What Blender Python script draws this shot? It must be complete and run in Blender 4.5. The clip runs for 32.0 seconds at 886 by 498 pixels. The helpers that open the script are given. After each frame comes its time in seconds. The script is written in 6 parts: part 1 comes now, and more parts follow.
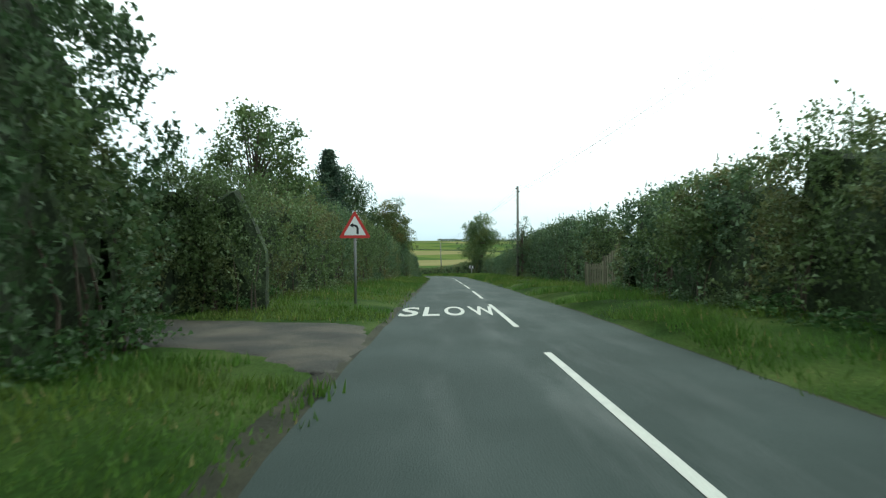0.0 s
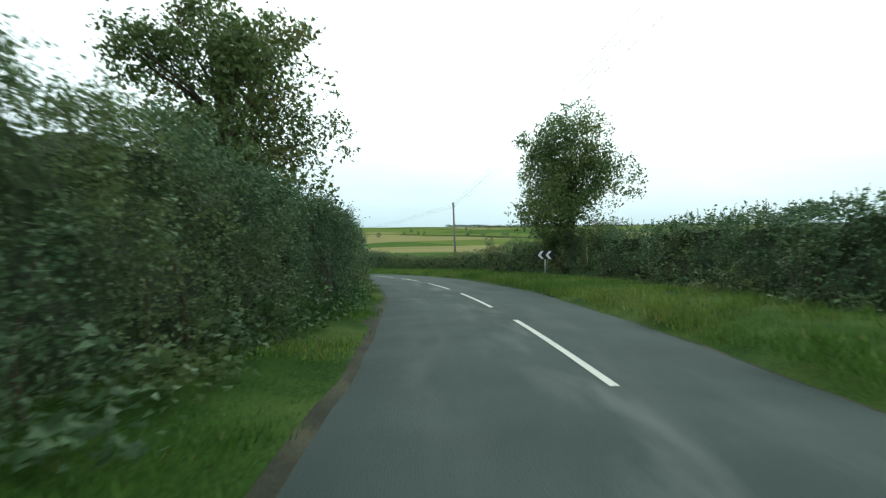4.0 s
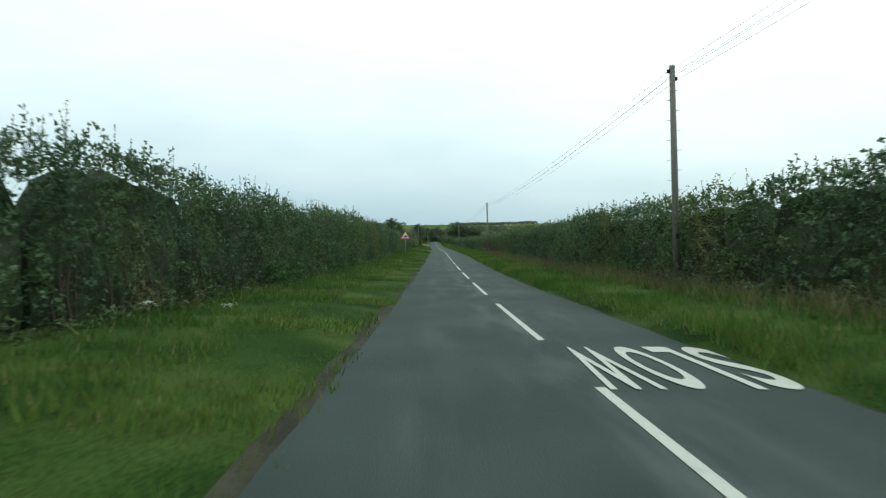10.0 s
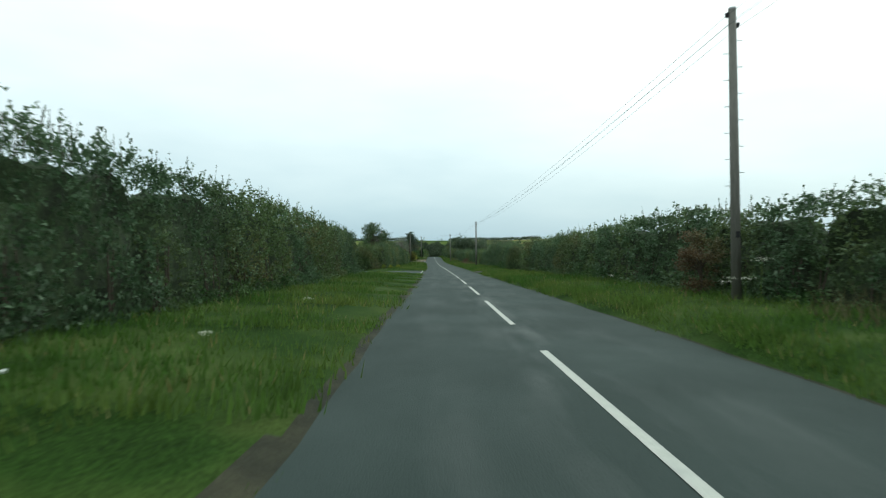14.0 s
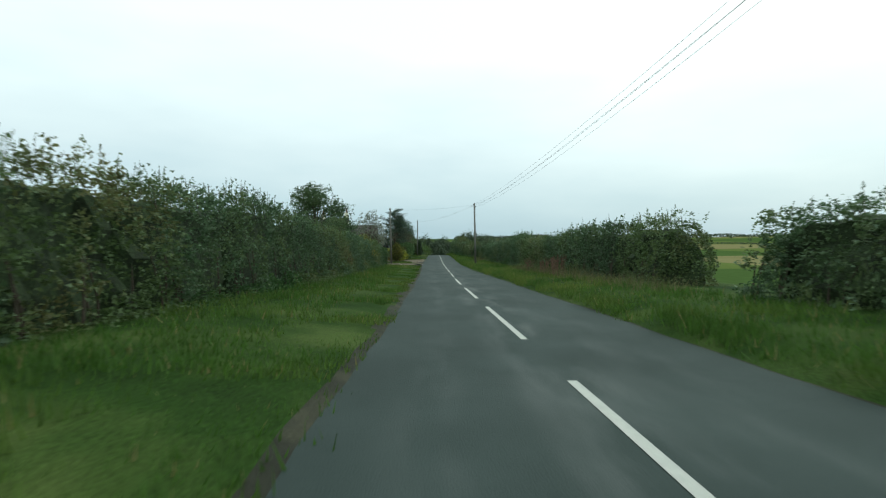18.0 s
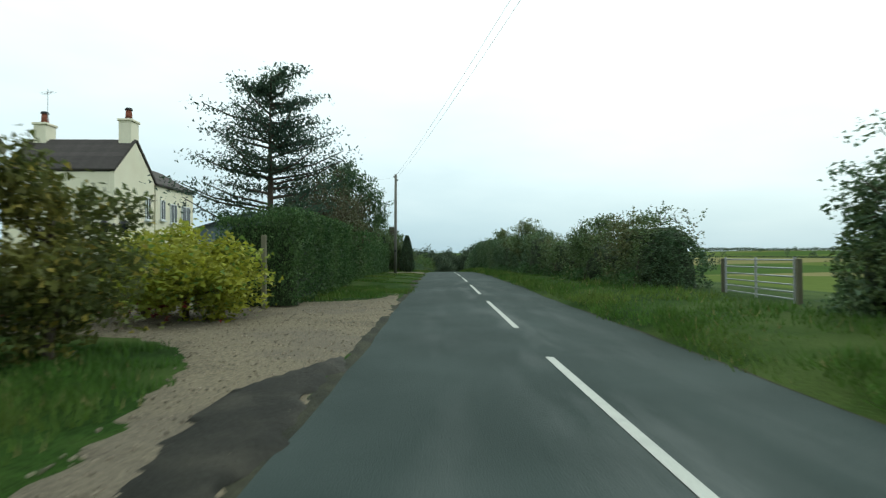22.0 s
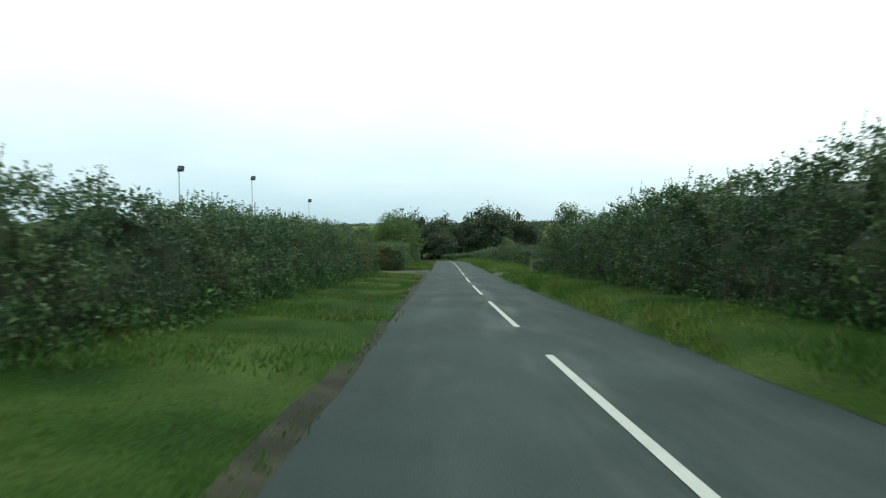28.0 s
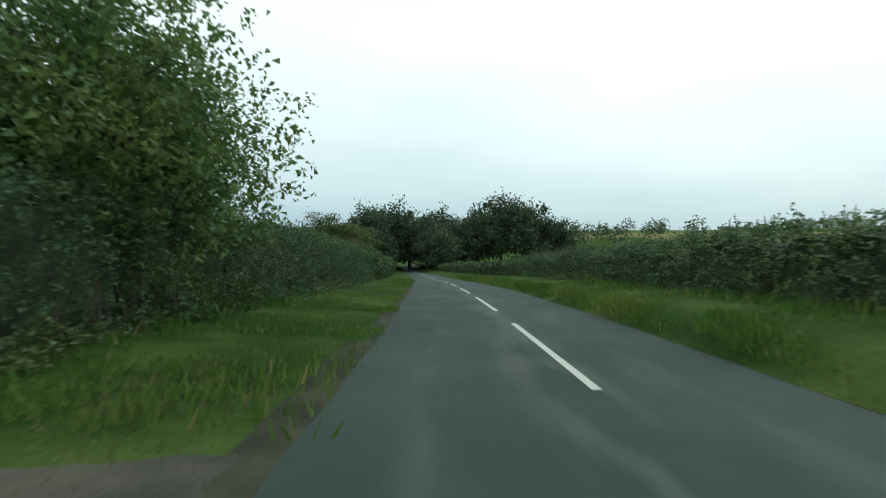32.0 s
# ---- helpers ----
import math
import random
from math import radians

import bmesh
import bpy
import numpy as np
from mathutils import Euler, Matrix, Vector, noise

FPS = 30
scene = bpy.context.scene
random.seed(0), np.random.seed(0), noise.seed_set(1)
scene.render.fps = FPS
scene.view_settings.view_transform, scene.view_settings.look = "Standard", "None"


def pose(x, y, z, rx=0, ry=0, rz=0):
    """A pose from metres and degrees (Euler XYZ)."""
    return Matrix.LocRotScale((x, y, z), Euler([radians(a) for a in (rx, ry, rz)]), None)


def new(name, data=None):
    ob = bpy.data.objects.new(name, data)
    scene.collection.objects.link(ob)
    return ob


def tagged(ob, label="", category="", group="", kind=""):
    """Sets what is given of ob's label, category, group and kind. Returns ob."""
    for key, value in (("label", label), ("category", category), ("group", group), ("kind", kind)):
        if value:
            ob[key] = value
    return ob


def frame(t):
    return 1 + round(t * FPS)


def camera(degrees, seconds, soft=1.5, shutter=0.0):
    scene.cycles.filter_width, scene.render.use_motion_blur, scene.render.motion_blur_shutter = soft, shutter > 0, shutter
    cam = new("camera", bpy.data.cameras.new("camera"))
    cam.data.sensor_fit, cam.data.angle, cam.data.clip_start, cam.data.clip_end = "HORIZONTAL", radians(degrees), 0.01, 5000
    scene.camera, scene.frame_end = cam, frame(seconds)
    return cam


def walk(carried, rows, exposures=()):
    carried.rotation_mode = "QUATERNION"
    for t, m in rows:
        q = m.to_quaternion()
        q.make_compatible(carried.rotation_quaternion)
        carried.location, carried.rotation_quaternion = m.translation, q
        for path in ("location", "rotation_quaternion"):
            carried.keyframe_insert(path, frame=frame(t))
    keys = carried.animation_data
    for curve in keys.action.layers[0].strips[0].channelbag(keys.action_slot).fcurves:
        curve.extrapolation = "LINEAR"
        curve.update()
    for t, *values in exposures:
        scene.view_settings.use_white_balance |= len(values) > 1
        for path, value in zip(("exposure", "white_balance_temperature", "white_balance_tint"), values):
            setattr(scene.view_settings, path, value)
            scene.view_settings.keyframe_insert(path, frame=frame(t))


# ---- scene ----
SECONDS = 32.0
cam = camera(78.45, SECONDS, soft=1.2, shutter=0.12)
PATH = [
    (0, pose(0.000, 0.000, 1.340, 89.274, 0.36, 5.626)),
    (0.5, pose(-0.727, 6.614, 1.141, 89.378, 0.36, 5.554)),
    (1, pose(-1.429, 13.163, 0.898, 88.644, 0.36, 5.513)),
    (1.5, pose(-2.129, 19.838, 0.609, 88.132, 0.36, 5.393)),
    (2, pose(-2.863, 26.830, 0.292, 88.283, 0.36, 5.107)),
    (2.5, pose(-3.661, 34.246, -0.059, 87.819, 0.36, 5.780)),
    (3, pose(-4.564, 42.193, -0.452, 87.828, 0.36, 5.956)),
    (3.5, pose(-5.531, 50.441, -0.876, 87.848, 0.36, 5.998)),
    (4, pose(-6.561, 58.757, -1.317, 87.880, 0.36, 6.470)),
    (4.5, pose(-7.692, 66.869, -1.762, 87.911, 0.36, 7.806)),
    (5, pose(-9.065, 74.485, -2.194, 87.423, 0.36, 10.844)),
    (5.5, pose(-10.728, 81.619, -2.610, 87.245, 0.36, 13.947)),
    (6, pose(-12.695, 88.284, -3.006, 87.353, 0.36, 16.975)),
    (6.5, pose(-14.984, 94.678, -3.404, 87.538, 0.36, 20.290)),
    (7, pose(-17.644, 100.994, -3.821, 87.436, 0.36, 23.227)),
    (7.5, pose(-20.618, 107.291, -4.271, 86.879, 0.36, 25.668)),
    (8, pose(-23.861, 113.632, -4.752, 87.154, 0.36, 26.962)),
    (8.5, pose(-27.221, 120.041, -5.239, 87.216, 0.36, 27.082)),
    (9, pose(-30.641, 126.498, -5.711, 87.135, 0.36, 27.069)),
    (9.5, pose(-34.077, 132.974, -6.151, 87.952, 0.36, 27.329)),
    (10, pose(-37.506, 139.433, -6.554, 87.767, 0.36, 27.311)),
    (10.5, pose(-40.962, 145.933, -6.926, 88.101, 0.36, 27.391)),
    (11, pose(-44.482, 152.532, -7.267, 87.993, 0.36, 27.360)),
    (11.5, pose(-48.033, 159.184, -7.566, 88.687, 0.36, 27.372)),
    (12, pose(-51.589, 165.844, -7.820, 88.988, 0.36, 27.353)),
    (12.5, pose(-55.130, 172.482, -8.040, 89.340, 0.36, 27.409)),
    (13, pose(-58.638, 179.069, -8.237, 89.512, 0.36, 27.368)),
    (13.5, pose(-62.237, 185.843, -8.423, 89.630, 0.36, 27.290)),
    (14, pose(-66.058, 193.038, -8.609, 89.470, 0.36, 27.278)),
    (14.5, pose(-70.142, 200.735, -8.816, 89.473, 0.36, 27.257)),
    (15, pose(-74.532, 209.009, -9.073, 89.287, 0.36, 27.296)),
    (15.5, pose(-79.111, 217.602, -9.366, 89.199, 0.36, 27.436)),
    (16, pose(-83.761, 226.254, -9.661, 89.255, 0.36, 27.657)),
    (16.5, pose(-88.349, 234.721, -9.934, 89.386, 0.36, 27.814)),
    (17, pose(-92.722, 242.772, -10.178, 89.920, 0.36, 28.048)),
    (17.5, pose(-96.915, 250.521, -10.406, 89.580, 0.36, 27.895)),
    (18, pose(-101.003, 258.057, -10.632, 89.401, 0.36, 27.772)),
    (18.5, pose(-105.093, 265.563, -10.865, 89.250, 0.36, 27.886)),
    (19, pose(-109.293, 273.217, -11.103, 89.381, 0.36, 28.129)),
    (19.5, pose(-113.577, 280.961, -11.317, 89.846, 0.36, 28.364)),
    (20, pose(-117.908, 288.743, -11.497, 90.143, 0.36, 28.506)),
    (20.5, pose(-122.251, 296.522, -11.652, 90.047, 0.36, 28.558)),
    (21, pose(-126.571, 304.257, -11.790, 90.260, 0.36, 28.509)),
    (21.5, pose(-130.869, 311.981, -11.902, 90.163, 0.36, 28.403)),
    (22, pose(-135.156, 319.725, -11.963, 90.971, 0.36, 28.182)),
    (22.5, pose(-139.436, 327.492, -11.964, 91.007, 0.36, 28.136)),
    (23, pose(-143.714, 335.287, -11.917, 91.721, 0.36, 28.163)),
    (23.5, pose(-147.974, 343.095, -11.867, 91.226, 0.36, 27.915)),
    (24, pose(-152.235, 350.882, -11.853, 91.038, 0.36, 28.033)),
    (24.5, pose(-156.505, 358.646, -11.895, 90.372, 0.36, 28.244)),
    (25, pose(-160.770, 366.397, -12.001, 90.727, 0.36, 28.091)),
    (25.5, pose(-165.025, 374.198, -12.181, 90.008, 0.36, 27.851)),
    (26, pose(-169.297, 382.094, -12.420, 89.430, 0.36, 27.660)),
    (26.5, pose(-173.603, 390.094, -12.707, 89.111, 0.36, 27.624)),
    (27, pose(-177.963, 398.205, -13.038, 88.784, 0.36, 27.607)),
    (27.5, pose(-182.358, 406.393, -13.416, 88.456, 0.36, 27.547)),
    (28, pose(-186.751, 414.634, -13.833, 88.166, 0.36, 27.364)),
    (28.5, pose(-191.115, 422.917, -14.276, 88.029, 0.36, 27.019)),
    (29, pose(-195.426, 431.227, -14.721, 88.775, 0.36, 26.551)),
    (29.5, pose(-199.728, 439.619, -15.148, 88.462, 0.36, 26.411)),
    (30, pose(-204.104, 448.127, -15.533, 89.008, 0.36, 26.542)),
    (30.5, pose(-208.547, 456.734, -15.896, 88.904, 0.36, 26.575)),
    (31, pose(-213.048, 465.428, -16.267, 88.696, 0.36, 26.770)),
    (31.5, pose(-217.576, 474.137, -16.654, 88.880, 0.36, 26.818)),
    (32, pose(-222.098, 482.791, -17.024, 89.072, 0.36, 26.967)),
]
walk(cam, PATH, exposures=[(t, e, 6000, -9.0) for t, e in ((0.0, 0.42), (1.0, 0.3), (2.5, 0.32), (5.0, 0.25), (7.0, 0.1), (9.0, 0.0), (14.0, -0.03), (17.0, -0.12), (20.0, -0.05), (22.0, 0.0), (24.0, 0.1), (25.0, 0.13), (26.0, 0.3), (28.0, 0.15), (29.5, 0.0), (31.0, -0.18), (32.0, -0.1))])

# ---- the road's line: heading (degrees) and grade (per cent) every 12 m, from 20 m behind the start ----
STEP = 12.0
HEADING = [-6.58, -6.44, -6.28, -5.97, -6.00, -6.54, -6.78, -7.75, -11.61, -17.21, -22.93, -26.98, -27.88, -27.95, -27.97, -28.10, -28.10, -28.07, -27.97, -27.96, -27.93, -28.07, -28.35, -28.55, -28.40, -28.50, -28.70, -28.98, -29.15, -29.21, -29.08, -28.90, -28.78, -28.57, -28.78, -28.87, -28.54, -28.30, -28.27, -28.22, -27.96, -27.48, -27.07, -27.27, -27.33, -27.45, -27.57, -27.98, -28.61, -29.24, -29.78, -30.25, -30.64, -30.99, -31.28, -31.54, -31.76, -31.95, -32.12, -32.26, -32.39, -32.51, -32.61, -32.71, -32.80, -32.88, -32.97]
GRADE = [-0.79, -1.87, -2.99, -4.31, -4.62, -4.94, -5.21, -5.43, -5.68, -5.69, -6.06, -6.76, -6.74, -5.98, -5.21, -4.42, -3.39, -2.74, -2.41, -2.20, -2.73, -3.07, -2.98, -2.69, -2.58, -2.64, -2.82, -2.40, -1.82, -1.62, -1.25, -0.33, 0.57, 0.59, -0.18, -1.12, -2.28, -3.00, -3.56, -4.17, -4.68, -4.81, -4.54, -3.83, -3.67, -4.01, -3.76, -3.84, -4.59, -5.34, -5.95, -6.45, -5.00, -5.00, -5.00, -5.00, -5.00, -5.00, -5.00, -5.00, 0.00, 0.00, 0.00, 0.00, 0.00, 0.00, 0.00]
CENTRE = [1.50, 1.55, 1.64, 1.93, 1.80, 1.67, 1.61, 1.56, 1.48, 1.64, 1.50, 1.33, 1.51, 1.51, 1.55, 1.54, 1.50, 1.42, 1.57, 1.69, 1.62, 1.57, 1.53, 1.51, 1.49, 1.48, 1.48]  # the white line, metres right of the driven line, every 30 m
PHASE = 1.63

S0 = -20.0
def _profile():
    """Points of the driven line every metre."""
    n = int((len(HEADING) - 1) * STEP)
    s = np.arange(0, n, 1.0)
    k = np.arange(len(HEADING)) * STEP
    head = np.radians(np.interp(s, k, HEADING))
    grade = np.interp(s, k, GRADE) / 100
    x, y, z = np.cumsum(np.sin(head)), np.cumsum(np.cos(head)), np.cumsum(grade)
    i = int(-S0)
    return s + S0, head, x - x[i], y - y[i], z - z[i], grade
LS, LH, LX, LY, LZ, LG = _profile()

def road_at(s):
    return (np.interp(s, LS, LX), np.interp(s, LS, LY), np.interp(s, LS, LZ), np.interp(s, LS, LH), np.interp(s, LS, LG))

def spot(s, lat, up=0.0):
    """The place s metres along the driven line and lat metres to its right, up above the road."""
    x, y, z, h, _ = road_at(s)
    return Vector((x + lat * math.cos(h), y - lat * math.sin(h), z + up))

def along(s, lat, up=0.0, turn=0.0, scale=(1, 1, 1)):
    """Pose with its y axis along the road, x to the right; turn: degrees to the left."""
    _, _, _, h, _ = road_at(s)
    m = Matrix.Translation(spot(s, lat, up)) @ Matrix.Rotation(-h + radians(turn), 4, "Z")
    return m @ Matrix.Diagonal((*scale, 1))

def centre_lat(s):
    return float(np.interp(s, S0 + 30.0 * np.arange(len(CENTRE)), CENTRE))

def edge_left(s):
    return float(np.interp(s, [-20, 5, 45, 75, 100, 140, 330, 342, 352, 372, 800], [-1.3, -1.3, -1.0, -1.15, -1.2, -1.3, -1.1, -1.25, -1.3, -1.2, -1.2]))

def edge_right(s):
    return float(np.interp(s, [-20, 5, 30, 60, 80, 95, 112, 125, 185, 205, 225, 290, 312, 332, 440, 500, 560, 800], [3.9, 3.85, 3.7, 3.8, 5.0, 5.1, 4.5, 3.9, 3.95, 4.12, 4.12, 4.15, 4.2, 3.85, 3.68, 3.75, 4.2, 4.2]))

# ---- light ----
world = bpy.data.worlds.new("sky")
scene.world = world
world.use_nodes = True
wn, wl = world.node_tree.nodes, world.node_tree.links
wn.clear()
SUN_ELEV, SUN_AZ = 38.0, 15.0     # a veiled sun, ahead and to the right of the road
w_out = wn.new("ShaderNodeOutputWorld")
w_bg = wn.new("ShaderNodeBackground")
w_sky = wn.new("ShaderNodeTexSky")
w_sky.sky_type = "NISHITA"
w_sky.sun_disc = False
w_sky.sun_elevation, w_sky.sun_rotation = radians(SUN_ELEV), radians(SUN_AZ)
w_sky.air_density, w_sky.dust_density = 1.2, 3.0
w_gain = wn.new("ShaderNodeVectorMath"); w_gain.operation = "SCALE"; w_gain.inputs["Scale"].default_value = 0.10
w_co = wn.new("ShaderNodeTexCoord")
w_sep = wn.new("ShaderNodeSeparateXYZ")
w_map = wn.new("ShaderNodeMapping"); w_map.inputs["Scale"].default_value = (1.0, 1.0, 3.5)
w_noise = wn.new("ShaderNodeTexNoise"); w_noise.inputs["Scale"].default_value = 1.6; w_noise.inputs["Detail"].default_value = 5.0
w_add = wn.new("ShaderNodeMath"); w_add.operation = "MULTIPLY_ADD"; w_add.inputs[1].default_value = 0.34
w_ramp = wn.new("ShaderNodeValToRGB")
els = w_ramp.color_ramp.elements
els[0].position, els[0].color = 0.10, (0.50, 0.62, 0.73, 1)
els[1].position, els[1].color = 0.52, (1.33, 1.31, 1.33, 1)
e2 = els.new(0.22); e2.color = (0.69, 0.79, 0.89, 1)
e3 = els.new(0.35); e3.color = (0.98, 1.01, 1.07, 1)
w_mix = wn.new("ShaderNodeMixRGB"); w_mix.inputs[0].default_value = 0.88
wl.new(w_co.outputs["Generated"], w_sep.inputs[0])
wl.new(w_co.outputs["Generated"], w_map.inputs[0])
wl.new(w_map.outputs[0], w_noise.inputs["Vector"])
wl.new(w_noise.outputs["Fac"], w_add.inputs[0])
wl.new(w_sep.outputs["Z"], w_add.inputs[2])
wl.new(w_add.outputs[0], w_ramp.inputs[0])
wl.new(w_sky.outputs[0], w_gain.inputs[0])
wl.new(w_gain.outputs[0], w_mix.inputs[1])
wl.new(w_ramp.outputs[0], w_mix.inputs[2])
wl.new(w_mix.outputs[0], w_bg.inputs["Color"])
w_bg.inputs["Strength"].default_value = 1.0
wl.new(w_bg.outputs[0], w_out.inputs["Surface"])
sun_data = bpy.data.lights.new("sun", "SUN")
sun_data.energy, sun_data.angle, sun_data.color = 0.7, radians(25), (1.0, 0.96, 0.9)
sun_ob = new("sun", sun_data)
sun_ob.matrix_basis = Matrix.Translation((0, 0, 60)) @ Euler((radians(90 - SUN_ELEV), 0, radians(180 - SUN_AZ))).to_matrix().to_4x4()

# ---- materials ----
def material(name, base, rough=0.9, vary=0.25, scale=3.0, fine=40.0, bump=0.3, metal=0.0, second=None, mix_at=(0.45, 0.65), leaf=0.0, island=0.0, per_object=0.0, spec=0.3, stretch=(1, 1, 1), coords="Object", third=None, third_at=0.9):
    """Node material: base colour with two scales of variation, an optional second tint in patches, relief, and leaf translucency."""
    m = bpy.data.materials.new(name)
    m.use_nodes = True
    nt = m.node_tree
    n, l = nt.nodes, nt.links
    b = n["Principled BSDF"]
    b.inputs["Roughness"].default_value = rough
    b.inputs["Metallic"].default_value = metal
    b.inputs["Specular IOR Level"].default_value = spec
    tc = n.new("ShaderNodeTexCoord")
    mp = n.new("ShaderNodeMapping"); mp.inputs["Scale"].default_value = stretch
    if coords == "World":
        l.new(n.new("ShaderNodeNewGeometry").outputs["Position"], mp.inputs[0])
    else:
        l.new(tc.outputs[coords], mp.inputs[0])
    big = n.new("ShaderNodeTexNoise"); big.inputs["Scale"].default_value = scale; big.inputs["Detail"].default_value = 4
    small = n.new("ShaderNodeTexNoise"); small.inputs["Scale"].default_value = fine; small.inputs["Detail"].default_value = 3
    for t in (big, small):
        l.new(mp.outputs[0], t.inputs["Vector"])
    c1 = n.new("ShaderNodeMixRGB")
    c1.inputs[1].default_value = (*base, 1)
    c1.inputs[2].default_value = (*(second or base), 1)
    rp = n.new("ShaderNodeMapRange"); rp.inputs[1].default_value, rp.inputs[2].default_value = mix_at
    l.new(big.outputs["Fac"], rp.inputs[0]); l.new(rp.outputs[0], c1.inputs[0])
    tint = c1.outputs[0]
    if third:
        # a few single leaves or blades of another colour
        isl = n.new("ShaderNodeNewGeometry")
        few = n.new("ShaderNodeMath"); few.operation = "GREATER_THAN"; few.inputs[1].default_value = third_at
        l.new(isl.outputs["Random Per Island"], few.inputs[0])
        c3 = n.new("ShaderNodeMixRGB"); c3.inputs[2].default_value = (*third, 1)
        l.new(few.outputs[0], c3.inputs[0]); l.new(tint, c3.inputs[1]); tint = c3.outputs[0]
    add = n.new("ShaderNodeMath"); add.operation = "ADD"
    l.new(big.outputs["Fac"], add.inputs[0]); l.new(small.outputs["Fac"], add.inputs[1])
    val = n.new("ShaderNodeMapRange")
    val.inputs[1].default_value, val.inputs[2].default_value = 0.6, 1.4
    val.inputs[3].default_value, val.inputs[4].default_value = 1 - vary, 1 + vary
    l.new(add.outputs[0], val.inputs[0])
    last = val.outputs[0]
    for amount, node, socket in ((island, "ShaderNodeNewGeometry", "Random Per Island"), (per_object, "ShaderNodeObjectInfo", "Random")):
        if amount:
            g = n.new(node)
            r = n.new("ShaderNodeMapRange"); r.inputs[3].default_value, r.inputs[4].default_value = 1 - amount, 1 + amount
            l.new(g.outputs[socket], r.inputs[0])
            mu = n.new("ShaderNodeMath"); mu.operation = "MULTIPLY"
            l.new(last, mu.inputs[0]); l.new(r.outputs[0], mu.inputs[1]); last = mu.outputs[0]
    sc = n.new("ShaderNodeVectorMath"); sc.operation = "SCALE"
    l.new(tint, sc.inputs[0]); l.new(last, sc.inputs["Scale"])
    l.new(sc.outputs[0], b.inputs["Base Color"])
    if bump:
        bp = n.new("ShaderNodeBump"); bp.inputs["Strength"].default_value = bump; bp.inputs["Distance"].default_value = 0.02
        l.new(small.outputs["Fac"], bp.inputs["Height"]); l.new(bp.outputs[0], b.inputs["Normal"])
    if leaf:
        tr = n.new("ShaderNodeBsdfTranslucent"); l.new(sc.outputs[0], tr.inputs[0])
        mx = n.new("ShaderNodeMixShader"); mx.inputs[0].default_value = leaf
        l.new(b.outputs[0], mx.inputs[1]); l.new(tr.outputs[0], mx.inputs[2])
        l.new(mx.outputs[0], n["Material Output"].inputs[0])
    return m

def leaf_mat(name, base, second, at=(0.48, 0.66), third=None):
    """Leaves: patches of two greens over a few metres, each leaf of its own tone, and a few pale ones that show their underside."""
    pale = third or tuple(0.78 * c + 0.22 * g for c, g in zip(base, (0.30, 0.36, 0.26)))
    return material(name, base, rough=0.6, vary=0.25, scale=0.45, fine=2.6, bump=0, second=second, mix_at=at, leaf=0.36, island=0.36, per_object=0.12, spec=0.3, coords="World", third=pale, third_at=0.9)

M_HAW = leaf_mat("hawthorn_leaf", (0.074, 0.126, 0.058), (0.100, 0.136, 0.050))
M_HAW2 = leaf_mat("bramble_leaf", (0.092, 0.140, 0.048), (0.132, 0.130, 0.050))
M_CLIP = leaf_mat("clipped_leaf", (0.052, 0.108, 0.032), (0.068, 0.120, 0.036), third=(0.11, 0.17, 0.06))
M_TREE = leaf_mat("ash_leaf", (0.076, 0.122, 0.038), (0.115, 0.142, 0.040))
M_AUT = leaf_mat("turning_leaf", (0.085, 0.125, 0.036), (0.128, 0.114, 0.030))
M_DARK = leaf_mat("dark_leaf", (0.058, 0.104, 0.042), (0.084, 0.122, 0.044))
M_FIR = leaf_mat("fir_needle", (0.044, 0.080, 0.054), (0.060, 0.098, 0.056), third=(0.08, 0.115, 0.07))
M_YEL = leaf_mat("yellow_leaf", (0.30, 0.31, 0.035), (0.17, 0.23, 0.035), third=(0.10, 0.16, 0.03))
M_RED = leaf_mat("red_leaf", (0.16, 0.02, 0.02), (0.09, 0.05, 0.02))
M_GREY = leaf_mat("grey_leaf", (0.15, 0.165, 0.12), (0.12, 0.135, 0.09))
M_OLIVE = leaf_mat("olive_leaf", (0.100, 0.122, 0.032), (0.165, 0.155, 0.030), third=(0.24, 0.20, 0.04))
# inner cores of hedges and cypresses: leaf green darkened to stand for shade
M_SHADE_CORE = material("shaded_leaf_core", (0.048, 0.074, 0.030), 0.95, 0.85, 2.2, 18.0, 1.0, second=(0.020, 0.028, 0.014), mix_at=(0.42, 0.6), coords="World")
M_BARK = material("bark", (0.075, 0.06, 0.045), 0.95, 0.4, 2.0, 18.0, 0.8, stretch=(1, 1, 0.25))
M_BLADE = material("grass_blade", (0.068, 0.140, 0.021), 0.8, 0.3, 0.22, 1.7, 0, second=(0.110, 0.156, 0.030), mix_at=(0.44, 0.62), leaf=0.3, island=0.3, coords="World", third=(0.17, 0.155, 0.06), third_at=0.94)
M_STRAW = material("dry_grass_blade", (0.165, 0.155, 0.075), 0.9, 0.25, 0.8, 6.0, 0, second=(0.09, 0.10, 0.035), leaf=0.2, island=0.45, per_object=0.2)
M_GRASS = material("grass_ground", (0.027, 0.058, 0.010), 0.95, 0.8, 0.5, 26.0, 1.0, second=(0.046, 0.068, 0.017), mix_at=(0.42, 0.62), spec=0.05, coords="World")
M_SOIL = material("edge_soil", (0.022, 0.024, 0.013), 0.95, 0.5, 1.6, 28.0, 1.0, second=(0.036, 0.036, 0.020), coords="World")
M_MUD = material("wet_mud", (0.020, 0.020, 0.015), 0.75, 0.4, 1.5, 22.0, 0.8, second=(0.034, 0.032, 0.024), spec=0.15)
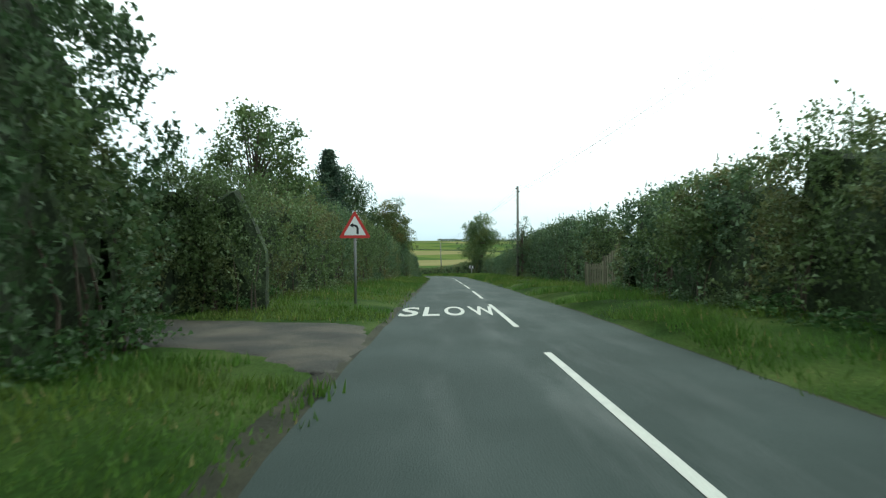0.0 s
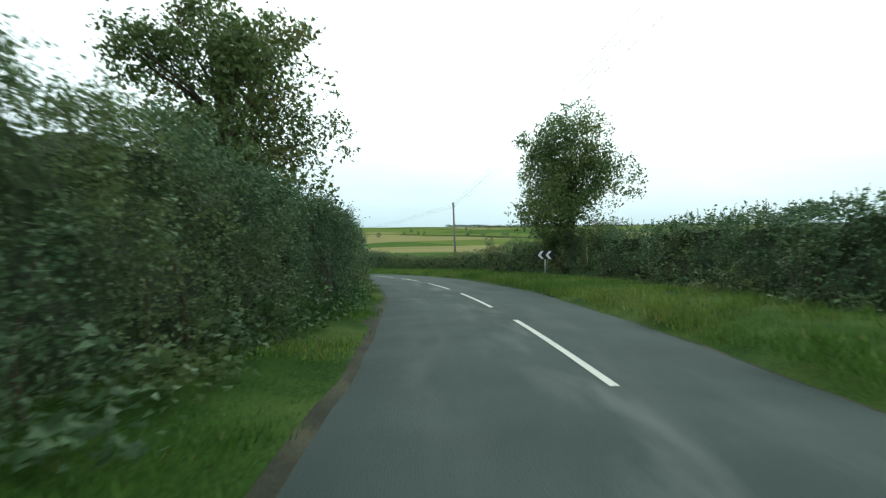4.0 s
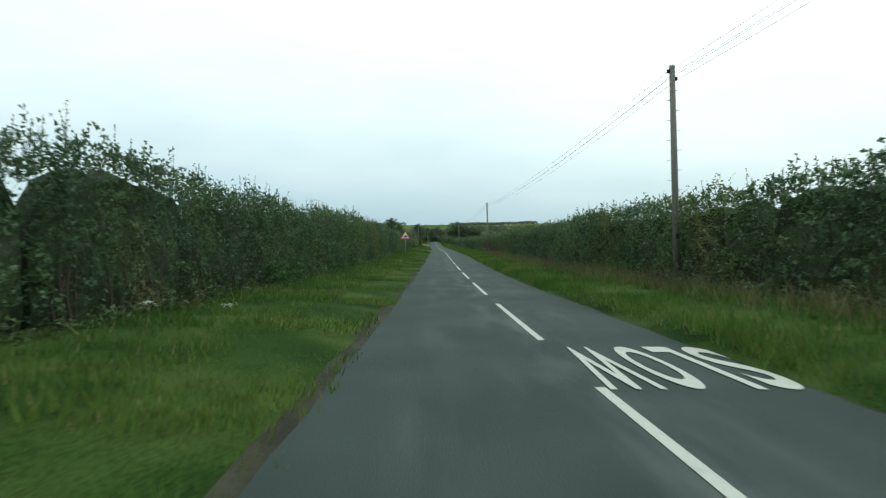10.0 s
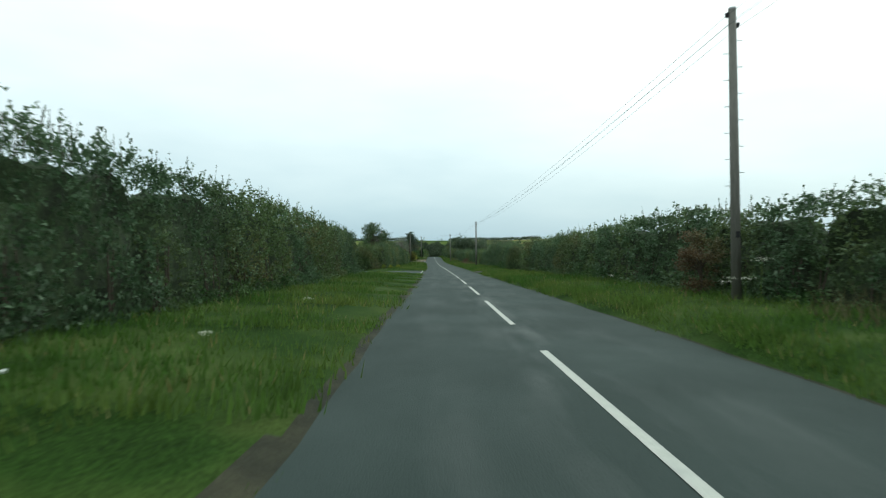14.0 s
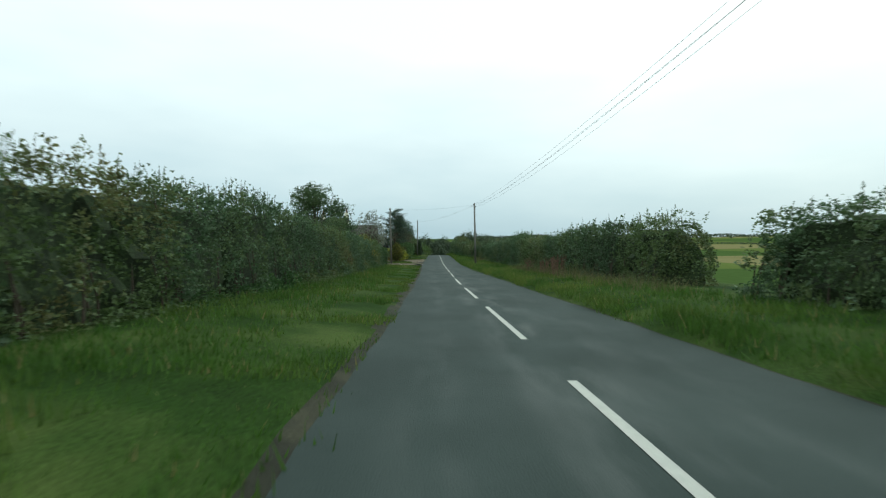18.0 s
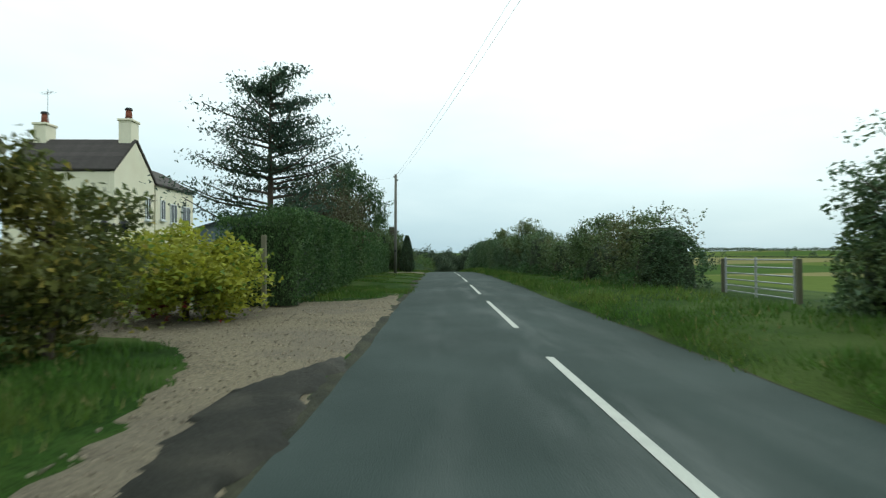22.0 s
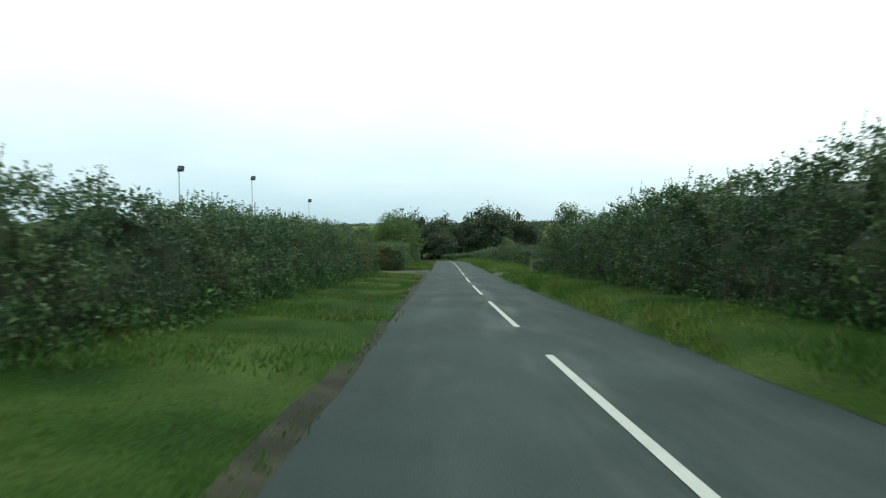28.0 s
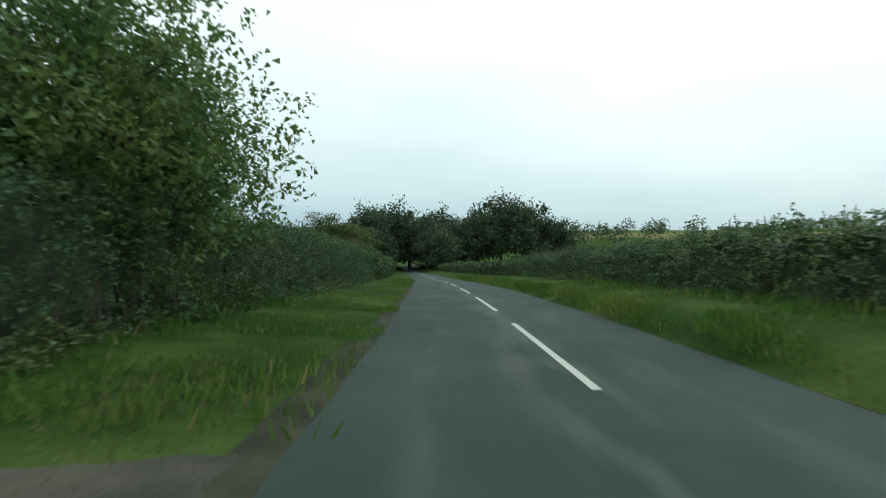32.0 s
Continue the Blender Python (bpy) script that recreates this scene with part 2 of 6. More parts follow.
M_TRACK = material("stony_track", (0.042, 0.042, 0.035), 0.9, 0.6, 0.9, 40.0, 1.0, second=(0.066, 0.060, 0.045), mix_at=(0.42, 0.6), coords="World")
M_DOCK = material("dry_dock_seed", (0.17, 0.105, 0.075), 0.9, 0.3, 2.0, 12.0, 0, second=(0.10, 0.06, 0.04), leaf=0.15, island=0.4)
M_LINE = material("road_paint", (0.47, 0.48, 0.43), 0.7, 0.18, 4.0, 60.0, 0.2, second=(0.34, 0.35, 0.32), mix_at=(0.5, 0.75))
M_GRAVEL = material("gravel", (0.190, 0.160, 0.104), 0.95, 0.9, 0.55, 30.0, 1.0, second=(0.100, 0.085, 0.060), mix_at=(0.42, 0.6), coords="World")
M_GRAVEL2 = material("brown_gravel", (0.148, 0.118, 0.072), 0.95, 0.9, 0.5, 30.0, 1.0, second=(0.074, 0.060, 0.040), mix_at=(0.42, 0.6), coords="World")
M_STONE = material("gravel_stone", (0.24, 0.205, 0.15), 0.9, 0.3, 3.0, 30.0, 0.2, per_object=0.2, island=0.5)
M_POLE = material("pole_wood", (0.17, 0.165, 0.145), 0.9, 0.35, 0.8, 14.0, 0.6, second=(0.11, 0.105, 0.09), stretch=(3, 3, 0.2))
M_STEEL = material("galvanised_steel", (0.36, 0.37, 0.37), 0.5, 0.15, 2.0, 30.0, 0.1, metal=0.6)
M_POST = material("grey_painted_post", (0.15, 0.155, 0.15), 0.6, 0.2, 2.0, 30.0, 0.1, metal=0.2)
M_WIRE = material("wire", (0.05, 0.05, 0.055), 0.6, 0.1, 2.0, 30.0, 0)
M_RED_P = material("sign_red", (0.42, 0.035, 0.03), 0.45, 0.15, 6.0, 40.0, 0.05)
M_WHITE_P = material("sign_white", (0.66, 0.68, 0.68), 0.45, 0.12, 5.0, 40.0, 0.05)
M_BLACK_P = material("sign_black", (0.02, 0.02, 0.022), 0.5, 0.15, 5.0, 40.0, 0.05)
M_BUFF = material("buff_brick", (0.40, 0.335, 0.225), 0.9, 0.35, 5.0, 40.0, 0.5, per_object=0.3)
M_BRICK = material("brick", (0.30, 0.20, 0.115), 0.9, 0.3, 5.0, 40.0, 0.5, per_object=0.3)
M_MORTAR = material("mortar", (0.30, 0.27, 0.22), 0.95, 0.25, 6.0, 50.0, 0.5)
M_TIMBER = material("weathered_timber", (0.155, 0.145, 0.128), 0.9, 0.35, 1.5, 18.0, 0.6, second=(0.075, 0.068, 0.058), per_object=0.35, stretch=(0.25, 1, 4))
M_FENCE = material("fence_timber", (0.12, 0.115, 0.075), 0.9, 0.3, 1.5, 18.0, 0.5, per_object=0.25, stretch=(3, 3, 0.3))
M_RENDER = material("cream_render", (0.80, 0.76, 0.59), 0.9, 0.08, 0.6, 20.0, 0.2, second=(0.72, 0.67, 0.51))
M_SLATE = material("roof_tile", (0.060, 0.052, 0.048), 0.85, 0.3, 2.0, 25.0, 0.4, per_object=0.25)
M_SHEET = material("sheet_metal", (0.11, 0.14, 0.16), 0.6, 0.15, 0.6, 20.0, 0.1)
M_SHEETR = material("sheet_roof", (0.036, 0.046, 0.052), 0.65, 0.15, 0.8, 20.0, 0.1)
M_GLASS = material("window_glass", (0.03, 0.035, 0.04), 0.08, 0.05, 1.0, 5.0, 0, spec=0.6)
M_IRON = material("black_iron", (0.015, 0.015, 0.017), 0.5, 0.2, 3.0, 30.0, 0.1)
M_CLAY = material("clay_pot", (0.22, 0.075, 0.045), 0.85, 0.25, 4.0, 30.0, 0.2)
M_FLOWER = material("white_umbel", (0.62, 0.62, 0.52), 0.8, 0.15, 6.0, 40.0, 0, leaf=0.2)
M_WOODS = leaf_mat("far_wood_leaf", (0.054, 0.083, 0.046), (0.081, 0.105, 0.054))

def asphalt_material():
    m = material("asphalt", (0.031, 0.046, 0.041), 0.86, 0.16, 0.5, 70.0, 0.55, second=(0.042, 0.058, 0.053), mix_at=(0.4, 0.7), spec=0.22)
    n, l = m.node_tree.nodes, m.node_tree.links
    b = n["Principled BSDF"]
    src = b.inputs["Base Color"].links[0].from_socket
    uv = n.new("ShaderNodeUVMap"); uv.uv_map = "lane"
    sep = n.new("ShaderNodeSeparateXYZ"); l.new(uv.outputs[0], sep.inputs[0])
    # worn pale bands beside the white line and polished wheel tracks, broken up by noise
    mp = n.new("ShaderNodeMapping"); mp.inputs["Scale"].default_value = (1.6, 0.32, 1)
    l.new(uv.outputs[0], mp.inputs[0])
    nz = n.new("ShaderNodeTexNoise"); nz.inputs["Scale"].default_value = 1.0; nz.inputs["Detail"].default_value = 6
    l.new(mp.outputs[0], nz.inputs["Vector"])
    ramp = n.new("ShaderNodeValToRGB")
    ramp.color_ramp.interpolation = "EASE"
    el = ramp.color_ramp.elements
    stops = ((0.0, 0.1), (0.12, 0.0), (0.24, 0.35), (0.34, 0.05), (0.48, 0.6), (0.56, 0.75), (0.64, 0.25), (0.76, 0.3), (0.9, 0.0), (1.0, 0.1))
    el[0].position, el[1].position = 0.0, 1.0
    for q, v in stops[1:-1]:
        el.new(q)
    for e, (q, v) in zip(el, stops):
        e.position, e.color = q, (v, v, v, 1)
    span = n.new("ShaderNodeMapRange"); span.inputs[1].default_value, span.inputs[2].default_value = -1.3, 4.0
    l.new(sep.outputs[0], span.inputs[0]); l.new(span.outputs[0], ramp.inputs[0])
    th = n.new("ShaderNodeMapRange"); th.inputs[1].default_value, th.inputs[2].default_value = 0.46, 0.74
    l.new(nz.outputs["Fac"], th.inputs[0])
    mu = n.new("ShaderNodeMath"); mu.operation = "MULTIPLY"
    l.new(th.outputs[0], mu.inputs[0]); l.new(ramp.outputs[0], mu.inputs[1])
    mix = n.new("ShaderNodeMixRGB"); mix.inputs[2].default_value = (0.125, 0.138, 0.132, 1)
    l.new(mu.outputs[0], mix.inputs[0]); l.new(src, mix.inputs[1])
    l.new(mix.outputs[0], b.inputs["Base Color"])
    return m
M_ROAD = asphalt_material()

def water_material():
    m = material("puddle_water", (0.035, 0.032, 0.026), 0.03, 0.1, 1.0, 5.0, 0, spec=0.5)
    return m
M_WATER = water_material()

# ---- mesh helpers ----

def mesh_of(name, verts, faces, mats, index=None, smooth=False):
    me = bpy.data.meshes.new(name)
    me.from_pydata([tuple(v) for v in verts], [], [tuple(f) for f in faces])
    for m in mats if isinstance(mats, (list, tuple)) else [mats]:
        me.materials.append(m)
    if index is not None:
        me.polygons.foreach_set("material_index", np.asarray(index, dtype=np.int32))
    if smooth:
        me.polygons.foreach_set("use_smooth", np.ones(len(me.polygons), dtype=bool))
    me.update()
    return me

def part(name, data, parent, m=None, label="", kind=""):
    """A mesh object under a thing, or under a part."""
    ob = new(name, data)
    if parent is not None:
        ob.parent = parent
    if m is not None:
        ob.matrix_basis = m
    return tagged(ob, label=label, kind=kind)

def thing(name, m, label, category, group="", kind=""):
    ob = new(name)
    ob.empty_display_size = 0.2
    ob.matrix_basis = m
    return tagged(ob, label, category, group, kind)

def bm_mesh(name, bm, mat, smooth=False):
    me = bpy.data.meshes.new(name)
    bm.to_mesh(me)
    bm.free()
    for q in mat if isinstance(mat, (list, tuple)) else [mat]:
        me.materials.append(q)
    if smooth:
        me.polygons.foreach_set("use_smooth", np.ones(len(me.polygons), dtype=bool))
    return me

def box(sx, sy, sz, bevel=0.01, at=(0, 0, 0)):
    """bmesh of a bevelled box standing on its base's middle."""
    bm = bmesh.new()
    bmesh.ops.create_cube(bm, size=1)
    bmesh.ops.scale(bm, vec=(sx, sy, sz), verts=bm.verts)
    bmesh.ops.translate(bm, vec=(at[0], at[1], at[2] + sz / 2), verts=bm.verts)
    if bevel:
        bmesh.ops.bevel(bm, geom=bm.edges[:], offset=bevel, segments=1, affect="EDGES")
    return bm

def rod(r1, r2, length, n=10, at=(0, 0, 0)):
    bm = bmesh.new()
    bmesh.ops.create_cone(bm, cap_ends=True, segments=n, radius1=r1, radius2=r2, depth=length)
    bmesh.ops.translate(bm, vec=(at[0], at[1], at[2] + length / 2), verts=bm.verts)
    return bm

def prism(points, depth, bevel=0.0):
    """bmesh of a flat outline in the xz plane, depth thick along y (towards -y)."""
    bm = bmesh.new()
    vs = [bm.verts.new((x, 0, z)) for x, z in points]
    f = bm.faces.new(vs)
    ex = bmesh.ops.extrude_face_region(bm, geom=[f])
    bmesh.ops.translate(bm, vec=(0, depth, 0), verts=[v for v in ex["geom"] if isinstance(v, bmesh.types.BMVert)])
    bmesh.ops.recalc_face_normals(bm, faces=bm.faces[:])
    if bevel:
        bmesh.ops.bevel(bm, geom=bm.edges[:], offset=bevel, segments=1, affect="EDGES")
    return bm

def tubes(paths, n=6):
    """Vertices and faces of tapered tubes; each path is a list of (x, y, z, radius)."""
    V, Fc = [], []
    for path in paths:
        base = len(V)
        pts = [Vector(q[:3]) for q in path]
        for i, q in enumerate(path):
            d = (pts[min(i + 1, len(pts) - 1)] - pts[max(i - 1, 0)]).normalized()
            a = d.orthogonal().normalized()
            b = d.cross(a)
            for k in range(n):
                w = 2 * math.pi * k / n
                V.append(pts[i] + (a * math.cos(w) + b * math.sin(w)) * q[3])
        for i in range(len(path) - 1):
            for k in range(n):
                Fc.append((base + i * n + k, base + i * n + (k + 1) % n, base + (i + 1) * n + (k + 1) % n, base + (i + 1) * n + k))
    return V, Fc

def leaf_quads(centres, size, r, aspect=0.75, up=0.35):
    """Small pointed leaves at the centres, turned at random; size may be an array."""
    n = len(centres)
    size = np.broadcast_to(np.asarray(size, float), (n,))
    nm = r.normal(size=(n, 3)); nm[:, 2] += up
    nm /= np.linalg.norm(nm, axis=1)[:, None]
    t = r.normal(size=(n, 3)); t -= nm * np.sum(t * nm, 1)[:, None]
    t /= np.linalg.norm(t, axis=1)[:, None]
    b = np.cross(nm, t) * aspect
    c = np.asarray(centres)
    h = size[:, None] / 2
    v = np.stack([c - t * h - b * h, c - t * h + b * h, c + t * h], 1).reshape(-1, 3)
    f = np.arange(3 * n).reshape(-1, 3)
    return v, f

def join(*sets):
    """Joins (verts, faces, material index) sets."""
    V, Fc, I = [], [], []
    for v, f, i in sets:
        o = len(V)
        V.extend(tuple(q) for q in v)
        Fc.extend(tuple(int(k) + o for k in q) for q in f)
        I.extend([i] * len(f))
    return V, Fc, I

M_OLDBRICK = material("old_brick", (0.075, 0.065, 0.05), 0.95, 0.4, 2.0, 20.0, 0.6, second=(0.055, 0.055, 0.042))

# ---- land ----
import collections
def lerp_table(table):
    xs = [q[0] for q in table]
    return lambda s: tuple(float(np.interp(s, xs, [q[i] for q in table])) for i in range(1, len(table[0])))

def smooth(a, b, x):
    t = np.clip((x - a) / (b - a), 0, 1)
    return t * t * (3 - 2 * t)

def land_height(x, y):
    """Height of the wide land: by the road it keeps just under it, far off it sinks to a shallow vale and climbs to low hills."""
    x, y = np.asarray(x, float), np.asarray(y, float)
    d2 = (x[..., None] - LX[::8]) ** 2 + (y[..., None] - LY[::8]) ** 2
    i = np.argmin(d2, -1)
    d = np.sqrt(np.min(d2, -1))
    near = LZ[::8][i] - 0.75
    r = np.hypot(x + 120, y - 250)
    roll_ = 2.2 * np.sin(x / 170 + 1.3) * np.cos(y / 210) + 1.5 * np.sin((x + y) / 95)
    far = -15.5 + 19.0 * smooth(450, 1900, r) + 6.0 * smooth(1900, 3200, r) + roll_ * smooth(120, 500, r)
    w = smooth(18, 190, d)
    return near * (1 - w) + far * w

def fields_material():
    """Oblong fields in straight rows, each pasture, pale pasture or stubble."""
    m = material("fields", (0.06, 0.10, 0.03), 0.95, 0.2, 0.03, 0.8, 0.3, spec=0.0)
    n, l = m.node_tree.nodes, m.node_tree.links
    tc = n.new("ShaderNodeTexCoord")
    def calc(op, a, b):
        q = n.new("ShaderNodeMath"); q.operation = op
        for k, v in enumerate((a, b)):
            if isinstance(v, (int, float)):
                q.inputs[k].default_value = v
            else:
                l.new(v, q.inputs[k])
        return q.outputs[0]
    def along_axis(v):
        q = n.new("ShaderNodeVectorMath"); q.operation = "DOT_PRODUCT"
        l.new(tc.outputs["Object"], q.inputs[0]); q.inputs[1].default_value = v
        return q.outputs["Value"]
    row = calc("FLOOR", calc("DIVIDE", along_axis((-0.5, 0.86, 0)), 170.0), 0)
    col = calc("FLOOR", calc("ADD", calc("DIVIDE", along_axis((0.86, 0.5, 0)), 230.0), calc("MULTIPLY", row, 0.3)), 0)
    k = calc("FLOORED_MODULO", calc("ADD", calc("MULTIPLY", col, 5.0), calc("MULTIPLY", row, 3.0)), 7.0)
    ramp = n.new("ShaderNodeValToRGB"); ramp.color_ramp.interpolation = "CONSTANT"
    el = ramp.color_ramp.elements
    pasture, stubble, pale = (0.062, 0.100, 0.030, 1), (0.185, 0.175, 0.080, 1), (0.100, 0.132, 0.038, 1)
    kinds = (pasture, stubble, pale, pasture, stubble, pale, pale)
    for q in range(1, 6):
        el.new(q / 7)
    for q, e in enumerate(el):
        e.position, e.color = q / 7, kinds[q]
    l.new(calc("DIVIDE", calc("ADD", k, 0.5), 7.0), ramp.inputs[0])
    sc = n["Principled BSDF"].inputs["Base Color"].links[0].from_node
    l.new(ramp.outputs[0], sc.inputs[0])
    return m

def build_land():
    ax = np.concatenate([[-4200, -3600, -3100, -2700, -2350, -2050, -1800, -1550, -1350, -1150, -980, -830, -700, -600, -520], np.arange(-450, 260, 14), [270, 300, 340, 390, 450, 520, 610, 710, 830, 960, 1100, 1300, 1500, 1750, 2000, 2300, 2700, 3200, 3800]])
    ay = np.concatenate([[-3000, -2400, -1800, -1400, -1000, -700, -500, -360, -260, -190, -130, -90], np.arange(-60, 760, 14), [780, 830, 890, 960, 1040, 1140, 1260, 1400, 1560, 1750, 1980, 2250, 2600, 3000, 3600, 4400]])
    X, Y = np.meshgrid(ax, ay)
    Z = land_height(X, Y)
    V = np.stack([X, Y, Z], -1).reshape(-1, 3)
    w = len(ax)
    Fc = []
    for j in range(len(ay) - 1):
        for i in range(w - 1):
            Fc.append((j * w + i, j * w + i + 1, (j + 1) * w + i + 1, (j + 1) * w + i))
    me = mesh_of("ground", V, Fc, fields_material(), smooth=True)
    tagged(new("ground", me), "rolling farmland of green pasture and pale stubble fields", "ground", kind="structure")
build_land()

FLAT_L = ((6.2, 11.2), (255, 267.6), (342.6, 353), (355.5, 373), (393.5, 403.6), (494, 509), (533.6, 540.4))
FLAT_R = ((494, 500), (256, 264))
BANK = ((-0.3, -0.04), (-0.12, -0.02), (0.0, 0.015), (0.12, 0.035), (0.25, 0.05), (0.7, 0.11), (1.5, 0.18), (2.6, 0.25), (4.0, 0.29), (7.0, 0.25), (12.0, -0.2), (20.0, -1.4))

BANK_R = ((-0.3, -0.04), (-0.12, -0.02), (0.0, 0.015), (0.12, 0.05), (0.25, 0.11), (0.7, 0.22), (1.5, 0.29), (2.6, 0.32), (4.0, 0.33), (7.0, 0.25), (12.0, -0.2), (20.0, -1.4))

def bank_up(s, a, lift=0.03):
    """Height of the verge's surface above the road at a place, plus a lift; the bank flattens where drives join."""
    left = a < 1
    off = (edge_left(s) - a) if left else (a - edge_right(s))
    k = 1.0
    for s0, s1 in FLAT_L if left else FLAT_R:
        d = max(s0 - s, s - s1, 0.0)
        k = min(k, 0.22 + 0.78 * min(1.0, d / 2.5))
    shape = BANK if left else BANK_R
    h = float(np.interp(off, [q[0] for q in shape], [q[1] for q in shape]))
    if not left and h > 0:
        h *= float(np.interp(s, [395, 410, 485, 494, 501, 512], [1.0, 1.35, 1.35, 1.0, 1.0, 1.5]))
    return (h * k if h > 0 else h) + lift

def build_verges():
    """Grass banks on both sides of the carriageway."""
    ss = np.arange(-18, 745, 1.0)
    for side, name in ((-1, "verge_left"), (1, "verge_right")):
        V, Fc, I = [], [], []
        n = len(BANK)
        for s in ss:
            e = edge_left(s) if side < 0 else edge_right(s)
            for off, _ in BANK:
                wob = 0.05 * math.sin(s * 0.47 + side) + 0.03 * math.sin(s * 1.9 + off) if -0.2 < off < 0.2 else 0
                a = e + side * (off + wob)
                V.append(spot(s, a, bank_up(s, e + side * off, 0)))
        for a in range(len(ss) - 1):
            for b in range(n - 1):
                q = (a * n + b, (a + 1) * n + b, (a + 1) * n + b + 1, a * n + b + 1)
                Fc.append(q if side < 0 else q[::-1])
                muddy = side < 0 and (298 < ss[a] < 343 or 476 < ss[a] < 498 or 520 < ss[a] < 545)
                I.append(1 if b < (2 if side < 0 else 1) or (muddy and b < 4) or (b == 2 and side < 0 and math.sin(ss[a] * 0.37) > 0.6) else 0)
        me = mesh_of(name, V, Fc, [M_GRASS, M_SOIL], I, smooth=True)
        tagged(new(name, me), "grass verge with a muddy broken edge along the road", "verge", kind="structure")
build_verges()

def build_road():
    ss = np.arange(-19, 745, 2.0)
    V, Fc, uv = [], [], []
    k = 11
    for s in ss:
        l, r = edge_left(s) - 0.12, edge_right(s) + 0.12
        for i in range(k):
            t = i / (k - 1)
            lat = l + (r - l) * t
            V.append(spot(s, lat, -0.03 * (2 * t - 1) ** 2 + 0.0))
            uv.append((lat, s))
    for a in range(len(ss) - 1):
        for b in range(k - 1):
            Fc.append((a * k + b, a * k + b + 1, (a + 1) * k + b + 1, (a + 1) * k + b))
    me = mesh_of("road", V, Fc, M_ROAD, smooth=True)
    layer = me.uv_layers.new(name="lane")
    for lp in me.loops:
        layer.data[lp.index].uv = uv[lp.vertex_index]
    return tagged(new("road", me), "worn grey asphalt country road with pale scuffed bands", "road", kind="structure")
build_road()

def ribbon(name, s0, s1, lat0, lat1, mat, up=0.006, step=1.5, parent=None):
    """A flat strip that follows the road."""
    n = max(2, int((s1 - s0) / step) + 1)
    V, Fc = [], []
    for i in range(n):
        s = s0 + (s1 - s0) * i / (n - 1)
        a, b = (lat0(s), lat1(s)) if callable(lat0) else (lat0, lat1)
        V += [spot(s, a, up), spot(s, b, up)]
    for i in range(n - 1):
        Fc.append((2 * i, 2 * i + 1, 2 * i + 3, 2 * i + 2))
    return part(name, mesh_of(name, V, Fc, mat), parent)

def build_centre_line():
    line = thing("centre_line", Matrix.Identity(4), "long broken white warning line worn along the middle of the road", "road marking", kind="structure")
    k = -2
    while PHASE + 9 * k < 735:
        s = PHASE + 9.0 * k
        if s > -17:
            ribbon("dash", s, s + 6, lambda q: centre_lat(q) - 0.055, lambda q: centre_lat(q) + 0.055, M_LINE, parent=line)
        k += 1
build_centre_line()

def painted_word(word, s, lat, width, length, flip, label):
    """Letters painted on the road, drawn out along it."""
    marking = thing("road_marking", along(s, lat, 0.008, 180 if flip else 0), label, "road marking", kind="structure")
    base_inv = marking.matrix_basis.inverted()
    x = 0.0
    widths = {"S": 0.60, "L": 0.52, "O": 0.66, "W": 0.86}
    total = sum(widths[c] for c in word) + 0.16 * (len(word) - 1)
    for ch in word:
        cu = bpy.data.curves.new("letter", "FONT")
        cu.body, cu.size, cu.fill_mode = ch, 1.0, "FRONT"
        cu.offset = 0.018
        ob = bpy.data.objects.new("letter", cu)
        scene.collection.objects.link(ob)
        bpy.context.view_layer.update()
        me = bpy.data.meshes.new_from_object(ob.evaluated_get(bpy.context.evaluated_depsgraph_get()))
        bpy.data.objects.remove(ob)
        co = np.array([v.co[:] for v in me.vertices])
        lo, hi = co.min(0), co.max(0)
        for v in me.vertices:
            v.co.x = ((v.co.x - lo[0]) / (hi[0] - lo[0]) * widths[ch] + x) * width / total - width / 2
            v.co.y = ((v.co.y - lo[1]) / (hi[1] - lo[1]) - 0.5) * length
            turn_ = -1 if flip else 1
            ls, la = s + v.co.y * turn_, lat + v.co.x * turn_
            t = (la - edge_left(ls) + 0.12) / (edge_right(ls) - edge_left(ls) + 0.24)
            v.co = base_inv @ spot(ls, la, 0.012 - 0.03 * (2 * t - 1) ** 2)
        me.materials.clear()
        me.materials.append(M_LINE)
        part("letter", me, marking)
        x += widths[ch] + 0.16
painted_word("SLOW", 14.4, 0.26, 2.5, 2.75, False, "the word SLOW in worn white paint on the asphalt")
painted_word("SLOW", 152.75, 2.74, 2.08, 2.45, True, "the word SLOW in white paint facing oncoming traffic")

# ---- side roads, drives and puddles ----
def inside_outline(o, s, a):
    inside = False
    for i in range(len(o)):
        (s0, a0), (s1, a1) = o[i], o[i - 1]
        if (a0 > a) != (a1 > a) and s < (s1 - s0) * (a - a0) / (a1 - a0) + s0:
            inside = not inside
    return inside

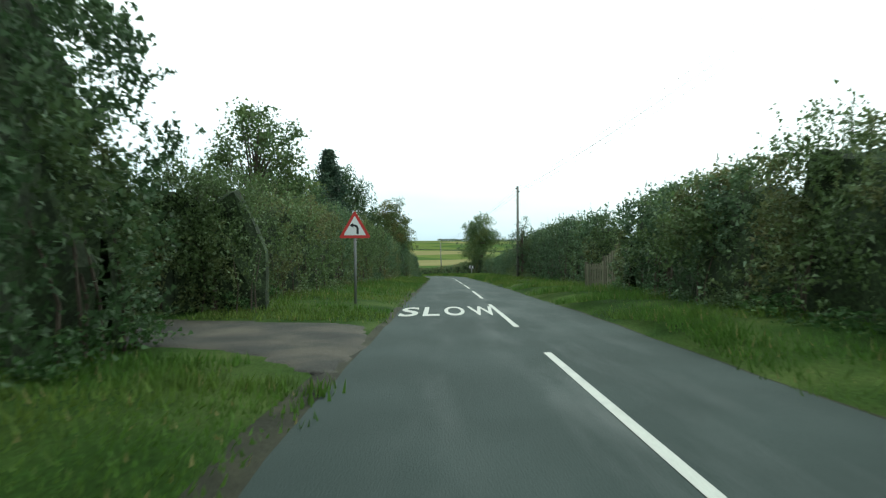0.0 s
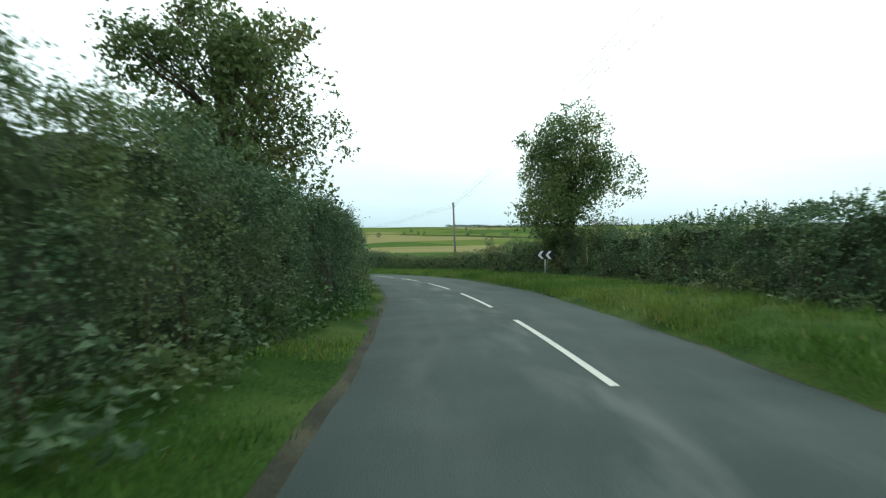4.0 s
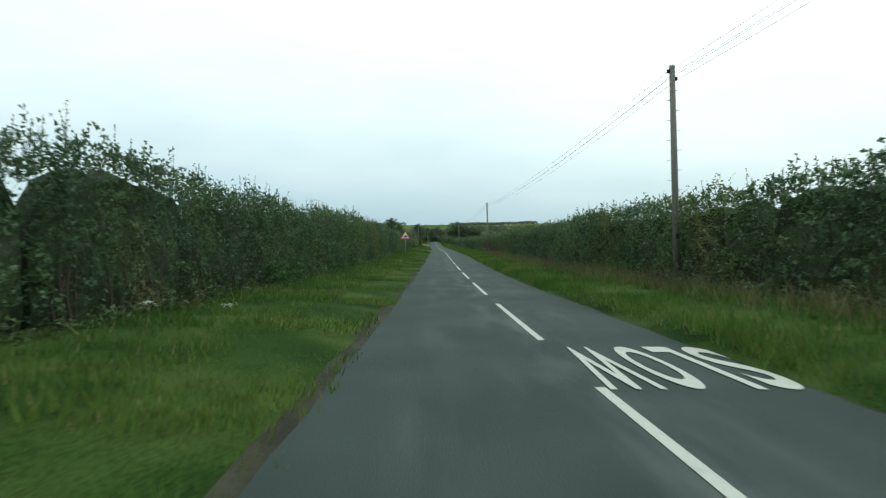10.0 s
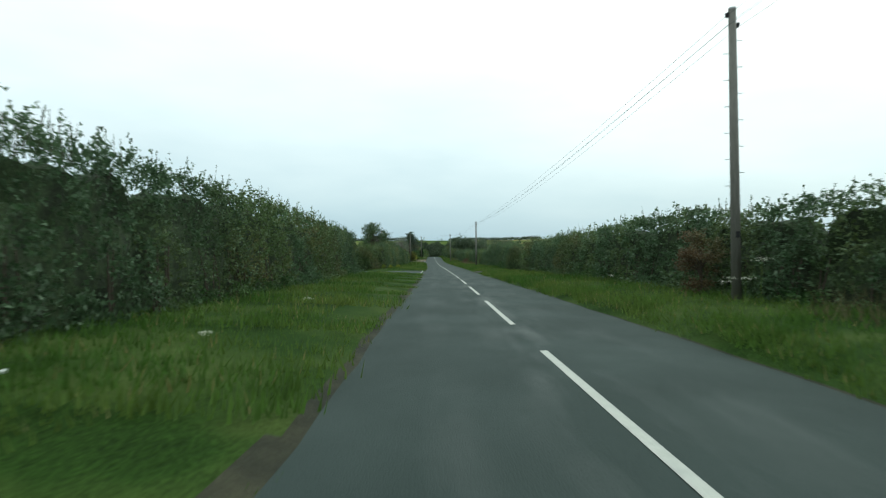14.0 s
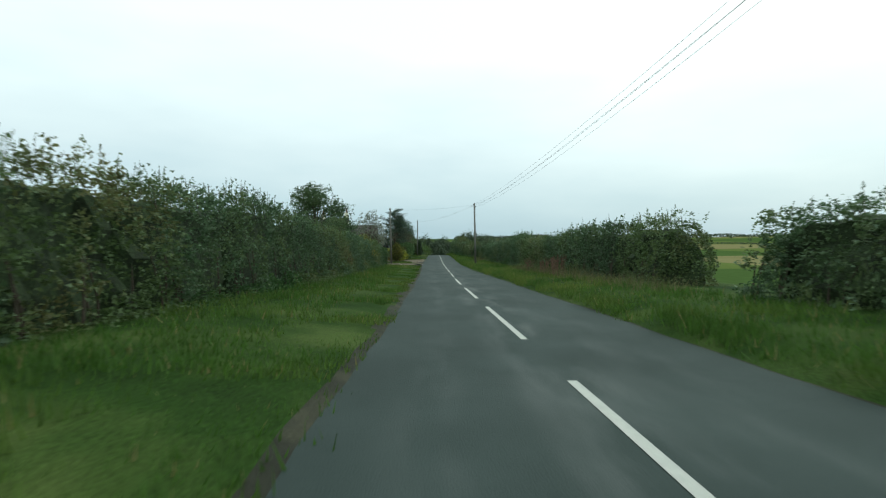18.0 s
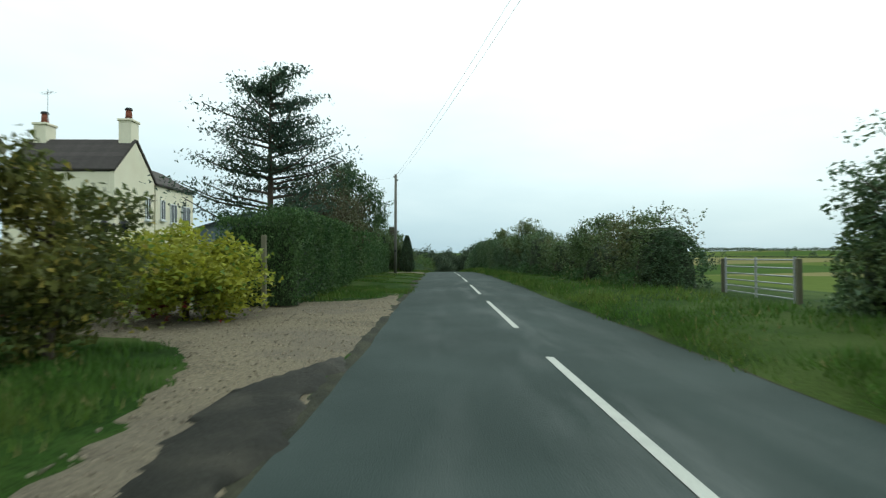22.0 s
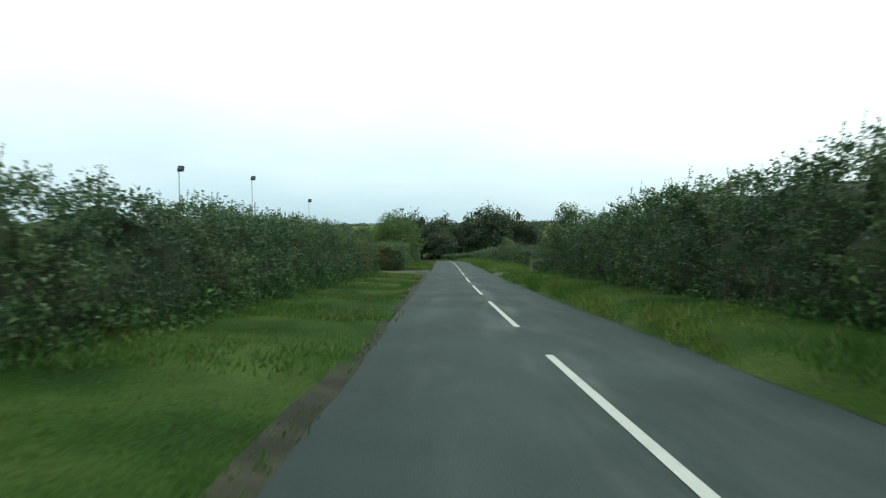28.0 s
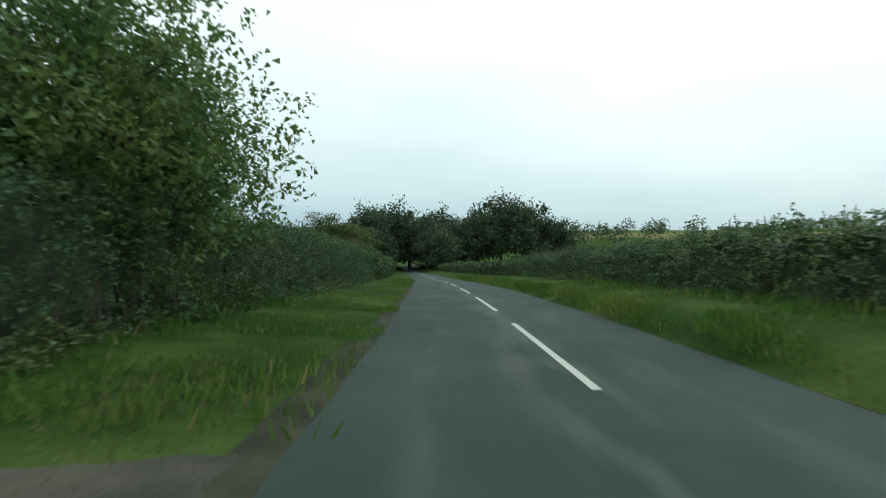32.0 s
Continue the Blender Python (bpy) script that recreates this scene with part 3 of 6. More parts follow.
def patch(name, outline, mat, lift, label, category, kind="structure", seed=3, cell=0.17, ragged=0.07, rim=-0.012, level=None):
    """A thin skin of ground with a ragged outline, laid on the verge; the outline is given along and across the road."""
    s0, s1 = min(q[0] for q in outline), max(q[0] for q in outline)
    a0, a1 = min(q[1] for q in outline), max(q[1] for q in outline)
    ns, na = int((s1 - s0) / cell) + 1, int((a1 - a0) / cell) + 1
    ids, V, Fc = {}, [], []
    def vert(i, k):
        if (i, k) not in ids:
            s, a = s0 + i * cell, a0 + k * cell
            ids[i, k] = len(V)
            V.append(spot(s, a, bank_up(s, a, lift) if level is None else level))
        return ids[i, k]
    for i in range(ns):
        for k in range(na):
            s, a = s0 + (i + 0.5) * cell, a0 + (k + 0.5) * cell
            if inside_outline(outline, s, a):
                Fc.append((vert(i, k), vert(i, k + 1), vert(i + 1, k + 1), vert(i + 1, k)))
    # draw the rim out to the outline
    count = collections.Counter(k for q in Fc for k in q)
    for (i, k), n in ids.items():
        if count[n] < 4:
            s, a = s0 + i * cell, a0 + k * cell
            best = None
            for q in range(len(outline)):
                (p0, b0), (p1, b1) = outline[q - 1], outline[q]
                t = max(0.0, min(1.0, ((s - p0) * (p1 - p0) + (a - b0) * (b1 - b0)) / ((p1 - p0) ** 2 + (b1 - b0) ** 2)))
                u, w = p0 + t * (p1 - p0), b0 + t * (b1 - b0)
                d = math.hypot(u - s, w - a)
                if best is None or d < best[0]:
                    best = (d, u, w)
            u, w = best[1], best[2]
            j = ragged * (math.sin(u * 2.3 + w * 1.9 + seed) + 0.8 * math.sin(u * 6.7 - w * 5.1 + seed) + 0.6 * math.sin(u * 12.1 + w * 10.3))
            V[n] = spot(u + j * 0.7, w + j, bank_up(u, w + j, rim) if level is None else level)
    me = mesh_of(name, V, Fc, mat, smooth=True)
    bm = bmesh.new(); bm.from_mesh(me)
    if bm.faces and sum(f.normal.z for f in bm.faces) < 0:
        bmesh.ops.reverse_faces(bm, faces=bm.faces[:])
    bm.to_mesh(me); bm.free()
    return tagged(new(name, me), label, category, kind=kind)

DRIVES = []
def rounded(o, times=2):
    """Cuts the corners of an outline."""
    for _ in range(times):
        o = [q for i in range(len(o)) for q in ((o[i - 1][0] * 0.75 + o[i][0] * 0.25, o[i - 1][1] * 0.75 + o[i][1] * 0.25), (o[i - 1][0] * 0.25 + o[i][0] * 0.75, o[i - 1][1] * 0.25 + o[i][1] * 0.75))]
    return o

def drive(outline, label, mat=M_GRAVEL, name="driveway", seed=3):
    outline = rounded(outline)
    DRIVES.append(outline)
    return patch(name, outline, mat, 0.022, label, "driveway", seed=seed)
drive([(5.6, -1.15), (11.2, -1.15), (11.3, -2.6), (11.7, -6), (11.9, -12), (8.4, -12), (8.2, -5), (7.6, -2.7), (6.4, -1.8)], "muddy gravel field entrance beside the road", M_TRACK)
drive([(255.0, -0.92), (267.6, -0.92), (266.6, -3.4), (266.0, -7.2), (267.5, -30), (259.0, -30), (258.5, -8.0), (257.0, -3.5)], "grey asphalt mouth of a side road", M_ROAD, "side_road", 5)
drive([(342.6, -1.1), (353.0, -1.1), (352.2, -2.3), (352.0, -5.0), (352.4, -13), (346.2, -13), (346.0, -5.8), (344.6, -2.3)], "brown gravel driveway with a wide mouth", M_GRAVEL2, seed=6)
drive([(352.6, -1.15), (372.5, -1.15), (367.8, -2.0), (366.8, -4.2), (366.8, -9.5), (361.0, -9.5), (360.4, -5.0), (358.8, -3.5), (357.0, -2.85), (353.4, -2.2)], "pale shingle driveway in front of the cottage", seed=7)
drive([(393.5, -1.1), (403.6, -1.1), (402.2, -4.0), (402.6, -12), (396.0, -12), (396.0, -4.0), (394.2, -2.4)], "pale stony yard entrance", seed=8)
drive([(493.5, -1.1), (509.5, -1.1), (506.2, -2.0), (504.4, -3.7), (504.6, -13), (501.2, -13), (501.0, -5.4), (500.2, -2.9), (497.0, -1.8)], "muddy farm track entrance with old tarmac", M_TRACK, seed=9)
drive([(533.6, -1.1), (540.4, -1.1), (539.6, -2.2), (539.4, -5.2), (539.4, -12), (536.0, -12), (536.0, -4.0), (535.0, -2.0)], "stony field entrance in the verge", M_TRACK, seed=10)
drive([(494.5, 3.5), (499.8, 3.5), (499.2, 5.6), (500.8, 11.0), (498.4, 11.0), (497.2, 6.2), (496.4, 4.6)], "stony field entrance before a gate", M_TRACK, seed=11)
drive([(256.0, 3.85), (264.2, 3.85), (262.6, 6.2), (262.4, 9.0), (257.6, 9.0)], "bare earth field entrance", M_SOIL, seed=12)

def puddle(s, a, ls, la, seed):
    pts = [(s + ls * math.sin(k * 0.6283) * (1 + 0.2 * math.sin(k * 2.1 + seed)), a + la * math.cos(k * 0.6283) * (1 + 0.25 * math.sin(k * 1.3 + seed))) for k in range(10)]
    patch("puddle", pts, M_WATER, 0.0, "still rain puddle reflecting the sky at the road edge", "puddle", kind="object", seed=seed, cell=0.1, ragged=0.05, level=0.048)
puddle(347.4, -1.82, 3.3, 0.6, 21)
patch("mud_patch", [(353.6, -1.2), (358.9, -1.2), (358.6, -1.4), (357.8, -1.7), (356.8, -2.05), (355.8, -2.1), (353.9, -1.7)], M_MUD, 0.045, "dark wet mud hollow between road and shingle", "mud", seed=22, cell=0.1)
patch("mud_patch", [(496.5, -1.15), (502.5, -1.15), (502.2, -1.7), (500.6, -2.3), (499.0, -2.0), (497.6, -1.5)], M_MUD, 0.045, "dark wet mud at the farm track mouth", "mud", seed=23, cell=0.1)

ribbon_line = thing("junction_line", Matrix.Identity(4), "solid white edge line across the side road mouth", "road marking", kind="structure")
ribbon("stripe", 254.5, 267.3, -1.34, -1.26, M_LINE, up=0.045, parent=ribbon_line)

# ---- foliage ----
def lump(p_, ph):
    x, y, z = p_[:, 0], p_[:, 1], p_[:, 2]
    return (np.sin(x * 2.1 + ph) * np.cos(z * 2.6 + ph * 1.7) + 0.7 * np.sin(x * 4.7 + z * 3.9 + ph * 2.3) + 0.5 * np.cos(z * 6.1 - x * 3.2 + y * 4 + ph)) / 2.2

def hedge_mesh(name, leaf, seed, length=5.0, height=3.0, depth=1.9, n=5400, size=0.079, shoots=24, clipped=False, ragged=0.30, stems=9):
    """One stretch of hedge: leafy sprays over an inner thicket painted dark like leaves in shade, bare stems at the
    foot, young shoots above. Its face is y = 0 and it goes back along +y.
    """
    r = np.random.default_rng(seed)
    ph = seed * 1.37
    amp = 0.05 if clipped else ragged
    lean = 0.0 if clipped else 0.5
    def shell(m, deep):
        """Places on the hedge's outside, up to about deep inside it, and the way out of it."""
        u = r.random(m)
        x = r.uniform(-length / 2 - 0.1, length / 2 + 0.1, m)
        z, y = np.empty(m), np.empty(m)
        front, top, ends, back = u < 0.66, (u >= 0.66) & (u < 0.91), (u >= 0.91) & (u < 0.98), u >= 0.98
        out = np.zeros((m, 3))
        z[front] = height * r.random(front.sum()) ** 0.72
        y[front] = lean * (z[front] / height) ** 2.2 + r.exponential(deep, front.sum())
        out[front] = (0, -1, 0.25)
        y[top] = 0.1 + (depth - 0.1) * r.random(top.sum()) ** 1.4
        z[top] = height - (0.0 if clipped else 0.55) * ((y[top] - depth * 0.5) / (depth * 0.5)) ** 2 - r.exponential(deep, top.sum())
        out[top] = (0, -0.1, 1)
        y[back] = depth - r.exponential(0.15, back.sum())
        z[back] = height * r.random(back.sum())
        out[back] = (0, 1, 0.2)
        y[ends] = r.uniform(0.1, depth, ends.sum())
        z[ends] = height * r.random(ends.sum()) ** 0.85
        way = np.where(r.random(ends.sum()) < 0.5, -1, 1)
        x[ends] = way * (length / 2 - 0.1 + r.exponential(0.12, ends.sum()) - 0.25 * (z[ends] / height) ** 2)
        out[ends, 0] = way
        q = np.stack([x, y, z], 1)
        lp = lump(q, ph)
        q[:, 1] -= np.where(front, amp * lp * (0.5 + z / height), 0)
        q[:, 2] += np.where(top, amp * 1.1 * lp, 0)
        keep = r.random(m) < (0.56 + (0.1 if clipped else 0.36) * (lp + 0.1))
        return q[keep], out[keep]
    per = 5 if clipped else 9
    inner = shell(int(n * 0.4 * 1.85), 0.14)[0]
    root, out = shell(int(n * 0.6 / per * 1.85), 0.05)
    m = len(root)
    way = out * r.uniform(0.25, 1.0, (m, 1)) + np.array([0, 0, 1.0]) * r.uniform(0.1, 1.1, (m, 1)) + r.normal(0, 0.38, (m, 3))
    way /= np.linalg.norm(way, axis=1)[:, None]
    reach = np.minimum(0.10 + r.exponential(0.15, m), 0.55) * (0.35 if clipped else 1.0)
    t = r.uniform(0.0, 1.0, (m, per))
    P3 = (root[:, None, :] + way[:, None, :] * (reach[:, None] * t)[..., None] + r.normal(0, 0.032, (m, per, 3))).reshape(-1, 3)
    P3 = np.concatenate([inner, P3])
    P3[:, 2] = np.maximum(P3[:, 2], 0.04)
    v, f = leaf_quads(P3, size * r.uniform(0.6, 1.35, len(P3)), r)
    sets = [(v, f, 0)]
    # inner thicket: a lumpy loaf just inside the leaves, with inner shade painted into its colour
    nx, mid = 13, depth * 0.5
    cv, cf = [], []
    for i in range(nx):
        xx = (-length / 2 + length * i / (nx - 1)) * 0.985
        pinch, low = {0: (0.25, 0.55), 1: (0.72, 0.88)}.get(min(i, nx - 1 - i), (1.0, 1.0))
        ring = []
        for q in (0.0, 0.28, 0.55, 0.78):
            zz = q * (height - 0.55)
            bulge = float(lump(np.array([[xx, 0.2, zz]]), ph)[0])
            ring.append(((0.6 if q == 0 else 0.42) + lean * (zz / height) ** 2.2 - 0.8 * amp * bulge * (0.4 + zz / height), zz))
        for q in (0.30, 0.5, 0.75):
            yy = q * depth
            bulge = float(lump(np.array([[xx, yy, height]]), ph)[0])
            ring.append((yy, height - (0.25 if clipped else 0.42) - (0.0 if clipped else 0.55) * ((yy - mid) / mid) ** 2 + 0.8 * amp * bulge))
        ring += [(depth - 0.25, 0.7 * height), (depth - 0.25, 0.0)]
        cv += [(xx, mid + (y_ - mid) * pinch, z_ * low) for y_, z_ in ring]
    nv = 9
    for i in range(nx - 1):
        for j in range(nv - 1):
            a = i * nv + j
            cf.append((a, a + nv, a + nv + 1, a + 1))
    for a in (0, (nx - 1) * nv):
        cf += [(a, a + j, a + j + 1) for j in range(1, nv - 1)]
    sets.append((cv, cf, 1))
    paths = []
    for k in range(stems):
        xx, yy = r.uniform(-length / 2, length / 2), r.uniform(0.02, 0.25)
        paths.append([(xx, yy, -0.1, 0.028), (xx + r.uniform(-.15, .15), yy + 0.05, 0.6, 0.02), (xx + r.uniform(-.3, .3), yy + 0.15, 1.4, 0.01)])
    # young upright shoots, in loose groups
    sl = []
    groups = r.uniform(-length / 2, length / 2, 7)
    for k in range(int(shoots * 2.2)):
        xx = r.uniform(-length / 2, length / 2) if k % 2 else float(np.clip(r.choice(groups) + r.normal(0, 0.28), -length / 2, length / 2))
        yy = r.uniform(0.25, depth - 0.2)
        h = 0.12 + 0.62 * r.random() ** 1.8
        zz = height - 0.30 - 0.4 * ((yy - depth * 0.5) / (depth * 0.5)) ** 2 + amp * float(lump(np.array([[xx, yy, height]]), ph)[0])
        dx, dy = r.normal(0, 0.07), r.normal(0, 0.07)
        paths.append([(xx, yy, zz, 0.007), (xx + dx, yy + dy, zz + h + 0.12, 0.003)])
        for q in range(int(6 + h * 30)):
            w = r.random() ** 0.85
            wide = 0.045 * (1.1 - w)
            sl.append((xx + dx * w + r.normal(0, wide), yy + dy * w + r.normal(0, wide), zz + (h + 0.12) * w))
    tv, tf = tubes(paths, 4)
    sets.append((tv, tf, 2))
    if sl:
        v, f = leaf_quads(np.array(sl), max(size * 0.62, 0.046), r, aspect=0.6)
        sets.append((v, f, 0))
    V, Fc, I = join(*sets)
    return mesh_of(name, V, Fc, [leaf, M_SHADE_CORE, M_BARK], I)

def module_pose(s, lat, side, up, scale):
    """Pose of a stretch of hedge or grass: y points away from the road."""
    x, y, z, h, gr = road_at(s)
    fwd = Vector((math.sin(h), math.cos(h), gr)).normalized()
    right = Vector((math.cos(h), -math.sin(h), 0))
    out = right * side
    ax = -fwd if side > 0 else fwd
    upv = ax.cross(out).normalized()
    m = Matrix((ax, out, upv)).transposed().to_4x4()
    return Matrix.Translation(spot(s, lat, up)) @ m @ Matrix.Diagonal((*scale, 1))

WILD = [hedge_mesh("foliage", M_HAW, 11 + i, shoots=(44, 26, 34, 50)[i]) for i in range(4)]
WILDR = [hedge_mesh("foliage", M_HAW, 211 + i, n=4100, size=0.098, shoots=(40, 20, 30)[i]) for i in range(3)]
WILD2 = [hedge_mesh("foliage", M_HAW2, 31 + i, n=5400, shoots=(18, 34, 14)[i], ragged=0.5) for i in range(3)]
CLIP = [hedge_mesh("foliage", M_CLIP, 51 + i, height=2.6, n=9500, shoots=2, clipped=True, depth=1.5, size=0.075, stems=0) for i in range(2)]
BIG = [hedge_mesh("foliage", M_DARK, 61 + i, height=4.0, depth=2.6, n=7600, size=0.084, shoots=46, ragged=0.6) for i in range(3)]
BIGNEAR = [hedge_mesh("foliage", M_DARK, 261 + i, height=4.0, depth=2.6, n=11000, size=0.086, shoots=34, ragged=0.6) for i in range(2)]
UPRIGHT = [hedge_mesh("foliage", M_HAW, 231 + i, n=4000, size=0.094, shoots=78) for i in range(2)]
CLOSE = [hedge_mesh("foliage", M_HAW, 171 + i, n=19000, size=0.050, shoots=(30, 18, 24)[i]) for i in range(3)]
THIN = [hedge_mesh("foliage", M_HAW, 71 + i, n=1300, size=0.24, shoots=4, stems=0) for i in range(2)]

def end_mesh(seed, leaf):
    """The rounded end of a hedge 3 m high: it bulges along -y."""
    r = np.random.default_rng(seed)
    ph = seed * 0.9
    def place(n, k, deep):
        a = r.uniform(-1.75, 1.75, n)
        t = r.random(n) ** 0.75
        w = np.sqrt(np.maximum(0.0, 1 - t ** 3.2)) * k
        q = np.stack([1.0 * np.sin(a) * w, -1.15 * np.cos(a) * w + 0.35, 3.0 * k * t], 1)
        bulge = 1 + 0.22 * lump(q * 1.3, ph) - r.exponential(deep, n)
        q[:, 0] *= bulge
        q[:, 1] = 0.35 + (q[:, 1] - 0.35) * bulge
        q[:, 2] *= 1 + 0.05 * lump(q, ph)
        return q
    P3 = np.concatenate([place(3000, 1.0, 0.08), place(700, 1.06, 0.02)])
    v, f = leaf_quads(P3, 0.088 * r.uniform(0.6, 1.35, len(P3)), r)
    # core behind the end's leaves, in the painted shade colour
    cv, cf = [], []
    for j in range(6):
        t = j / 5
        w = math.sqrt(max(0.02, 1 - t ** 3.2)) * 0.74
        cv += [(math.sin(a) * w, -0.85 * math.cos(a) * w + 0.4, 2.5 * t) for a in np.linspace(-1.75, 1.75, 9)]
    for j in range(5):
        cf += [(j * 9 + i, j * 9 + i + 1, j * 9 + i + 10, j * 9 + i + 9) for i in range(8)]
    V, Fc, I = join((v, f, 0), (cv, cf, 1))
    return mesh_of("foliage", V, Fc, [leaf, M_SHADE_CORE], I)
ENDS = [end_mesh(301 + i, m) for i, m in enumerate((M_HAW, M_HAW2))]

def end_pose(s, lat, towards, up, scale):
    """Pose of a stretch of hedge set across the road's line; its face looks back (-1) or ahead (1)."""
    x, y, z, h, gr = road_at(s)
    fwd = Vector((math.sin(h), math.cos(h), 0)) * -towards
    right = Vector((math.cos(h), -math.sin(h), 0)) * -towards
    m = Matrix((right, fwd, Vector((0, 0, 1)))).transposed().to_4x4()
    return Matrix.Translation(spot(s, lat, up)) @ m @ Matrix.Diagonal((*scale, 1))

def hedge(s0, s1, side, table, label, meshes, base=3.0, step=4.6, group="roadside hedges", seed=0, jitter=0.08):
    """A hedge of stretches end to end; table rows: s, lateral place of its face, height above the verge."""
    r = random.Random(seed + int(s0))
    at = lerp_table(table)
    h = thing("hedge", along(s0, at(s0)[0], 0.15), label, "hedge", group)
    inv = h.matrix_basis.inverted()
    n = max(1, round((s1 - s0) / step))
    d = (s1 - s0) / n
    for i in range(n):
        s = s0 + d * (i + 0.5)
        lat, hgt = at(s)
        lat1, lat0 = at(s + 2)[0], at(s - 2)[0]
        yaw = math.atan2(lat1 - lat0, 4.0)
        sc = hgt * (1.05 if side < 0 else 1.0) / base * (1 + r.uniform(-jitter, jitter))
        m = module_pose(s, lat + r.uniform(-0.12, 0.12), side, 0.12, (d / 5.0 * 1.04 * (1 if r.random() < 0.5 else -1), 1.0 + r.uniform(-0.08, 0.15), sc))
        m = m @ Matrix.Rotation(yaw * (1 if side < 0 else 1), 4, "Z")
        part("foliage", r.choice(meshes), h, inv @ m, kind="stuff")
        if meshes is not CLIP and meshes is not THIN:
            m = module_pose(s, lat, side, 0.18, (d / 5.0 * r.choice((-1, 1)), r.uniform(0.6, 1.2), r.uniform(0.5, 1.2))) @ Matrix.Rotation(yaw, 4, "Z")
            part("undergrowth", UNDER[1] if 380 < s < 500 else r.choice(UNDER), h, inv @ m, kind="stuff")
    for s, towards in ((s0, -1), (s1, 1)):
        if s in CAPS:
            lat, hgt = at(s)
            if meshes is CLIP:
                m = end_pose(s + towards * 0.15, lat + side * 0.95, towards, 0.1, (0.40, 0.5, hgt / base * 0.97))
                part("foliage", r.choice(meshes), h, inv @ m, kind="stuff")
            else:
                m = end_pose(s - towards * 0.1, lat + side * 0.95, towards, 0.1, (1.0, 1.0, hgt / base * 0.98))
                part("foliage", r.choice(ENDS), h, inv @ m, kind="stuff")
    return h

def undergrowth_mesh(seed, leaf):
    """A low uneven mound of nettles and bramble along a hedge's foot."""
    r = np.random.default_rng(seed)
    n = 900
    x = r.uniform(-2.6, 2.6, n)
    top = 0.55 + 0.25 * np.sin(x * 2.2 + seed) + 0.18 * np.sin(x * 5.1 + seed * 2)
    z = np.abs(top) * r.random(n) ** 0.7
    y = 0.1 - 0.75 * (1 - z / 1.0) * r.random(n) + r.normal(0, 0.06, n)
    v, f = leaf_quads(np.stack([x, y, np.maximum(z, 0.02)], 1), 0.098 * r.uniform(0.6, 1.4, n), r)
    return mesh_of("undergrowth", v, f, leaf)
UNDER = [undergrowth_mesh(141 + i, m) for i, m in enumerate((M_HAW2, M_CLIP, M_HAW))]

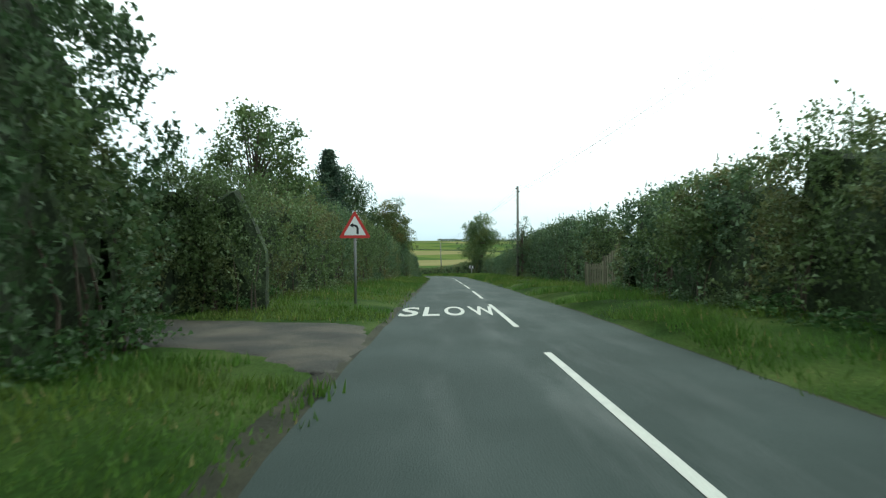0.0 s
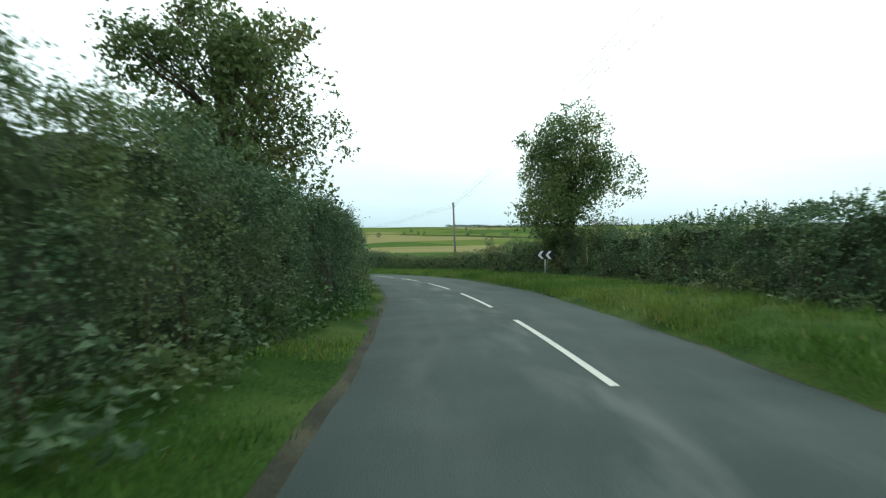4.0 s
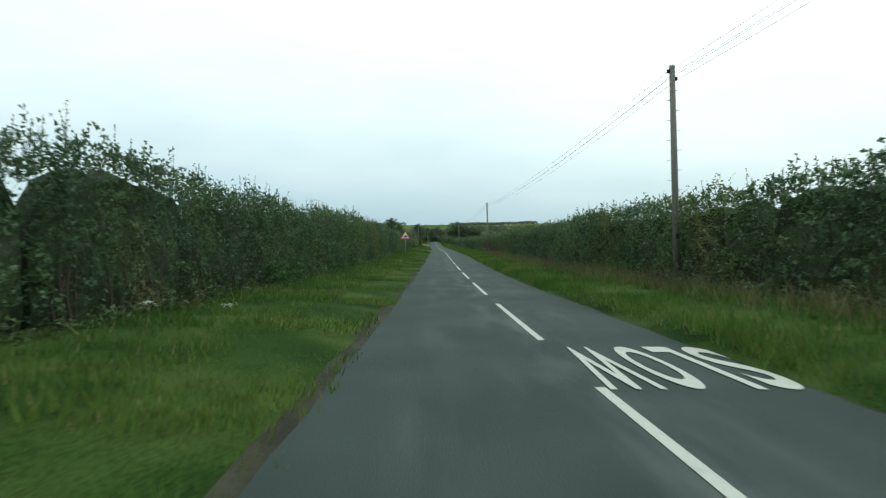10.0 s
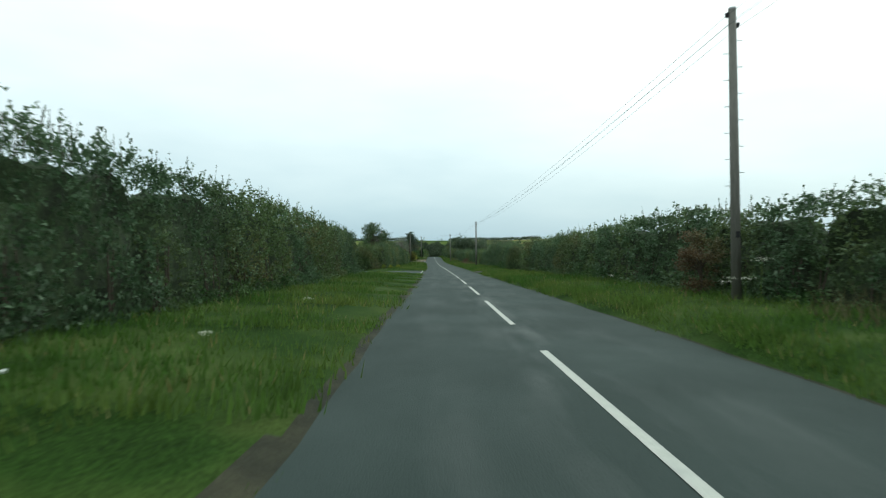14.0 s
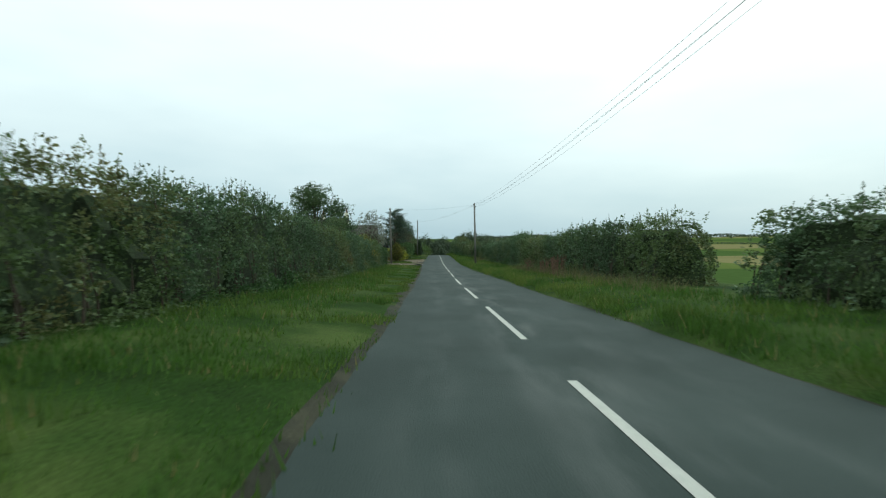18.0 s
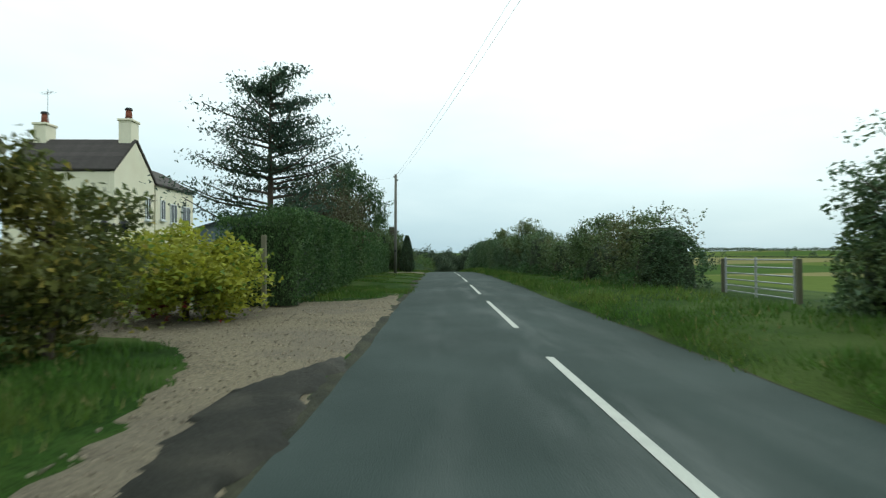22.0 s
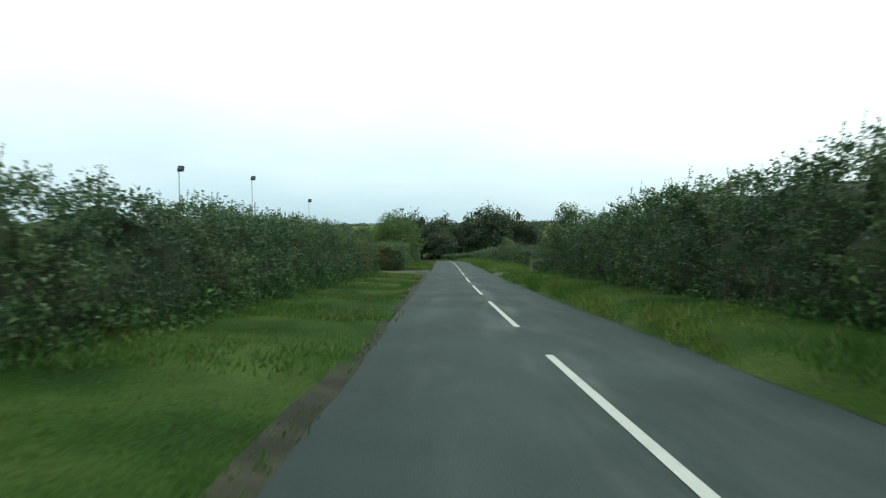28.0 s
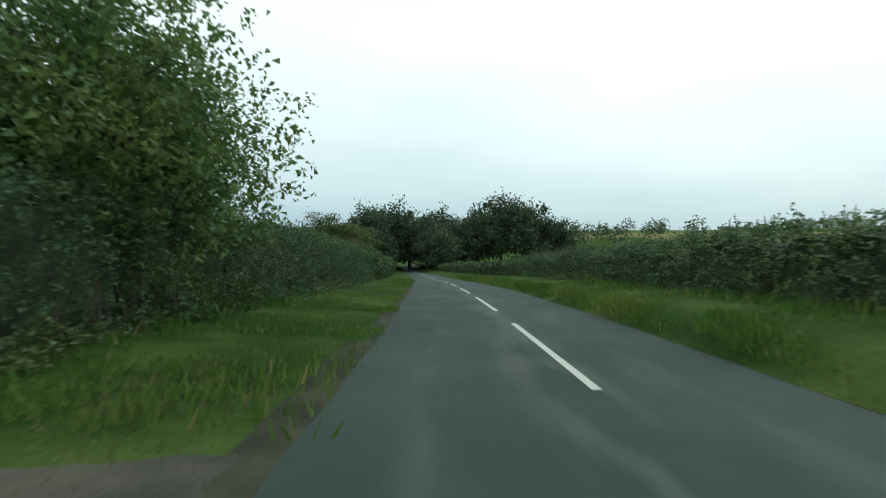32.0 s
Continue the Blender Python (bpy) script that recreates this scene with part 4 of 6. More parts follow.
CAPS = {8.2, 19.5, 24.0, 250, 269.0, 343.8, 541.0, 508.0, 365.4, 393.0, 405.5, 499.0, 534.0, 255, 265, 294, 300, 361, 368.2, 495.8, 502.5}
MIXR = WILDR + WILDR + WILD2[:1]
MIX = WILD + WILD[:2] + WILD2[:1]
def build_hedges():
    hedge(-6, 8.2, -1, [(-6, -3.4, 5.6), (2, -3.8, 5.8), (5, -4.0, 5.3), (8.2, -4.3, 4.7)], "tall dark overgrown hedge bank beside the entrance", BIGNEAR, 4.4, 4.2)
    hedge(12.2, 62, -1, [(12, -5.2, 2.9), (16, -4.8, 3.1), (20, -4.6, 3.2), (25, -4.6, 3.5), (40, -4.3, 3.8), (55, -3.6, 3.4), (62, -2.9, 3.1)], "tall mixed hawthorn hedge with reddish tints", WILD2 + WILD[:1])
    hedge(62, 118, -1, [(62, -2.7, 2.6), (72, -1.95, 2.4), (86, -1.85, 2.4), (96, -1.85, 2.45), (104, -1.9, 2.4), (108, -1.95, 2.3), (113, -2.3, 2.25), (118, -3.0, 2.2)], "dense hawthorn hedge close against the bend", CLOSE, jitter=0.04)
    hedge(118, 250, -1, [(118, -3.0, 2.2), (126, -4.2, 2.5), (135, -5.0, 3.2), (143, -5.3, 3.2), (150, -5.4, 2.8), (172, -5.3, 3.0), (182, -5.3, 3.35), (190, -5.3, 3.2), (205, -5.5, 3.1), (225, -5.5, 2.9), (250, -6.2, 3.2)], "long unclipped hawthorn hedge with tall shoots", MIX)
    hedge(269.0, 330, -1, [(269, -7.4, 2.75), (273, -6.0, 2.75), (285, -5.6, 2.85), (293, -5.5, 2.75), (302, -5.4, 2.95), (308, -5.3, 2.9), (315, -5.2, 2.6), (330, -5.2, 2.6)], "unclipped hawthorn hedge starting at the side road", MIX)
    hedge(330, 338.6, -1, [(330, -5.2, 2.4), (338.6, -5.3, 2.1)], "lower bushy hedge before the driveway", WILD2 + WILD[:2])
    hedge(338.6, 343.8, -1, [(338.6, -5.2, 1.95), (343.8, -5.2, 1.9)], "dark clipped block of hedge beside the brick gate pillar", CLIP, 2.6, jitter=0.015, group="")
    hedge(365.4, 393.0, -1, [(365, -3.7, 2.35), (380, -3.75, 2.5), (386, -3.85, 2.3), (393, -3.95, 1.95)], "neatly clipped bright green garden hedge", CLIP, 2.6, jitter=0.015, group="")
    hedge(405.5, 499.0, -1, [(405, -3.9, 2.4), (412, -3.9, 2.4), (417, -3.95, 2.45), (423, -4.0, 2.9), (432, -4.2, 2.4), (450, -4.4, 2.1), (470, -4.5, 2.15), (486, -4.6, 2.35), (499, -5.0, 2.15)], "roadside hedge of hawthorn and bramble", MIX)
    hedge(508.0, 534.0, -1, [(508, -4.4, 2.1), (520, -4.2, 2.2), (534, -4.6, 2.2)], "mixed hedge with a few yellowing leaves", WILD2 + WILD[:2])
    hedge(541.0, 578.0, -1, [(541, -4.8, 2.3), (560, -4.2, 2.3), (578, -4.2, 2.4)], "hedge running on towards the woods", WILD)
    hedge(578.0, 735.0, -1, [(578, -4.2, 2.4), (640, -4.2, 2.6), (735, -4.2, 3.0)], "distant hedge running into the woods", THIN)
    hedge(-4, 19.5, 1, [(-4, 5.7, 3.2), (6, 5.9, 3.0), (14, 6.0, 3.1), (19.5, 6.3, 2.8)], "straggling overgrown hedge of many shrubs", WILD2 + WILDR[:2], jitter=0.15)
    hedge(24.0, 84, 1, [(24, 6.6, 3.1), (32, 6.6, 3.4), (44, 6.7, 3.15), (60, 7.0, 2.4), (72, 8.4, 2.3), (84, 10.2, 2.5)], "dense hawthorn hedge rising with its bank", WILDR)
    hedge(84, 128, 1, [(84, 10.2, 2.8), (91, 9.7, 2.7), (97, 9.2, 2.1), (105, 8.6, 1.7), (118, 8.0, 1.5), (128, 7.8, 2.1)], "low brown-tinged hedge round the bend", WILD2, jitter=0.06)
    hedge(128, 255, 1, [(128, 7.8, 2.1), (140, 7.6, 2.7), (155, 7.6, 3.0), (180, 7.7, 2.9), (200, 7.8, 2.9), (220, 7.6, 2.5), (245, 7.6, 2.7), (255, 7.8, 2.6)], "tall unclipped hawthorn hedge behind rough grass", MIXR)
    hedge(265, 294, 1, [(265, 7.8, 2.6), (280, 7.6, 2.8), (288, 7.6, 2.5), (294, 8.0, 2.0)], "dark hawthorn hedge with bare stems at the foot", WILDR)
    hedge(300, 361, 1, [(300, 8.2, 2.4), (306, 7.8, 2.7), (330, 7.6, 2.8), (343, 7.4, 2.6), (350, 7.4, 2.1), (356, 7.4, 2.2), (361, 7.2, 2.6)], "uneven hawthorn hedge behind a grass bank", MIXR, jitter=0.14)
    hedge(368.2, 398, 1, [(368, 6.6, 2.1), (374, 6.1, 2.35), (381, 5.7, 2.0), (388, 5.3, 2.4), (398, 5.0, 2.4)], "bushy hedge of young ash and hawthorn", WILD2 + WILDR[:2], jitter=0.15)
    hedge(398, 495.8, 1, [(398, 5.0, 2.5), (404, 4.95, 3.2), (410, 4.9, 3.95), (424, 5.0, 3.95), (434, 5.2, 3.5), (445, 5.4, 3.45), (470, 5.7, 3.3), (486, 6.0, 3.0), (495.8, 6.9, 2.7)], "very tall dense hawthorn hedge", BIG, 4.7)
    hedge(502.5, 585, 1, [(502.5, 7.6, 1.6), (512, 7.2, 1.8), (526, 7.0, 2.0), (534, 7.0, 1.9), (545, 7.0, 1.95), (555, 7.1, 1.85), (570, 7.2, 1.8), (585, 7.3, 1.8)], "lower hedge with fresh upright shoots", UPRIGHT)
    hedge(585, 735, 1, [(585, 7.3, 1.8), (640, 7.4, 1.9), (735, 7.4, 2.1)], "distant low hedge beside the road", THIN)
build_hedges()
def yard_thicket():
    h = thing("thicket", along(404.2, -6.5, 0.1), "dense leafy thicket at the yard's edge", "hedge")
    inv = h.matrix_basis.inverted()
    for lat, k, z in ((-4.9, 0.6, 1.12), (-6.4, 0.55, 1.4)):
        part("foliage", WILD2[int(k * 100) % 3], h, inv @ end_pose(404.0, lat, -1, 0.1, (k, 1.0, z)), kind="stuff")
yard_thicket()

def cross_hedge(s, lats, height, label, meshes, base=3.0):
    """A hedge running away from the road along a track, its face looking back down the road."""
    h = thing("hedge", along(s, lats[0], 0.1), label, "hedge", "roadside hedges")
    inv = h.matrix_basis.inverted()
    r = random.Random(int(s))
    for lat in lats:
        part("foliage", r.choice(meshes), h, inv @ end_pose(s + r.uniform(-0.15, 0.15), lat, -1, 0.1, (0.8 * r.choice((-1, 1)), 1.0, height / base * r.uniform(0.93, 1.07))), kind="stuff")
        part("foliage", r.choice(meshes), h, inv @ end_pose(s - 0.22, lat + 0.9, -1, 0.1, (-0.8, 0.9, height / base * r.uniform(0.86, 0.98))), kind="stuff")
        part("undergrowth", UNDER[0], h, inv @ end_pose(s, lat, -1, 0.1, (0.8, 0.9, 0.9)), kind="stuff")
cross_hedge(12.5, (-7.0, -10.8, -14.6), 3.3, "mixed hedge along the field entrance", WILD2)
cross_hedge(505.6, (-6.2, -10.0, -13.8), 2.25, "unclipped hedge along the farm track", CLOSE)

# ---- verge grass ----
def grass_mesh(name, mat, seed, length=5.0, width=1.5, n=1800, h=(0.05, 0.15), blade=0.021):
    r = np.random.default_rng(seed)
    tuft = r.random((n // 4, 2)) * (length, width) - (length / 2, 0)
    c = tuft[r.integers(0, len(tuft), n)] + r.normal(0, 0.11, (n, 2))
    hh = r.uniform(*h, n)
    a = r.uniform(0, 6.283, n)
    w = blade * r.uniform(0.7, 1.6, n)
    tip = r.normal(0, 0.35, (n, 2)) * hh[:, None]
    dx, dy = np.cos(a) * w, np.sin(a) * w
    V = np.stack([np.stack([c[:, 0] - dx, c[:, 1] - dy, np.full(n, -0.03)], 1), np.stack([c[:, 0] + dx, c[:, 1] + dy, np.full(n, -0.03)], 1), np.stack([c[:, 0] + tip[:, 0], c[:, 1] + tip[:, 1], hh], 1)], 1).reshape(-1, 3)
    return mesh_of(name, V, np.arange(3 * n).reshape(-1, 3), mat)

SHORT = [grass_mesh("grass", M_BLADE, 80 + i, n=1800, h=(0.03, 0.10), blade=0.011) for i in range(3)]
LONG = [grass_mesh("grass", M_BLADE, 85 + i, n=900, h=(0.05, 0.20), blade=0.013) for i in range(3)]
DRY = [grass_mesh("dry_grass", M_STRAW, 88 + i, n=420, h=(0.25, 0.85), blade=0.009) for i in range(2)]
EDGE = [grass_mesh("grass", M_BLADE, 105 + i, width=0.75, n=1500, h=(0.07, 0.27), blade=0.011) for i in range(3)]
ROUGH = [grass_mesh("grass", M_BLADE, 101 + i, n=560, h=(0.06, 0.26), blade=0.014) for i in range(2)]
STUBBLE = [grass_mesh("dry_grass", M_STRAW, 98 + i, n=650, h=(0.03, 0.12), blade=0.010) for i in range(2)]
LAWN = [grass_mesh("grass", M_BLADE, 91, n=3000, h=(0.03, 0.07), blade=0.012)]

TUFT = [grass_mesh("grass", M_BLADE, 95 + i, length=1.3, width=0.8, n=260, h=(0.04, 0.14), blade=0.014) for i in range(2)]

def in_drive(s, a):
    return any(inside_outline(o, s, a) for o in DRIVES)

def grass_pose(s, lat, side, scale, width=1.5):
    """Pose of a strip of grass that lies along the slope of the bank."""
    z = [bank_up(s, lat + side * width * q, 0) for q in (0, 0.25, 0.5, 0.75, 1)]
    slope = (z[4] - z[0]) / width
    bulge = max(0.0, max(z[k] - z[0] - slope * width * k / 4 for k in range(5)))
    mid = lat + side * width * 0.4
    a, b, c = (bank_up(s + q, mid, 0) for q in (-2.3, 0, 2.3))
    bulge = max(bulge, (a + c) / 2 - b)
    tilt = Matrix.Identity(4)
    tilt[2][1] = slope
    tilt[2][0] = (a - c) / 4.6 * side
    return module_pose(s, lat, side, z[0] + bulge * 0.7 + 0.01, (1, 1, 1)) @ tilt @ Matrix.Diagonal((*scale, 1))

def build_grass():
    r = random.Random(5)
    for side in (-1, 1):
        t = thing("verge_grass", along(0, -2 if side < 0 else 5), "tufted green verge grass" if side < 0 else "tufted green verge grass with dry seed stalks", "grass", kind="stuff")
        inv = t.matrix_basis.inverted()
        s = -12.0
        while s < 600:
            e = edge_left(s) if side < 0 else edge_right(s)
            far = s > 560
            rows = [-0.08, 1.35, 2.75] if side < 0 else [-0.02, 0.6, 1.95]
            if side < 0 and (298 < s < 345 or 476 < s < 498 or 520 < s < 536):
                rows = [0.22 + r.uniform(-0.12, 0.12), 1.5, 2.9]
            if side < 0 and (60 < s < 108):
                rows = [0.03]
            if side > 0 and s > 380 and s < 478:
                rows = [-0.02, 0.55]
            if far:
                rows = rows[:1]
            for k, off in enumerate(rows):
                lat = e + side * (off + (r.uniform(-0.08, 0.08) if k == 0 else r.uniform(-0.3, 0.2)))
                if any(in_drive(s + q, lat + side * w) for q in (-2.4, -1.2, 0, 1.2, 2.4) for w in (0.1, 0.7, 1.3)):
                    for q in (-1.8, -0.6, 0.6, 1.8):
                        for w in (0.0, 0.7):
                            la = lat + side * w
                            if not any(in_drive(s + q + a, la + side * b) for a in (-0.5, 0.5) for b in (0.1, 0.6)):
                                part("grass", r.choice(TUFT), t, inv @ grass_pose(s + q, la, side, (1, 1, r.uniform(0.7, 1.2)), 0.8), kind="stuff")
                    continue
                pool = SHORT
                if side > 0 and k == 0:
                    pool = EDGE
                elif 340 < s < 395 and side < 0:
                    pool = LAWN
                elif k == 2:
                    pool = ROUGH
                elif k >= 1 and not (370 < s < 560):
                    pool = LONG
                elif k == 0 and r.random() < 0.25:
                    pool = LONG
                m = grass_pose(s, lat, side, (1.02 * r.choice((-1, 1)), 1, r.uniform(0.75, 1.15) * (0.85 if 325 < s < 505 or s < 16 else 1.0)))
                part("grass", r.choice(pool), t, inv @ m, kind="stuff")
            if side < 0 and (298 < s < 345 or 476 < s < 498 or 520 < s < 536):
                for _ in range(5):
                    q, la = s + r.uniform(-2.3, 2.3), e - r.uniform(-0.05, 0.3)
                    part("grass", r.choice(TUFT), t, inv @ grass_pose(q, la, side, (r.uniform(0.3, 0.8), r.uniform(0.3, 0.6), r.uniform(0.5, 0.9)), 0.5), kind="stuff")
            if side < 0 and (470 < s < 494 or 509 < s < 548):
                m = grass_pose(s, e - r.uniform(0.1, 0.8), side, (1.0, 1.0, r.uniform(0.7, 1.1)))
                part("dry_grass", r.choice(STUBBLE), t, inv @ m, kind="stuff")
            dry = (side > 0 and (150 < s < 216 or 296 < s < 325 or 350 < s < 358)) or (side < 0 and 35 < s < 62)
            if dry:
                lat = e + side * (2.0 if side > 0 else 2.6)
                m = module_pose(s, lat, side, bank_up(s, lat, 0), (1.0, 0.9, r.uniform(0.6, 1.0)))
                part("dry_grass", r.choice(DRY), t, inv @ m, kind="stuff")
            s += 4.7
build_grass()

# ---- trees ----
def broad_tree(height, radius, seed, leaf, n=4200, size=0.2, trunk=None, base=0.28, lobes=26, squash=1.0, skirt=False):
    """Meshes (trunk, limbs, crown) of a broadleaved tree: limbs run from the trunk to leaf clumps that make up an uneven crown."""
    r = np.random.default_rng(seed)
    tr = trunk or height * 0.022
    zc, rz = height * (1 + base) / 2, height * (1 - base) / 2
    cl = []
    while len(cl) < lobes:
        q = r.normal(size=3); q /= np.linalg.norm(q)
        q *= r.random() ** (1 / 3) * 0.86
        if not skirt and q[2] < -0.55 and np.hypot(q[0], q[1]) > 0.6:
            continue
        shape = 1.0 - 0.25 * max(0, q[2])
        cl.append((q[0] * radius * shape, q[1] * radius * shape * squash, zc + q[2] * rz, radius * (r.uniform(0.25, 0.42) if skirt else r.uniform(0.20, 0.40))))
    per = n // lobes
    C = []
    for cx, cy, cz, cr in cl:
        # each clump is made of leafy sprays of about a dozen leaves
        k = max(6, per // 19)
        d = r.normal(size=(k, 3)); d /= np.linalg.norm(d, axis=1)[:, None]
        hub = np.array([cx, cy, cz]) + d * (cr * r.random(k) ** 0.33)[:, None] * np.array([1.1, 1.1, 0.85])
        which = r.integers(0, k, per)
        C.append(hub[which] + r.normal(0, 1, (per, 3)) * (size * 1.3 * np.array([1, 1, 0.75])))
    C = np.concatenate(C)
    v, f = leaf_quads(C, size * r.uniform(0.6, 1.35, len(C)), r)
    crown = mesh_of("crown", v, f, leaf)
    top = zc + rz * 0.3
    tp = [[(0, 0, -0.2, tr * 1.35), (0, 0, 0.25, tr * 1.05), (0.02 * height * r.normal(), 0.02 * height * r.normal(), top * 0.55, tr * 0.8), (0, 0, top, tr * 0.28)]]
    tv, tf = tubes(tp, 9)
    limbs = []
    for cx, cy, cz, cr in cl:
        z0 = min(cz * 0.75, r.uniform(0.35, 0.9) * top)
        limbs.append([(0, 0, z0, tr * 0.36), (cx * 0.45, cy * 0.45, z0 + (cz - z0) * 0.55, tr * 0.22), (cx, cy, cz, tr * 0.08)])
    lv, lf = tubes(limbs, 5)
    return mesh_of("trunk", tv, tf, M_BARK, smooth=True), mesh_of("branchwork", lv, lf, M_BARK, smooth=True), crown

def conifer(height, radius, seed, leaf, tiers=14, n=4200, size=0.22, layered=False, column=False):
    r = np.random.default_rng(seed)
    C, limbs = [], []
    if column:
        m = n
        z = height * r.random(m) ** 0.9
        t = z / height
        rad = radius * np.minimum(1, 4 * t + 0.45) * np.clip(1.03 - t, 0.04, 1) ** 0.55
        a = r.uniform(0, 6.283, m)
        q = r.random(m) ** 0.25 * (1 + 0.10 * np.sin(a * 5 + z * 3))
        C = np.stack([np.cos(a) * rad * q, np.sin(a) * rad * q, z], 1)
        # solid core whose dark colour stands for the shaded inside of the column
        core = [[(0, 0, 0, radius * 0.5), (0, 0, height * 0.3, radius * 0.78), (0, 0, height * 0.7, radius * 0.5), (0, 0, height * 0.95, 0.04)]]
        limbs = core
    else:
        for k in range(tiers):
            t = (k + 0.3) / tiers
            z = height * (0.16 + 0.84 * t) if not layered else height * (0.28 + 0.70 * t)
            rr = radius * (1 - t) ** (0.85 if not layered else 0.38) + (0.03 if not layered else 0.15)
            arms = 7 if not layered else 6
            for q in range(arms):
                a = 6.283 * q / arms + k * 1.1 + r.normal(0, 0.3)
                L = rr * r.uniform(0.5, 1.15)
                zt = z
                z = zt + (r.normal(0, 0.28) if layered else 0)
                dz = (-0.22 if not layered else 0.28) * L
                limbs.append([(0, 0, z, height * 0.006), (math.cos(a) * L * 0.6, math.sin(a) * L * 0.6, z + dz * 0.4, height * 0.004), (math.cos(a) * L, math.sin(a) * L, z + dz, 0.012)])
                m = max(6, n // (tiers * arms))
                tt = r.uniform(0.25, 1.05, m)
                wide = (0.12 + 0.10 * L * tt) if layered else (0.12 + 0.04 * L)
                C.append(np.stack([math.cos(a) * L * tt + r.normal(0, 1, m) * wide, math.sin(a) * L * tt + r.normal(0, 1, m) * wide, z + dz * tt ** 1.6 + r.normal(0, 0.09 if layered else 0.10, m)], 1))
                z = zt
        C = np.concatenate(C)
    v, f = leaf_quads(C, size * r.uniform(0.6, 1.3, len(C)), r, aspect=0.5)
    tv, tf = tubes([[(0, 0, -0.2, height * 0.022), (0, 0, height * 0.5, height * 0.013), (0, 0, height * 0.97, 0.015)]], 8)
    lv, lf = tubes(limbs, 5 if not column else 9)
    return mesh_of("trunk", tv, tf, M_BARK, smooth=True), mesh_of("branchwork", lv, lf, M_BARK if not column else M_SHADE_CORE, smooth=True), mesh_of("crown", v, f, leaf)

def plant(name, meshes, s, lat, label, category="tree", up=None, turn=0, scale=(1, 1, 1), group=""):
    t = thing(name, along(s, lat, bank_up(s, lat, 0) if up is None else up, turn, scale), label, category, group)
    for nm, me in zip(("trunk", "branchwork", "crown"), meshes):
        part(nm, me, t, kind="stuff" if nm != "trunk" else "")
    return t

T_ASH = broad_tree(9.8, 4.1, 101, M_TREE, n=32000, size=0.145, trunk=0.17, base=0.06, lobes=60)
T_AUT = broad_tree(9.0, 2.9, 102, M_AUT, n=24000, size=0.118, base=0.12, lobes=50)
T_BIRCH = broad_tree(9.5, 2.6, 103, M_TREE, n=9660, size=0.162, base=0.15, lobes=34)
T_OAK = broad_tree(9.8, 4.2, 104, M_DARK, n=22000, size=0.18, base=0.06, lobes=60)
T_AIRY = broad_tree(5.2, 1.5, 115, M_HAW, n=3600, size=0.09, base=0.02, lobes=46)
T_SHRUB = broad_tree(3.6, 1.7, 105, M_HAW2, n=9500, size=0.095, base=0.02, lobes=38)
T_SILVER = broad_tree(6.0, 2.5, 106, M_GREY, n=9500, size=0.088, trunk=0.07, base=0.16, lobes=64)
T_RUSSET = broad_tree(2.3, 0.8, 116, leaf_mat("russet_leaf", (0.120, 0.082, 0.042), (0.095, 0.098, 0.042)), n=3200, size=0.075, base=0.0, lobes=26)
T_YELLOW = broad_tree(2.2, 1.2, 107, M_YEL, n=9000, size=0.098, base=-0.02, lobes=34, skirt=True)
T_BUSH = broad_tree(2.5, 1.35, 108, M_OLIVE, n=9000, size=0.085, base=0.0, lobes=24)
T_WILLOW = broad_tree(8.0, 4.0, 109, leaf_mat("sallow_leaf", (0.078, 0.140, 0.038), (0.118, 0.150, 0.040)), n=60000, size=0.114, base=-0.10, lobes=92, skirt=True)
T_PLUM = broad_tree(5.0, 2.4, 110, leaf_mat("plum_leaf", (0.075, 0.068, 0.035), (0.075, 0.085, 0.035)), n=9500, size=0.105, base=0.1, lobes=44)
T_BIGW = broad_tree(19, 8.5, 111, M_WOODS, n=6500, size=0.72, base=0.02, lobes=44)
T_YOUNG = broad_tree(6.2, 1.35, 112, M_TREE, n=7500, size=0.098, base=0.15, lobes=34)
T_FIR = conifer(9.6, 2.3, 120, M_FIR, tiers=24, n=22000, size=0.17)
T_PINE = conifer(7.9, 3.3, 121, M_FIR, tiers=12, n=17000, size=0.135, layered=True)
T_CYP = conifer(3.5, 0.75, 122, leaf_mat("cypress_leaf", (0.030, 0.056, 0.025), (0.04, 0.065, 0.028)), n=9660, size=0.122, column=True)
T_FIRFAR = conifer(19, 6.0, 123, M_WOODS, tiers=14, n=5000, size=0.95)

